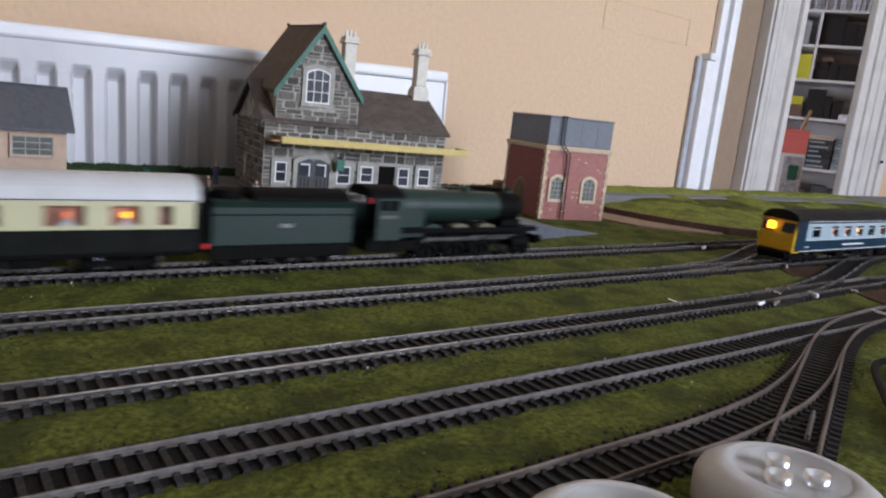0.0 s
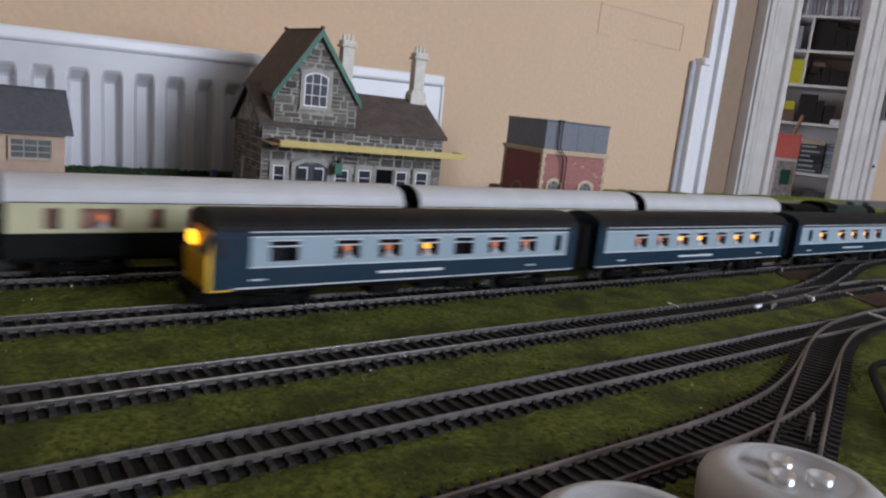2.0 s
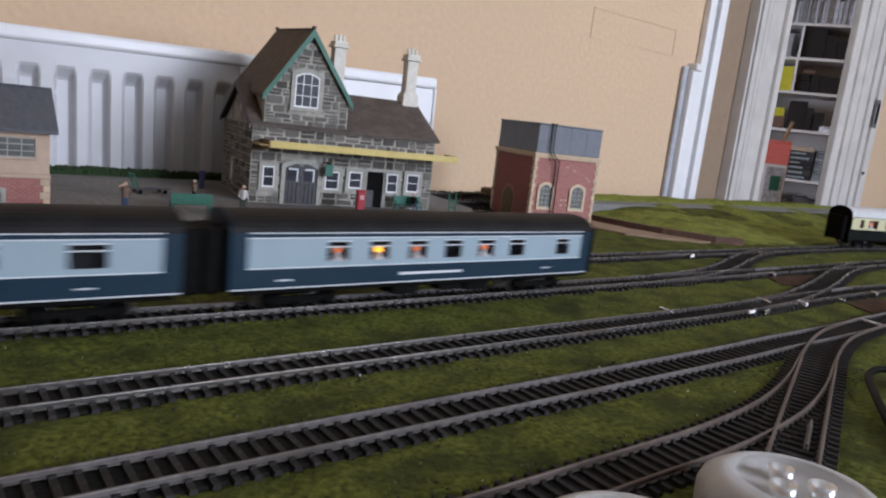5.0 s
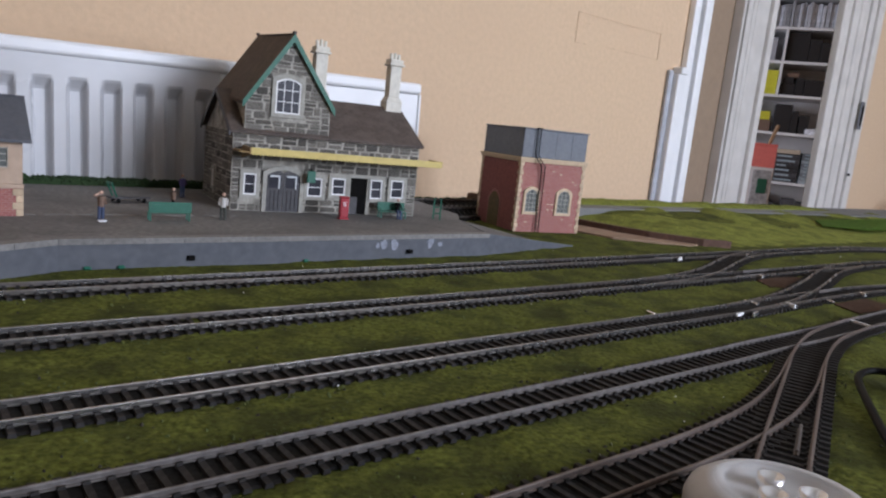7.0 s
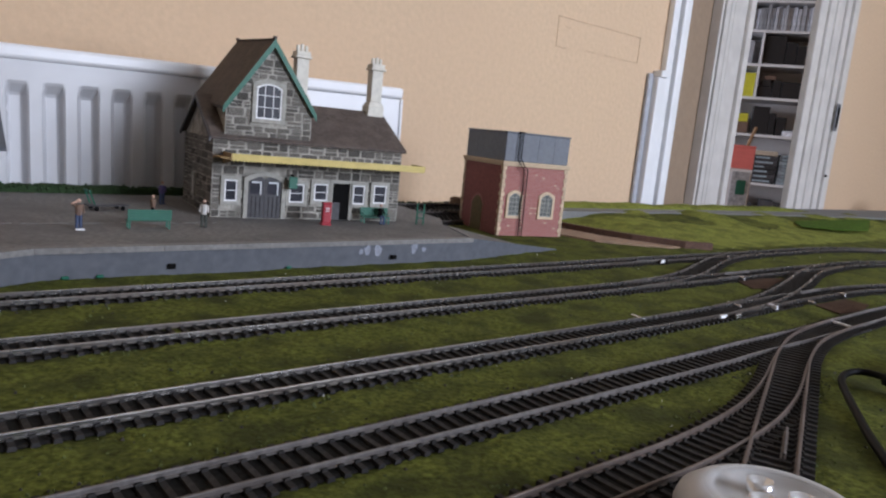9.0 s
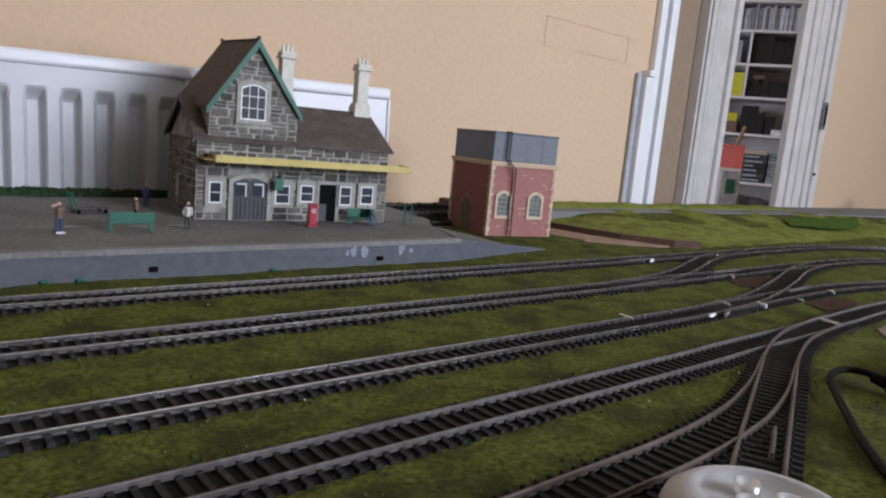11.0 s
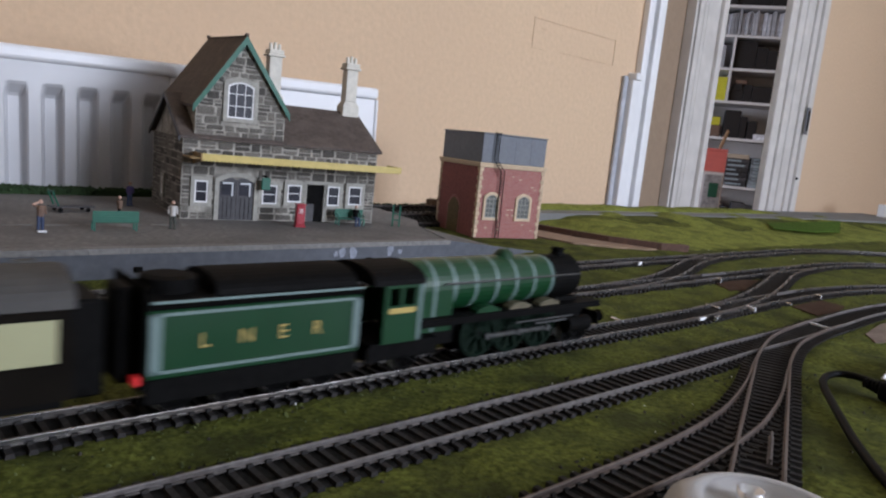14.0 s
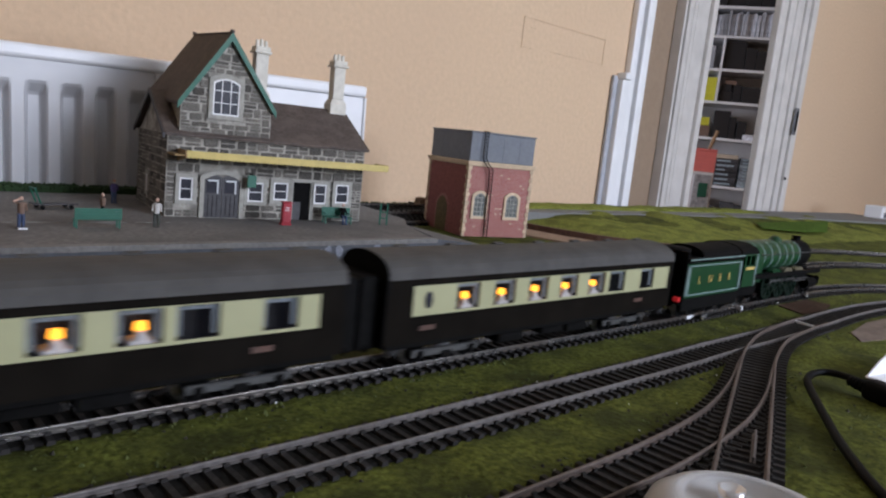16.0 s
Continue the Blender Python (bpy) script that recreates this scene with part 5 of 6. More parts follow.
figure(pose(0.1240, 0.549, 0.0160, 0, 0, 20), "painted figurine in a brown shirt with one arm raised", M_BROWNTOP, M_JEAN, raised=True)
figure(pose(0.217, 0.556, 0.0160, 0, 0, -30), "painted figurine in a white shirt and drab trousers", M_SHIRT, M_DRABLEG)
figure(pose(0.2275, 0.690, 0.0160, 0, 0, 10), "painted figurine in a violet coat", M_PURPLE, M_JEAN)
figure(pose(0.191, 0.600, 0.0160, 0, 0, 60), "painted figurine in a brown top and dark trousers", M_BROWNTOP, M_BLACK, h=0.020)
bm = bmesh.new()
for x in (-0.0013, 0.0013):
    tube(bm, (x, 0.0, 0.0072), (x * 1.2, -0.0052, 0.0074), 0.0013, 8, 0.0011, 1)
    tube(bm, (x * 1.2, -0.0052, 0.0078), (x * 1.2, -0.0056, 0.0004), 0.0011, 8, 0.0009, 1)
    box(bm, x * 1.2 - 0.0009, x * 1.2 + 0.0009, -0.0078, -0.0046, 0, 0.0009, None, 1)
    tube(bm, (x * 2, 0.0004, 0.0140), (x * 2.1, -0.0036, 0.0096), 0.0008, 6, 0.0007, 0)
tube(bm, (0, 0.0004, 0.0068), (0, 0.0006, 0.0150), 0.0024, 10, 0.0026, 0)
bmesh.ops.create_uvsphere(bm, u_segments=10, v_segments=8, radius=0.0016, matrix=pose(0, 0.0, 0.0178))
for f in bm.faces:
    if f.calc_center_median().z > 0.0160:
        f.material_index = 2
o = part("model_figure", bm, [M_BLACK, M_JEAN, M_SKIN])
o.matrix_basis = pose(0.3965, 0.5680, 0.0160, 0, 0, -12)
tagged(o, "painted figurine in dark coat sitting on a green bench", "figurine", "figurines on the platform")
bm = bmesh.new()
box(bm, -0.0028, 0.0028, -0.0018, 0.0018, 0, 0.0009)
o = part("figure_stand", bm, M_PAPER)
o.matrix_basis = pose(0.1240, 0.5450, 0.0160)
tagged(o, "small white stand on the platform", "stand")


def pillar_box():
    b = thing("pillar_box", pose(0.332, 0.5615, 0.0160, 0, 0, -12), "red cast post and vending box on the platform", "post box")
    part("plinth", bbox(-0.0046, 0.0046, -0.0036, 0.0036, 0, 0.0018, 0.0003), M_REDBOX, b)
    part("body", bbox(-0.0040, 0.0040, -0.0030, 0.0030, 0.0019, 0.0190, 0.0008, 2), M_REDBOX, b)
    part("cap", bbox(-0.0044, 0.0044, -0.0034, 0.0034, 0.0191, 0.0208, 0.0006), M_REDBOX, b)
    part("slot_panel", bbox(-0.0024, 0.0024, -0.0034, -0.0029, 0.0120, 0.0165, 0.0001), M_REDBOX, b)
    part("lower_panel", bbox(-0.0026, 0.0026, -0.0033, -0.0029, 0.0040, 0.0100, 0.0001), M_REDBOX, b)
    for z in (0.0128, 0.0142, 0.0156):
        part("notice_bar", bbox(-0.0018, 0.0016, -0.0037, -0.0035, z, z + 0.0005, 0), M_SASH, b)


pillar_box()
for x, y, a in ((0.440, 0.561, -30),):
    f = thing("fence_post_pair", pose(x, y, 0.0160 if x < 0.47 else 0.01, 0, 0, a), "green railing at the end of the platform", "railing")
    for dx in (-0.0034, 0.0034):
        part("post", bbox(dx - 0.0007, dx + 0.0007, -0.0007, 0.0007, 0, 0.0215, 0.0001), M_GREEN, f)
    for z in (0.006, 0.012):
        part("rail", bbox(-0.0026, 0.0026, -0.0004, 0.0004, z, z + 0.0010, 0), M_GREEN, f)

# hand barrow on the platform
tr = thing("platform_trolley", pose(0.168, 0.648, 0.0160, 0, 0, 8), "dark green flat platform trolley with a hoop handle", "trolley")
part("deck", bbox(-0.017, 0.017, -0.006, 0.006, 0.0035, 0.0048, 0.0003), M_DARKWOOD, tr)
for x in (-0.011, 0.011):
    for y in (-0.0062, 0.0062):
        bm = bmesh.new()
        tube(bm, (x, y - 0.0005, 0.0018), (x, y + 0.0005, 0.0018), 0.0018, 12)
        part("wheel", bm, M_BLACK, tr)
for y in (-0.005, 0.005):
    bm = bmesh.new()
    tube(bm, (-0.0120, y, 0.0050), (-0.0165, y, 0.0165), 0.0007, 6)
    part("handle_post", bm, M_GREEN, tr)
bm = bmesh.new()
tube(bm, (-0.0165, -0.0058, 0.0167), (-0.0165, 0.0058, 0.0167), 0.0008, 6)
part("handle_bar", bm, M_GREEN, tr)


# ---- foreground: two round lamps, a cable and a plug ----
def puck(m, label):
    p = thing("puck_light", m, label, "lamp", "battery lamps")
    R = 0.0325
    part("body", lathe([(0.0, 0.0), (R - 0.003, 0.0), (R, 0.003), (R, 0.0115), (R - 0.0015, 0.0150), (R - 0.006, 0.0180), (R - 0.0125, 0.0190), (R - 0.0127, 0.0160), (0, 0.0155)], 64), M_FROST, p, smooth=True)
    part("ring", lathe([(R - 0.0126, 0.0188), (R - 0.0105, 0.0198), (R - 0.0095, 0.0192), (R - 0.0096, 0.0186)], 64), M_LENS, p, smooth=True)
    part("lens", lathe([(R - 0.0128, 0.0186), (R - 0.0140, 0.0204), (0.009, 0.0212), (0.0, 0.0214)], 64), M_LENS, p, "clear dome lens", smooth=True)
    for k in range(3):
        a = radians(40 + 120 * k)
        x, y = 0.0085 * math.cos(a), 0.0085 * math.sin(a)
        bm = lathe([(0.0012, 0.0158), (0.0022, 0.0165), (0.0042, 0.0200), (0.0046, 0.0200), (0.0046, 0.0158)], 20, m=Matrix.Translation((x, y, 0)))
        part("reflector", bm, M_GLINT, p, "bright conical reflector", smooth=True)
        part("diode", lathe([(0.0011, 0.0158), (0.0011, 0.0172), (0.0, 0.0180)], 12, m=Matrix.Translation((x, y, 0))), M_YEL, p)
    return p


puck(pose(0.207, 0.083, -0.0036, -2, 1, 20) @ Matrix.Diagonal((0.86, 0.86, 0.92, 1)), "round frosted plastic battery lamp with three reflectors")
puck(pose(0.136, 0.0890, -0.0036, -2, 2, 70) @ Matrix.Diagonal((0.84, 0.84, 0.92, 1)), "round frosted plastic battery lamp beside another")


def cable(name, pts, r, label):
    cu = bpy.data.curves.new(name, "CURVE")
    cu.dimensions, cu.bevel_depth, cu.bevel_resolution = "3D", r, 3
    sp = cu.splines.new("NURBS")
    sp.points.add(len(pts) - 1)
    for q, c in zip(sp.points, pts):
        q.co = (*c, 1)
    sp.use_endpoint_u, sp.order_u = True, 4
    cu.materials.append(M_CABLE)
    return tagged(new(name, cu), label, "cable")


cable("cable", [(0.22, -0.02, -0.002), (0.27, 0.055, -0.002), (0.315, 0.090, -0.0018), (0.352, 0.111, -0.0015), (0.385, 0.131, 0.0005), (0.405, 0.142, 0.0015), (0.424, 0.141, 0.003), (0.424, 0.128, 0.004), (0.414, 0.112, 0.004)], 0.0019, "thick black cable looped over the grass")
pg = thing("cable_plug", pose(0.417, 0.116, -0.0028, 0, 0, -105), "black moulded plug on the end of a cable", "plug")
part("body", bbox(0, 0.034, -0.0058, 0.0058, 0, 0.0105, 0.003, 3), M_CABLE, pg)
for k in range(4):
    bm = bmesh.new()
    tube(bm, (-0.0012 - k * 0.0022, 0, 0.0055), (-0.0024 - k * 0.0022, 0, 0.0055), 0.0036 - 0.0003 * k, 12)
    part("grip_ring", bm, M_CABLE, pg)
tb = thing("paper_tab", pose(0.468, 0.127, -0.0028, 0, 0, -12), "crumpled white paper label with a dark oval mark", "label")
part("sheet", prism([(-0.008, 0.0), (0.050, 0.0), (0.048, 0.010), (0.012, 0.014), (0.002, 0.008)], (-0.0005, 0.0003), "y"), M_PAPER, tb)
part("fold", prism([(-0.008, 0.0), (0.05, 0.0), (0.05, 0.0006), (-0.008, 0.0006)], (-0.016, -0.0006), "y"), M_PAPER, tb)
bm = bmesh.new()
lathe([(0.0, 0.0), (0.0052, 0.0), (0.0052, 0.0003), (0, 0.0003)], 24, bm, pose(0.030, -0.0008, 0.0062, 90, 0, 0))
part("oval_mark", bm, M_GREYSIG, tb)

# white socket box at the far end of the bench
sb_ = thing("socket_box", pose(2.36, 0.675, -0.004), "small white plastic control box at the table's end", "control box")
part("case", bbox(0, 0.09, 0, 0.05, 0, 0.052, 0.004, 2), M_WHITE, sb_)
for k in range(3):
    part("button", bbox(0.012 + k * 0.022, 0.024 + k * 0.022, -0.003, -0.0004, 0.018, 0.034, 0.001), M_GREYSIG, sb_)

# ---- rolling stock ----
@functools.lru_cache(None)
def wheel_mesh(r, s, face, tread):
    """One spoked wheel: a flanged tyre, a hub and eight spokes with sunk gaps between them, all one skin."""
    bm = bmesh.new()
    n = 32
    rings = []
    for rad, y in ((r * 0.2, 0.0066), (r + 0.0008, 0.0066), (r + 0.0008, 0.0072), (r, 0.0074), (r, 0.0098), (r * 0.86, 0.0099), (r * 0.80, None), (r * 0.32, None), (r * 0.26, 0.0104), (r * 0.05, 0.0105)):
        rings.append([bm.verts.new((rad * math.cos(6.28318 * i / n), s * (y or (0.0099 if i % 4 < 2 else 0.0082)), rad * math.sin(6.28318 * i / n))) for i in range(n)])
    for k, (p, q) in enumerate(zip(rings, rings[1:])):
        for i in range(n):
            f = bm.faces.new((p[i], p[(i + 1) % n], q[(i + 1) % n], q[i]))
            f.material_index = 1 if k < 4 else 0
    bm.faces.new(rings[0])
    bm.faces.new(rings[-1])
    bmesh.ops.recalc_face_normals(bm, faces=bm.faces[:])
    me = bpy.data.meshes.new("wheel")
    bm.to_mesh(me)
    bm.free()
    me.materials.append(face)
    me.materials.append(tread)
    return me


def wheelset(parent, x, r, mt, name="wheelset", rim=None):
    """An axle with two wheels, its middle at the axle."""
    bm = bmesh.new()
    tube(bm, (0, -0.0106, 0), (0, 0.0106, 0), 0.0013, 8)
    o = part(name, bm, M_BLACK, parent)
    o.matrix_basis = Matrix.Translation((x, 0, r))
    for s in (-1, 1):
        linked("wheel", wheel_mesh(r, s, mt, rim or M_STEEL), o, Matrix())
    return o


def bogie(parent, x, r=0.0060, base=0.033, bright=False):
    b = part("bogie", bbox(x - base / 2 - 0.006, x + base / 2 + 0.006, -0.0050, 0.0050, 0.0062, 0.0082, 0.0003), M_BLACK, parent)
    for s in (-1, 1):
        part("side_frame", bbox(x - base / 2 - 0.005, x + base / 2 + 0.005, s * 0.0128 - 0.0012, s * 0.0128 + 0.0012, 0.0042, 0.0078, 0.0006), M_DULLST if bright else M_BLACK, b)
        part("spring_box", bbox(x - 0.0035, x + 0.0035, s * 0.0128 - 0.0018, s * 0.0128 + 0.0018, 0.0025, 0.0060, 0.0005), M_BLACK, b)
        for d in (-1, 1):
            part("axle_box", bbox(x + d * base / 2 - 0.0018, x + d * base / 2 + 0.0018, s * 0.0135 - 0.0016, s * 0.0135 + 0.0016, 0.0034, 0.0072, 0.0004), M_BLACK, b)
    for d in (-1, 1):
        wheelset(parent, x + d * base / 2, r, M_BLACK)
    return b


def roof_profile(hw, z0, z1, n=14):
    """Points of an elliptical roof from side to side."""
    return [(hw * math.cos(math.pi * i / n), z0 + (z1 - z0) * math.sin(math.pi * i / n) ** 0.8) for i in range(n + 1)]


def side(parent, s, x0, x1, z0, z1, gaps, mt, name, y=0.0178, t=0.0009, zw0=None, zw1=None):
    """A strip of body side: plain, or sill and head strips with a pillar between each two openings."""
    ya, yb = (s * y - t / 2, s * y + t / 2)
    zw0, zw1 = z0 if zw0 is None else zw0, z1 if zw1 is None else zw1
    bm = bmesh.new()
    if not gaps:
        box(bm, x0, x1, ya, yb, z0, z1)
        return part(name, bm, mt, parent)
    box(bm, x0, x1, ya, yb, z0, zw0)
    strip = part(name, bm, mt, parent)
    bm = bmesh.new()
    box(bm, x0, x1, ya, yb, zw1, z1)
    part("head_strip", bm, mt, parent)
    cur = x0
    for a, b in sorted(gaps) + [(x1, x1)]:
        if a > cur + 1e-5:
            bm = bmesh.new()
            box(bm, cur, a, ya, yb, zw0, zw1)
            part("pillar_panel", bm, mt, parent)
        cur = b
    return strip


def lamp_table(parent, x, s, z, bright, mt=None):
    """A table with cloth and a lit lamp behind a window."""
    t = part("table", bbox(x - 0.0042, x + 0.0042, s * 0.0118 - 0.0042, s * 0.0118 + 0.0042, z - 0.0012, z + 0.0006, 0.0003), M_CLOTH, parent, "white table with a lit lamp")
    bm = bmesh.new()
    tube(bm, (x, s * 0.0140, z + 0.0006), (x, s * 0.0140, z + 0.0040), 0.0026, 12, 0.0012)
    part("lamp_stem", bm, M_CLOTH, t)
    bm = bmesh.new()
    tube(bm, (x, s * 0.0140, z + 0.0041), (x, s * 0.0140, z + 0.0067), 0.0020, 14, 0.0017)
    part("shade", bm, mt or (M_LAMP if bright else M_LAMPW), t, "glowing orange lampshade")


def coach(name, label, L, scheme, wins, small=(), lamps=(), cab=False, z_roof=0.0525, vents=False):
    """A bogie coach: body sides with windows, roof, ends, underframe, bogies, tables with lamps."""
    c = thing(name, None, label, "model coach", scheme["group"])
    x0, x1, hw = -L / 2 + scheme.get("short", 0), L / 2, 0.0180
    wl, wh = scheme.get("inset", (0.0018, 0.0004))
    zb, zl, zu, ze = 0.0135, scheme["zl"], scheme["zu"], 0.0430
    cx0 = x0 + (0.016 if cab else 0.0)
    xs0, xs1 = x0 + scheme.get("end0", scheme["end"]) + (0.016 if cab else 0), x1 - scheme["end"]
    for s in (-1, 1):
        side(c, s, cx0, x1, zb, zl, (), scheme["low"], "lower_side")
        side(c, s, xs0, xs1, zl, zu, [(a, b) for a, b in wins] + list(small), scheme["up"], "upper_side", zw0=zl + wl, zw1=zu - wh)
        for a, b in ((cx0, xs0), (xs1, x1)):
            if b - a > 0.0005:
                side(c, s, a, b, zl, zu, (), scheme["low"], "end_panel")
        side(c, s, cx0, x1, zu, ze, (), scheme["top"], "cornice_band")
        for z, h in scheme["lines"]:
            part("lining", bbox(xs0 if z > zl - 0.002 else cx0, x1 if z < zl - 0.002 else xs1, s * 0.0184 - 0.0003, s * 0.0184 + 0.0003, z, z + h, 0), scheme["line"], c)
        for a, b in list(wins) + list(small):
            w = part("window", bbox(a, b, s * 0.0172 - 0.0001, s * 0.0172 + 0.0001, zl + wl, zu - wh, 0), M_GLASS, c)
            if scheme["vent"] and b - a > 0.008:
                part("vent_bar", bbox(a, b, s * 0.0181 - 0.0003, s * 0.0181 + 0.0003, zu - wh - 0.0032, zu - wh - 0.0026, 0), scheme["line"], w)
                part("frame_bar", bbox(a - 0.0004, b + 0.0004, s * 0.0184 - 0.0002, s * 0.0184 + 0.0002, zu - wh, zu - wh + 0.0005, 0), scheme["line"], w)
        for i, (a, b) in enumerate(wins):
            if lamps:
                k = lamps[i % len(lamps)]
                if k:
                    lamp_table(c, (a + b) / 2 - 0.0015 * s, s, zl + wl + 0.0002, k > 1)
            if scheme.get("curtain"):
                for u, v in ((a + 0.0002, a + 0.0022), (b - 0.0022, b - 0.0002)):
                    part("curtain", bbox(u, v, s * 0.0160 - 0.0004, s * 0.0160 + 0.0004, zl + wl + 0.001, zu - wh - 0.0008, 0.0002), M_CURTAIN, c)
                part("pelmet", bbox(a + 0.0023, b - 0.0023, s * 0.0160 - 0.0003, s * 0.0160 + 0.0003, zu - wh - 0.0022, zu - wh - 0.0008, 0.0002), M_CURTAIN, c)
        for x in scheme.get("ovals", ()):
            bm = lathe([(0.0, 0.0), (0.0030, 0.0), (0.0030, 0.0003), (0.0, 0.0003)], 24, None, pose(x, s * 0.0184, 0.0331, 90, 0, 0) @ Matrix.Diagonal((0.75, 1.35, 1, 1)))
            part("oval_window", bm, M_PANE, c, "small dark oval window")
        for a in scheme["bars"]:
            part("lettering", bbox(a[0], a[1], s * 0.0184 - 0.0002, s * 0.0184 + 0.0002, a[2], a[3], 0), scheme["line"] if not scheme.get("crest") else M_CREST, c)
    # roof, ends
    rp = roof_profile(hw + 0.0006, ze, z_roof)
    bm = bmesh.new()
    prism([(y, z) for y, z in rp], (cx0 - 0.0, x1 + 0.0005), "x", bm)
    rf = part("roof", bm, scheme["roof"], c, smooth=False)
    if vents:
        for k in range(7):
            x = x0 + L * (k + 0.7) / 7.4
            part("ventilator", bbox(x - 0.0035, x + 0.0035, 0.004, 0.0075, z_roof - 0.0012, z_roof + 0.0006, 0.0004), scheme["roof"], rf)
    for x, sgn in ((x0, -1), (x1, 1)):
        if cab and sgn < 0:
            continue
        part("end_wall", prism([(hw, zb), *[(y * 0.985, z) for y, z in rp], (-hw, zb)], (x - 0.0006 if sgn < 0 else x - 0.0012, x + 0.0012 if sgn < 0 else x + 0.0006), "x"), scheme["endm"], c)
        part("gangway", bbox(min(x, x + sgn * scheme["gang"]) + 0.0004, max(x, x + sgn * scheme["gang"]), -0.0125, 0.0125, 0.0110, 0.0440, 0.0010), M_BLACK, c)
        for s in (-1, 1):
            bm = bmesh.new()
            tube(bm, (x, s * 0.0112, 0.0125), (x + sgn * 0.0050, s * 0.0112, 0.0125), 0.0011, 10)
            tube(bm, (x + sgn * 0.0050, s * 0.0112, 0.0125), (x + sgn * 0.0058, s * 0.0112, 0.0125), 0.0026, 14)
            part("buffer", bm, M_BLACK, c)
    part("underframe", bbox(x0 + 0.002, x1 - 0.002, -0.0165, 0.0165, 0.0105, 0.0136, 0.0005), M_BLACK, c)
    for k, x in enumerate((-0.022, 0.012, 0.034)):
        part("equipment_box", bbox(x - 0.010, x + 0.009, -0.0150, 0.0150, 0.0050 + 0.001 * (k % 2), 0.0104, 0.0008), M_BLACK, c)
    # solid core: dark for shade behind the windows, orange for the cream coaches' lamplight
    wd = scheme.get("wide", 0.0085)
    part("interior_core", bbox(cx0 + 0.004, x1 - 0.004, -wd, wd, 0.0142, 0.0400, 0.0005), scheme["inside"], c)
    part("coach_floor", bbox(cx0 + 0.001, x1 - 0.001, -0.0168, 0.0168, 0.0137, 0.0145, 0), M_INSIDE, c)
    for x in (x0 + 0.042, x1 - 0.042):
        bogie(c, x, bright=scheme["bright"])
    if cab:
        # raked cab front with windscreen, yellow panel and a lit head code
        prof = [(x0 + 0.003, zb - 0.001), (x0 + 0.0022, 0.0290), (x0 + 0.0070, 0.0430), (x0 + 0.016, 0.0430), (x0 + 0.016, zb - 0.001)]
        part("cab_front", prism(prof, (-0.0180, 0.0180), "y"), M_YELLOW, c, "warning-yellow cab front")
        for s in (-1, 1):
            part("cab_side", bbox(x0 + 0.0050, x0 + 0.0159, s * 0.0182 - 0.0002, s * 0.0182 + 0.0004, zb, 0.0432, 0), scheme["low"], c)
            part("cab_window", bbox(x0 + 0.0070, x0 + 0.0125, s * 0.0186 - 0.0002, s * 0.0186 + 0.0003, 0.0300, 0.0400, 0), M_PANE, c)
        bm = bmesh.new()
        prism([(y, z) for y, z in rp], (x0 + 0.0050, cx0), "x", bm)
        part("cab_roof", bm, scheme["roof"], c)
        m = Matrix.Translation((x0 + 0.0042, 0, 0.0350)) @ Matrix.Rotation(radians(-71), 4, "Y")
        for y0, y1, mt, nm in ((-0.0165, -0.0040, M_PANE, "windscreen"), (0.0040, 0.0165, M_PANE, "windscreen")):
            bm = bmesh.new()
            box(bm, -0.0045, 0.0055, y0, y1, -0.0002, 0.0008, m)
            part(nm, bm, mt, c)
        part("headlight", bbox(x0 + 0.0012, x0 + 0.0040, 0.0025, 0.0105, 0.0325, 0.0400, 0.0012), M_HEAD, c, "glowing yellow cab light")
        part("buffer_beam", bbox(x0 - 0.0025, x0 + 0.002, -0.0150, 0.0150, 0.0060, 0.0124, 0.0008), M_BLACK, c)
        part("skirt", bbox(x0 + 0.002, x0 + 0.022, -0.0168, 0.0168, 0.0045, 0.0104, 0.0008), M_BLACK, c)
    return c


M_CREST = mat("faded_crest", (0.075, 0.034, 0.022), 0.5, 0, 0.4, 400)
BLUE = dict(gang=0.0118, inset=(0.0030, 0.0020), group="coaches of the blue and grey train", zl=0.0243, zu=0.0402, low=M_BLUE, up=M_PALEB, top=M_BLUE, roof=M_ROOFD, endm=M_BLUE, end=0.0085, line=M_LINE, inside=M_INSIDE, vent=True, bright=False,
            lines=((0.0136, 0.0006), (0.0243, 0.0005), (0.0402, 0.0005), (0.0428, 0.0005)), bars=((-0.030, 0.016, 0.0182, 0.0196), (0.086, 0.094, 0.0180, 0.0187), (-0.106, -0.098, 0.0176, 0.0184)))
PULL = dict(gang=0.0108, inset=(0.0012, 0.0004), curtain=True, ovals=(-0.0860,), group="coaches of the brown and cream train", zl=0.0258, zu=0.0398, low=M_UMBER, up=M_PCREAM, top=M_UMBER, roof=M_ROOFG, endm=M_BLACK, end=0.0045, end0=0.0145, short=0.0145, line=M_UMBER, inside=M_INSIDE, vent=False, bright=True,
            lines=((0.0252, 0.0004),), bars=((-0.090, -0.081, 0.0190, 0.0212), (0.083, 0.092, 0.0190, 0.0212)), crest=True)
CHOC = dict(wide=0.0118, gang=0.0073, inset=(0.0022, 0.0022), group="coaches of the chocolate and cream train", zl=0.0268, zu=0.0425, low=M_CHOC, up=M_CREAM2, top=M_CREAM2, roof=M_ROOFW, endm=M_BLACK, end=0.002, line=M_BLACK, inside=M_INGLOW, vent=False, bright=False,
            lines=((0.0432, 0.0006),), bars=())

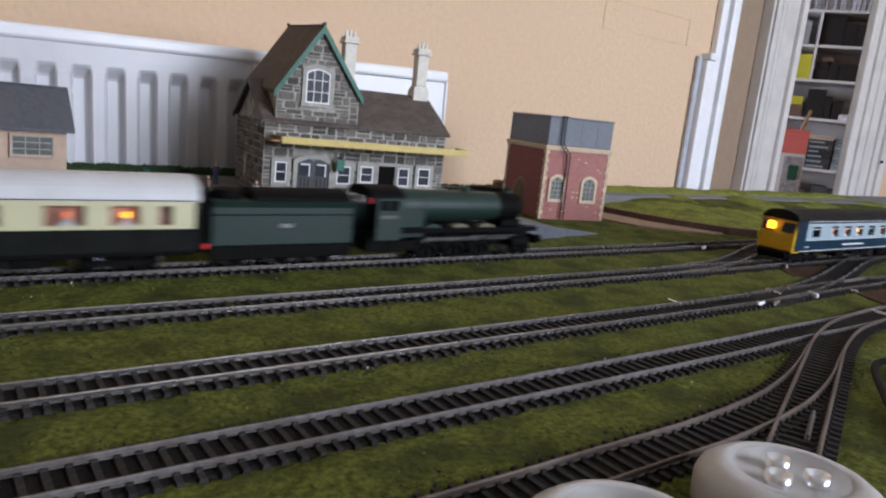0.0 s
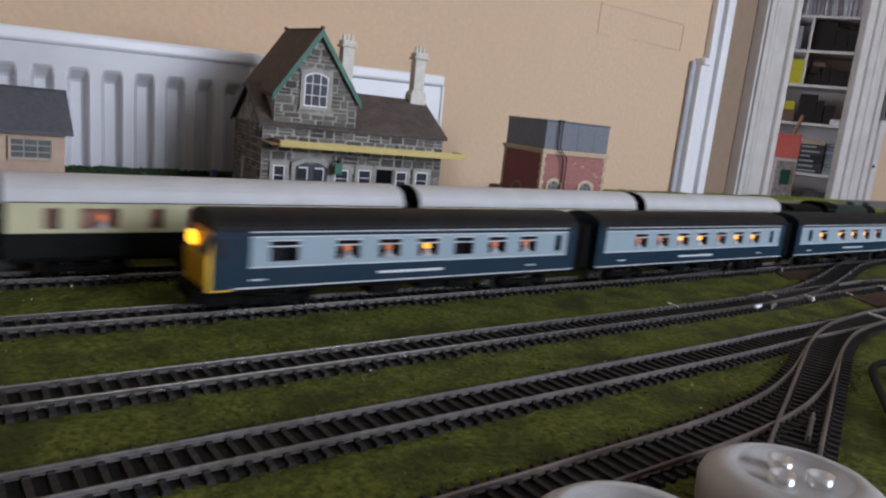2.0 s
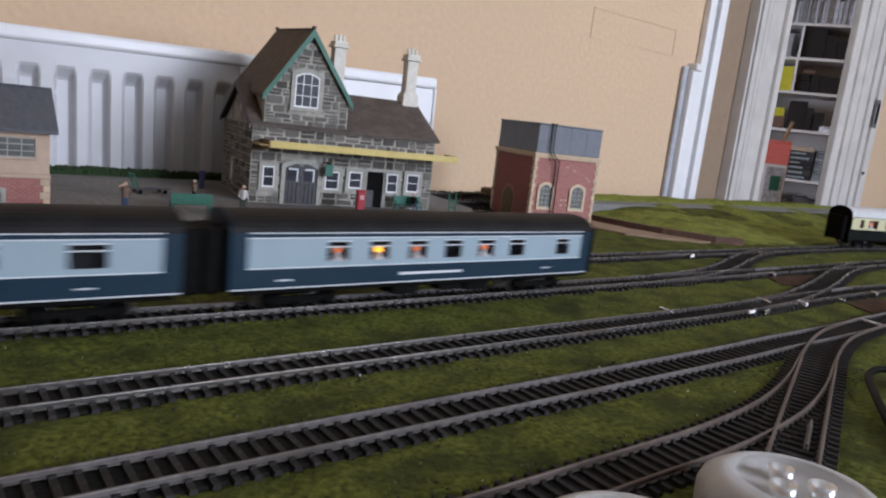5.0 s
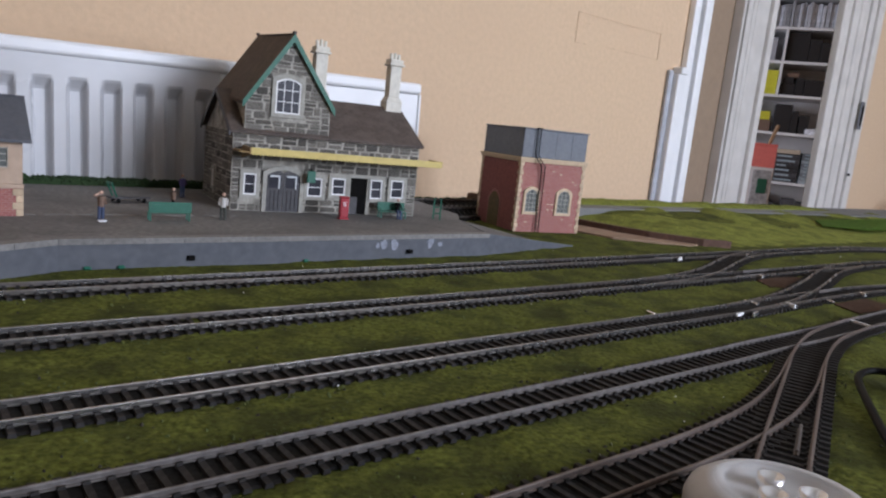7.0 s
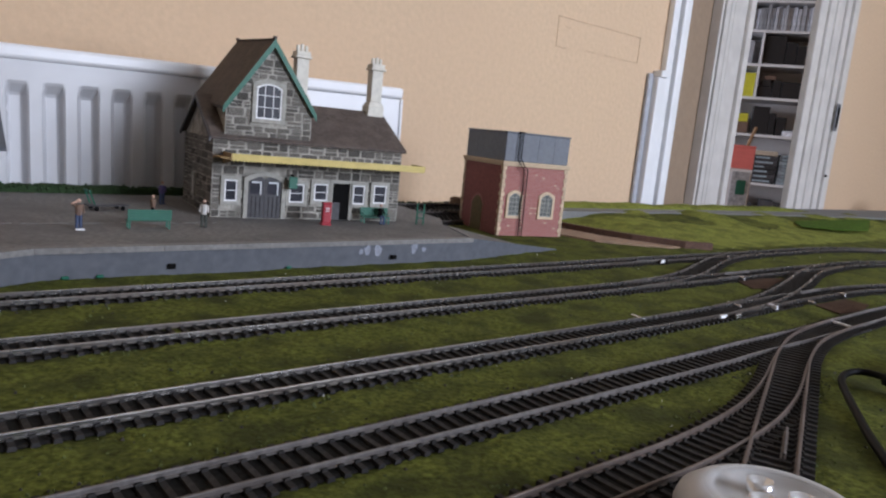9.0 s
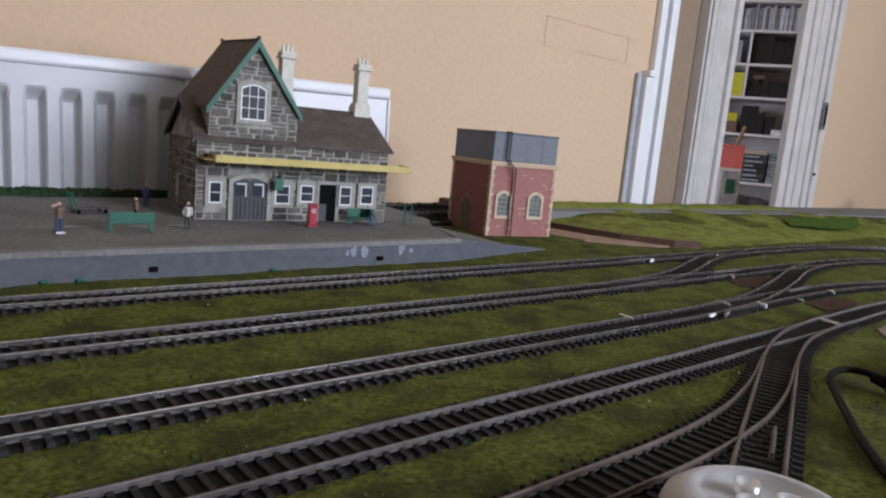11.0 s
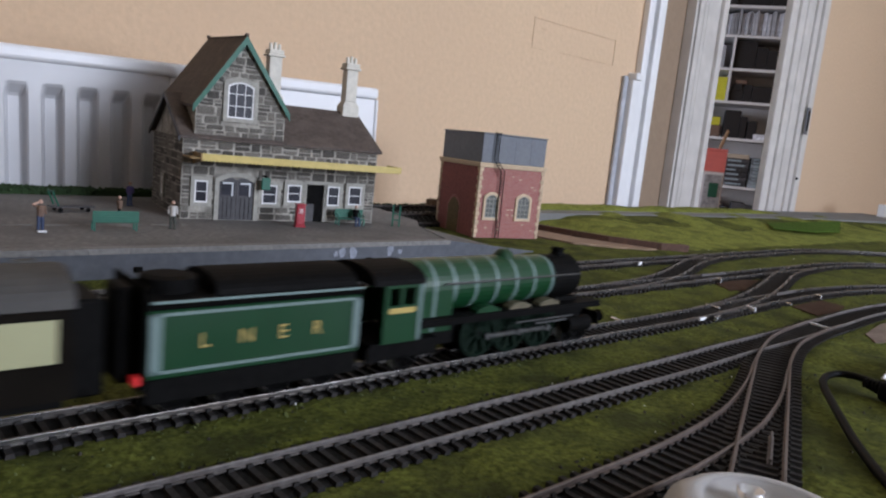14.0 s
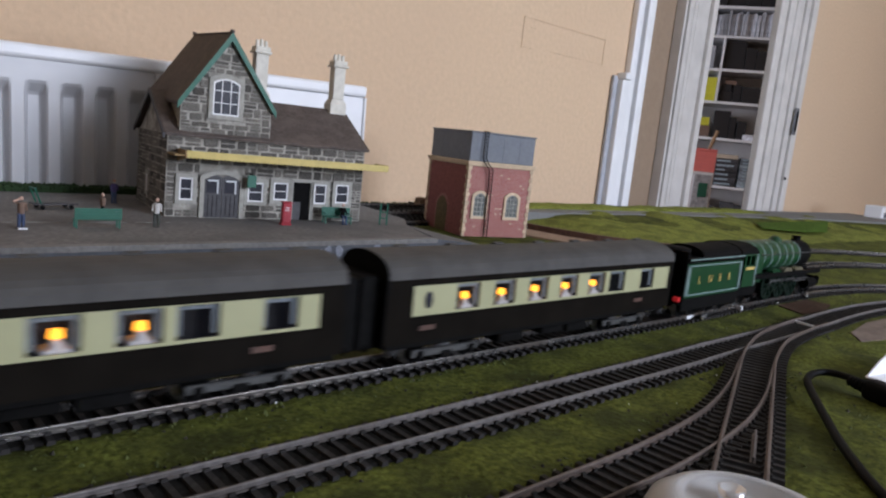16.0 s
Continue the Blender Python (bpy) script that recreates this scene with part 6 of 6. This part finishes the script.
W = 0.0145
even = lambda a, n, p, w=W: [(a + i * p, a + i * p + w) for i in range(n)]
b1 = coach("power_car", "pale grey and blue power car with a lit yellow cab", 0.262, BLUE, even(-0.058, 6, 0.0272, 0.015), [(-0.096, -0.080), (0.111, 0.117)], (1, 1, 2, 0, 1, 1), cab=True)
b2 = coach("parlour_coach", "pale grey and blue coach with lit table lamps", 0.262, BLUE, even(-0.089, 7, 0.0270, 0.015), [(0.105, 0.111)], (1, 1, 2, 2, 1, 2, 2), vents=False)
b3 = coach("kitchen_coach", "pale grey and blue coach with five lit windows", 0.262, BLUE, [(-0.085, -0.069), *even(-0.045, 4, 0.0287, 0.0155), (0.083, 0.099)], [(-0.108, -0.101)], (2, 2, 2, 2, 1, 0))
b4 = coach("trailing_coach", "pale grey and blue coach at the rear of its train", 0.262, BLUE, even(-0.078, 6, 0.0265, 0.0130), [(0.098, 0.110)], (1, 2, 1, 0, 1, 0))
p1 = coach("pullman_coach", "dark brown and cream coach with lit orange table lamps", 0.248, PULL, [*even(-0.0685, 5, 0.0258, 0.0155), (0.0545, 0.0705), (0.0875, 0.1025)], [], (2, 2, 2, 2, 2, 0, 0), z_roof=0.0535, vents=True)
p2 = coach("pullman_coach", "dark brown and cream coach with lit orange table lamps", 0.248, dict(PULL, end=0.0120), [*even(-0.0685, 5, 0.0258, 0.0155), (0.0545, 0.0705), (0.0875, 0.1025)], [], (2, 2, 2, 2, 2, 0, 0), z_roof=0.0535, vents=True)
a1 = coach("cream_coach", "chocolate and cream coach with a white roof", 0.246, CHOC, [(-0.1135, -0.1025), (-0.0905, -0.0745), (-0.0665, -0.0425), (-0.0345, -0.0095), (0.0005, 0.0215), (0.0415, 0.0615), (0.074, 0.090)], [(0.1, 0.108)], (1, 2, 1, 0, 1), z_roof=0.0572)
a2 = coach("cream_coach", "chocolate and cream dining coach with a white roof", 0.246, CHOC, [(-0.105, -0.082), (-0.076, -0.052), (-0.046, -0.022), (-0.012, 0.010), (0.018, 0.042), (0.058, 0.076), (0.090, 0.106)], [], (0, 2, 1, 2, 0, 1, 0), z_roof=0.0572)
a3 = coach("cream_coach", "chocolate and cream coach with a white roof", 0.246, CHOC, [(-0.104, -0.096), (-0.086, -0.066), (-0.050, -0.042), (-0.028, -0.004), (0.008, 0.032), (0.044, 0.066), (0.082, 0.104)], [], (0, 1, 0, 1, 0), z_roof=0.0572)


M_SPLASH = mat("worn_splasher", (0.12, 0.105, 0.065), 0.45, 0.2, 0.25, 200)


def loco(name, label, green, wheel, lined, front, drivers, rd, boiler_r, trail):
    """A steam engine that faces +x, x = 0 at its chimney."""
    e = thing(name, None, label, "model locomotive", "steam engines")
    low = 0.0022 if lined else -0.0020
    zc = 0.0370 if lined else 0.0392
    R = boiler_r
    bm = bmesh.new()
    tube(bm, (-0.088, 0, zc), (-0.045, 0, zc), R, 36)
    tube(bm, (-0.045, 0, zc), (-0.014, 0, zc), R, 36, R * 0.92)
    part("boiler", bm, green, e, smooth=False)
    bm = bmesh.new()
    tube(bm, (-0.0139, 0, zc), (0.0085, 0, zc), R * 0.93, 36)
    sb = part("smokebox", bm, M_BLACK, e)
    bm = lathe([(0, 0.0026), (R * 0.4, 0.0022), (R * 0.72, 0.0006), (R * 0.78, 0.0)], 28, m=Matrix.Translation((0.0086, 0, zc)) @ Matrix.Rotation(radians(90), 4, "Y"))
    part("smokebox_door", bm, M_BLACK, sb, smooth=True)
    bm = lathe([(0.0044, 0.0), (0.0036, 0.0015), (0.0034, 0.0028), (0.0042, 0.0034), (0.0042, 0.0040), (0.0028, 0.0040)], 20, m=Matrix.Translation((0, 0, zc + R * 0.90)))
    part("chimney", bm, M_BLACK if lined else M_LOCOD, e, smooth=True)
    bm = lathe([(0.0062, -0.001), (0.0052, 0.0010), (0.0042, 0.0028), (0.0024, 0.0040), (0, 0.0043)], 20, m=Matrix.Translation((-0.044, 0, zc + R * 0.94)))
    part("dome", bm, green, e, smooth=True)
    if lined:
        for x in (-0.0155, -0.0305, -0.0450, -0.0590, -0.0735, -0.0875):
            bm = bmesh.new()
            rr = R * (1.008 if x < -0.045 else 1.008 - 0.08 * (x + 0.045) / 0.031)
            tube(bm, (x - 0.0009, 0, zc), (x + 0.0009, 0, zc), rr, 36)
            part("boiler_band", bm, M_LINING, e, "pale boiler band")
        for s in (-1, 1):
            bm = bmesh.new()
            tube(bm, (-0.095, s * (R + 0.0009), zc + 0.003), (0.006, s * (R + 0.0004), zc + 0.003), 0.0005, 6)
            part("handrail", bm, M_DULLST, e)
    # firebox and cab
    crown = [(R * 1.01 * math.cos(math.pi * i / 18), zc + R * 1.01 * math.sin(math.pi * i / 18)) for i in range(19)]
    part("firebox", prism([(R * 0.97, 0.0172), *crown, (-R * 0.97, 0.0172)], (-0.112, -0.0885), "x"), green, e)
    if lined:
        for s in (-1, 1):
            arc = [(s * R * 1.025 * math.cos(math.pi * i / 18), zc + R * 1.025 * math.sin(math.pi * i / 18)) for i in range(9)]
            part("firebox_band", prism([(s * R * 0.985, 0.0174), *arc, *[(y * 0.97, zc + (z - zc) * 0.97) for y, z in arc[::-1]], (s * R * 0.94, 0.0174)], (-0.1010, -0.0993), "x"), M_LINING, e)
    hw = 0.0172
    for s in (-1, 1):
        cab = side(e, s, -0.1325, -0.1125, 0.0165, 0.0447 - low, [(-0.1300, -0.1240), (-0.1222, -0.1160)], green, "cab_side", y=hw, zw0=0.0355 - low, zw1=0.0432 - low)
        for x in (-0.1125, ):
            if lined:
                part("cab_lining", bbox(x - 0.0012, x + 0.0006, s * (hw + 0.0006) - 0.0002, s * (hw + 0.0006) + 0.0002, 0.0170, 0.0445 - low, 0), M_LINING, cab)
        part("name_plate", bbox(-0.1300, -0.1155, s * (hw + 0.0007) - 0.0002, s * (hw + 0.0007) + 0.0002, 0.0310 - low / 2, 0.0334 - low / 2, 0), M_GOLD if lined else M_DULLST, cab, "gilt number bar")
    part("cab_front", prism([(-hw, 0.0170), (hw, 0.0170), (hw, 0.0447 - low), (0.008, 0.0505 - low), (-0.008, 0.0505 - low), (-hw, 0.0447 - low)], (-0.1122, -0.1110), "x"), green, e)
    part("cab_roof", prism([(y, z) for y, z in roof_profile(hw + 0.0006, 0.0445 - low, 0.0520 - low)], (-0.1385, -0.1105), "x"), M_BLACK, e)
    part("cab_floor", bbox(-0.1370, -0.1123, -0.0160, 0.0160, 0.0148, 0.0164, 0), M_BLACK, e)
    # running plate, splashers, frames
    for s in (-1, 1):
        part("running_plate", bbox(-0.1120, front - 0.004, s * 0.0135 - 0.0038, s * 0.0135 + 0.0038, 0.0232, 0.0246, 0.0002), M_BLACK, e)
        part("valance", bbox(-0.1120, front - 0.004, s * 0.0168 - 0.0004, s * 0.0168 + 0.0004, 0.0212, 0.0232, 0), M_BLACK, e)
        for x in drivers:
            a = [(x + (rd + 0.0022) * math.cos(math.pi * i / 12), 0.0247 + max(0, (rd + 0.0022) * math.sin(math.pi * i / 12) - (0.0247 - rd - 0.0006))) for i in range(13)]
            a = [(p, z) for p, z in a if z > 0.0247 + 1e-5]
            if len(a) > 2:
                part("splasher", prism([(a[0][0] + 0.0006, 0.0247), *a, (a[-1][0] - 0.0006, 0.0247)], (s * 0.0125 - 0.0028, s * 0.0125 + 0.0028), "y"), green if x == drivers[0] else M_SPLASH, e)
        bm = bmesh.new()
        tube(bm, (-0.004, s * 0.0145, 0.0120), (0.015, s * 0.0145, 0.0120), 0.0044, 16)
        part("cylinder", bm, M_BLACK, e)
        part("slide_bar", bbox(-0.030, -0.004, s * 0.0150 - 0.0005, s * 0.0150 + 0.0005, 0.0150, 0.0160, 0), M_DULLST, e)
        part("valve_rod", bbox(-0.046, 0.0, s * 0.0158 - 0.0004, s * 0.0158 + 0.0004, 0.0172, 0.0180, 0), M_DULLST, e)
    part("main_frame", bbox(-0.118, front - 0.003, -0.0058, 0.0058, 0.0080, 0.0231, 0.0004), M_BLACK, e)
    part("ashpan", bbox(-0.1360, -0.0960, -0.0125, 0.0125, 0.0070, 0.0149, 0.0005), M_BLACK, e)
    part("saddle", bbox(-0.010, 0.010, -0.0100, 0.0100, 0.0190, zc - R * 0.80, 0.0006), M_BLACK, e)
    bb_ = part("buffer_beam", bbox(front - 0.0035, front - 0.0015, -0.0165, 0.0165, 0.0100, 0.0172, 0.0003), M_BLACK, e)
    for s in (-1, 1):
        bm = bmesh.new()
        tube(bm, (front - 0.0015, s * 0.0112, 0.0135), (front + 0.0040, s * 0.0112, 0.0135), 0.0012, 10)
        tube(bm, (front + 0.0040, s * 0.0112, 0.0135), (front + 0.0050, s * 0.0112, 0.0135), 0.0034, 16)
        part("buffer", bm, M_BLACK, bb_)
    bm = bmesh.new()
    tube(bm, (front, 0, 0.0110), (front + 0.004, 0, 0.0060), 0.0010, 8)
    part("coupling_hook", bm, M_BLACK, bb_)
    for x in (0.006, front - 0.010):
        wheelset(e, x, 0.0066, M_BLACK, "bogie_wheelset")
    if trail:
        wheelset(e, -0.112, 0.0072, M_BLACK, "trailing_wheelset")
    axles = [wheelset(e, x, rd, wheel, "driving_wheelset", M_BLACK) for x in drivers]
    rods = []
    for s in (-1, 1):
        bm = bmesh.new()
        box(bm, drivers[0] - 0.002, drivers[-1] + 0.002, s * 0.0118 - 0.0005, s * 0.0118 + 0.0005, -0.0009, 0.0009)
        for x in drivers:
            tube(bm, (x, s * 0.0112, 0), (x, s * 0.0128, 0), 0.0018, 12)
        rods.append(part("coupling_rod", bm, M_DULLST, e, "dull steel coupling rod"))
    return e, axles, rods


def tender(name, label, green, L, lined, bars):
    t = thing(name, None, label, "model tender", "tenders")
    h = 0.0395 if lined else 0.0400
    part("body", bbox(-L / 2, L / 2, -0.0165, 0.0165, 0.0150, h, 0.0006), green, t)
    part("top_flare", prism([(-0.0165, h), (0.0165, h), (0.0178, h + 0.0035), (-0.0178, h + 0.0035)], (-L / 2, L / 2), "x"), M_BLACK if lined else green, t)
    part("coal_space", prism([(y, z) for y, z in roof_profile(0.0155, h + 0.0036, 0.0500)], (-L * 0.22, L / 2 - 0.002), "x"), M_BLACK, t, "black coal load")
    bm = lathe([(0.0100, 0.0), (0.0100, 0.0050), (0.0070, 0.0058), (0, 0.0058)], 24, m=Matrix.Translation((-L * 0.36, 0, h + 0.0035)))
    part("filler", bm, M_BLACK, t, smooth=False)
    part("rear_wall", bbox(-L / 2 - 0.0012, -L / 2 - 0.0001, -0.0168, 0.0168, 0.0125, 0.0480, 0.0005), M_BLACK, t)
    part("gangway", bbox(-L / 2 - 0.0070, -L / 2 - 0.0013, -0.0075, 0.0075, 0.0120, 0.0460, 0.0008), M_BLACK, t)
    for s in (-1, 1):
        if lined:
            xa, xb, za, zb, y = -L / 2 + 0.0005, L / 2 - 0.0005, 0.0170, 0.0385, s * 0.0168
            for a in ((xa, xa + 0.0042, za, zb), (xb - 0.0035, xb, za, zb), (xa, xb, za, za + 0.0011), (xa, xb, zb - 0.0011, zb)):
                part("lining", bbox(a[0], a[1], y - 0.0002, y + 0.0003, a[2], a[3], 0), M_LINING, t, "pale panel lining")
            part("top_line", bbox(xa, xb, s * 0.0180 - 0.0002, s * 0.0180 + 0.0002, h + 0.0026, h + 0.0036, 0), M_LINING, t)
        else:
            part("beading", bbox(-L / 2, L / 2, s * 0.0168 - 0.0003, s * 0.0168 + 0.0003, 0.0345, 0.0352, 0), M_BLACK, t)
        part("frame_side", bbox(-L / 2, L / 2, s * 0.0150 - 0.0010, s * 0.0150 + 0.0010, 0.0060, 0.0149, 0.0005), M_BLACK, t)
        for x in bars:
            if lined:
                cu = bpy.data.curves.new("letter", "FONT")
                cu.body, cu.size, cu.extrude, cu.align_x = x[1], 0.0078, 0.00015, "CENTER"
                o = new("letter", cu)
                o.data.materials.append(M_GOLD)
                o.parent = t
                o.matrix_basis = Matrix.Translation((x[0] * (1 if s < 0 else -1), s * 0.01690, 0.0250)) @ Matrix.Rotation(radians(180 if s > 0 else 0), 4, "Z") @ Matrix.Rotation(radians(90), 4, "X")
            else:
                part("crest", bbox(x[0] - 0.004, x[0] + 0.004, s * 0.0168 - 0.0002, s * 0.0168 + 0.0003, 0.0265, 0.0290, 0), M_GREYRD, t)
    part("drag_beam", bbox(-L / 2 - 0.002, L / 2, -0.0145, 0.0145, 0.0110, 0.0150, 0.0004), M_BLACK, t)
    for i in range(4 if lined else 3):
        n = 4 if lined else 3
        wheelset(t, -L / 2 + L * (i + 0.6) / (n + 0.2), 0.0072, M_BLACK)
    lp = part("tail_lamp", bbox(-L / 2 - 0.0035, -L / 2 - 0.0013, -0.0155, -0.0105, 0.0130, 0.0165, 0.0006), M_REDL, t, "red tail lamp")
    return t


green_loco, green_axles, green_rods = loco("green_express_engine", "apple green express steam engine with pale boiler bands", M_LOCO, M_WHEELG, True, 0.0265, (-0.066, -0.043, -0.020), 0.0126, 0.0128, True)
green_tender = tender("green_tender", "apple green tender with pale lining and gilt letters", M_LOCO, 0.0865, True, [(-0.0235, "L"), (-0.0075, "N"), (0.0075, "E"), (0.0225, "R")])
dark_loco, dark_axles, dark_rods = loco("dark_green_engine", "dark green express steam engine with brass splasher beading", M_LOCOD, M_BLACK, False, 0.0270, (-0.082, -0.056, -0.030), 0.0124, 0.0122, False)
dark_tender = tender("dark_green_tender", "plain dark green six-wheeled tender with a worn crest", M_LOCOD, 0.0975, False, [(0.0, "")])


# ---- how the trains run ----
def run_a(t):
    """Front end of the first cream coach on the platform line."""
    return 0.125 + 0.3335 * min(t, 7.0)


def run_b(t):
    """First gap of the blue and grey train."""
    return 0.374 - 0.279 * (min(t, 6.8) - 2.0)


def run_c(t):
    """Chimney of the green engine, which waits out of sight until it sets off."""
    return 0.321 + 0.1825 * (max(t, 7.9) - 14.0)


def drive(ob, line, place, half, turn=0):
    back = pose(0, 0, 0, 0, 0, turn)
    walk(ob, [(t / 4, on_track(line, place(t / 4), half) @ back) for t in range(65)])


def spin(axles, rods, drivers, rd, s_of, t0, t1, step):
    """Driving wheels roll with the engine; the coupling rods go round with them."""
    n = round((t1 - t0) / step)
    times = [t0 + step * i for i in range(n + 1)]
    if t0 > 0:
        times.insert(0, 0.0)
    if t1 < 16:
        times.append(16.0)
    for ax, x in zip(axles, drivers):
        walk(ax, [(t, Matrix.Translation((x, 0, rd)) @ Matrix.Rotation(s_of(t) / rd, 4, "Y")) for t in times])
    for k, rod in enumerate(rods):
        walk(rod, [(t, Matrix.Translation((0.0045 * math.cos(s_of(t) / rd + 1.57 * k), 0, rd - 0.0045 * math.sin(s_of(t) / rd + 1.57 * k)))) for t in times])


def motions():
    for k, ob in enumerate((a1, a2, a3)):
        drive(ob, LINE_A, lambda t, k=k: run_a(t) - 0.123 - 0.261 * k, 0.082)
    drive(dark_tender, LINE_A, lambda t: run_a(t) + 0.0085 + 0.04875, 0.03)
    drive(dark_loco, LINE_A, lambda t: run_a(t) + 0.257, 0.045)
    for k, ob in enumerate((b1, b2, b3, b4)):
        drive(ob, LINE_B, lambda t, k=k: run_b(t) - 0.143 + 0.286 * k, 0.089)
    drive(green_loco, LINE_C, run_c, 0.045)
    drive(green_tender, LINE_C, lambda t: run_c(t) - 0.1440 - 0.04325, 0.03)
    for k, ob in enumerate((p1, p2)):
        drive(ob, LINE_C, lambda t, k=k: run_c(t) - 0.2555 - 0.122 - 0.2555 * k, 0.085)
    spin(green_axles, green_rods, (-0.066, -0.043, -0.020), 0.0126, run_c, 7.9, 16.0, 0.1)
    spin(dark_axles, dark_rods, (-0.082, -0.056, -0.030), 0.0124, run_a, 0.0, 7.0, 1 / 30)


motions()
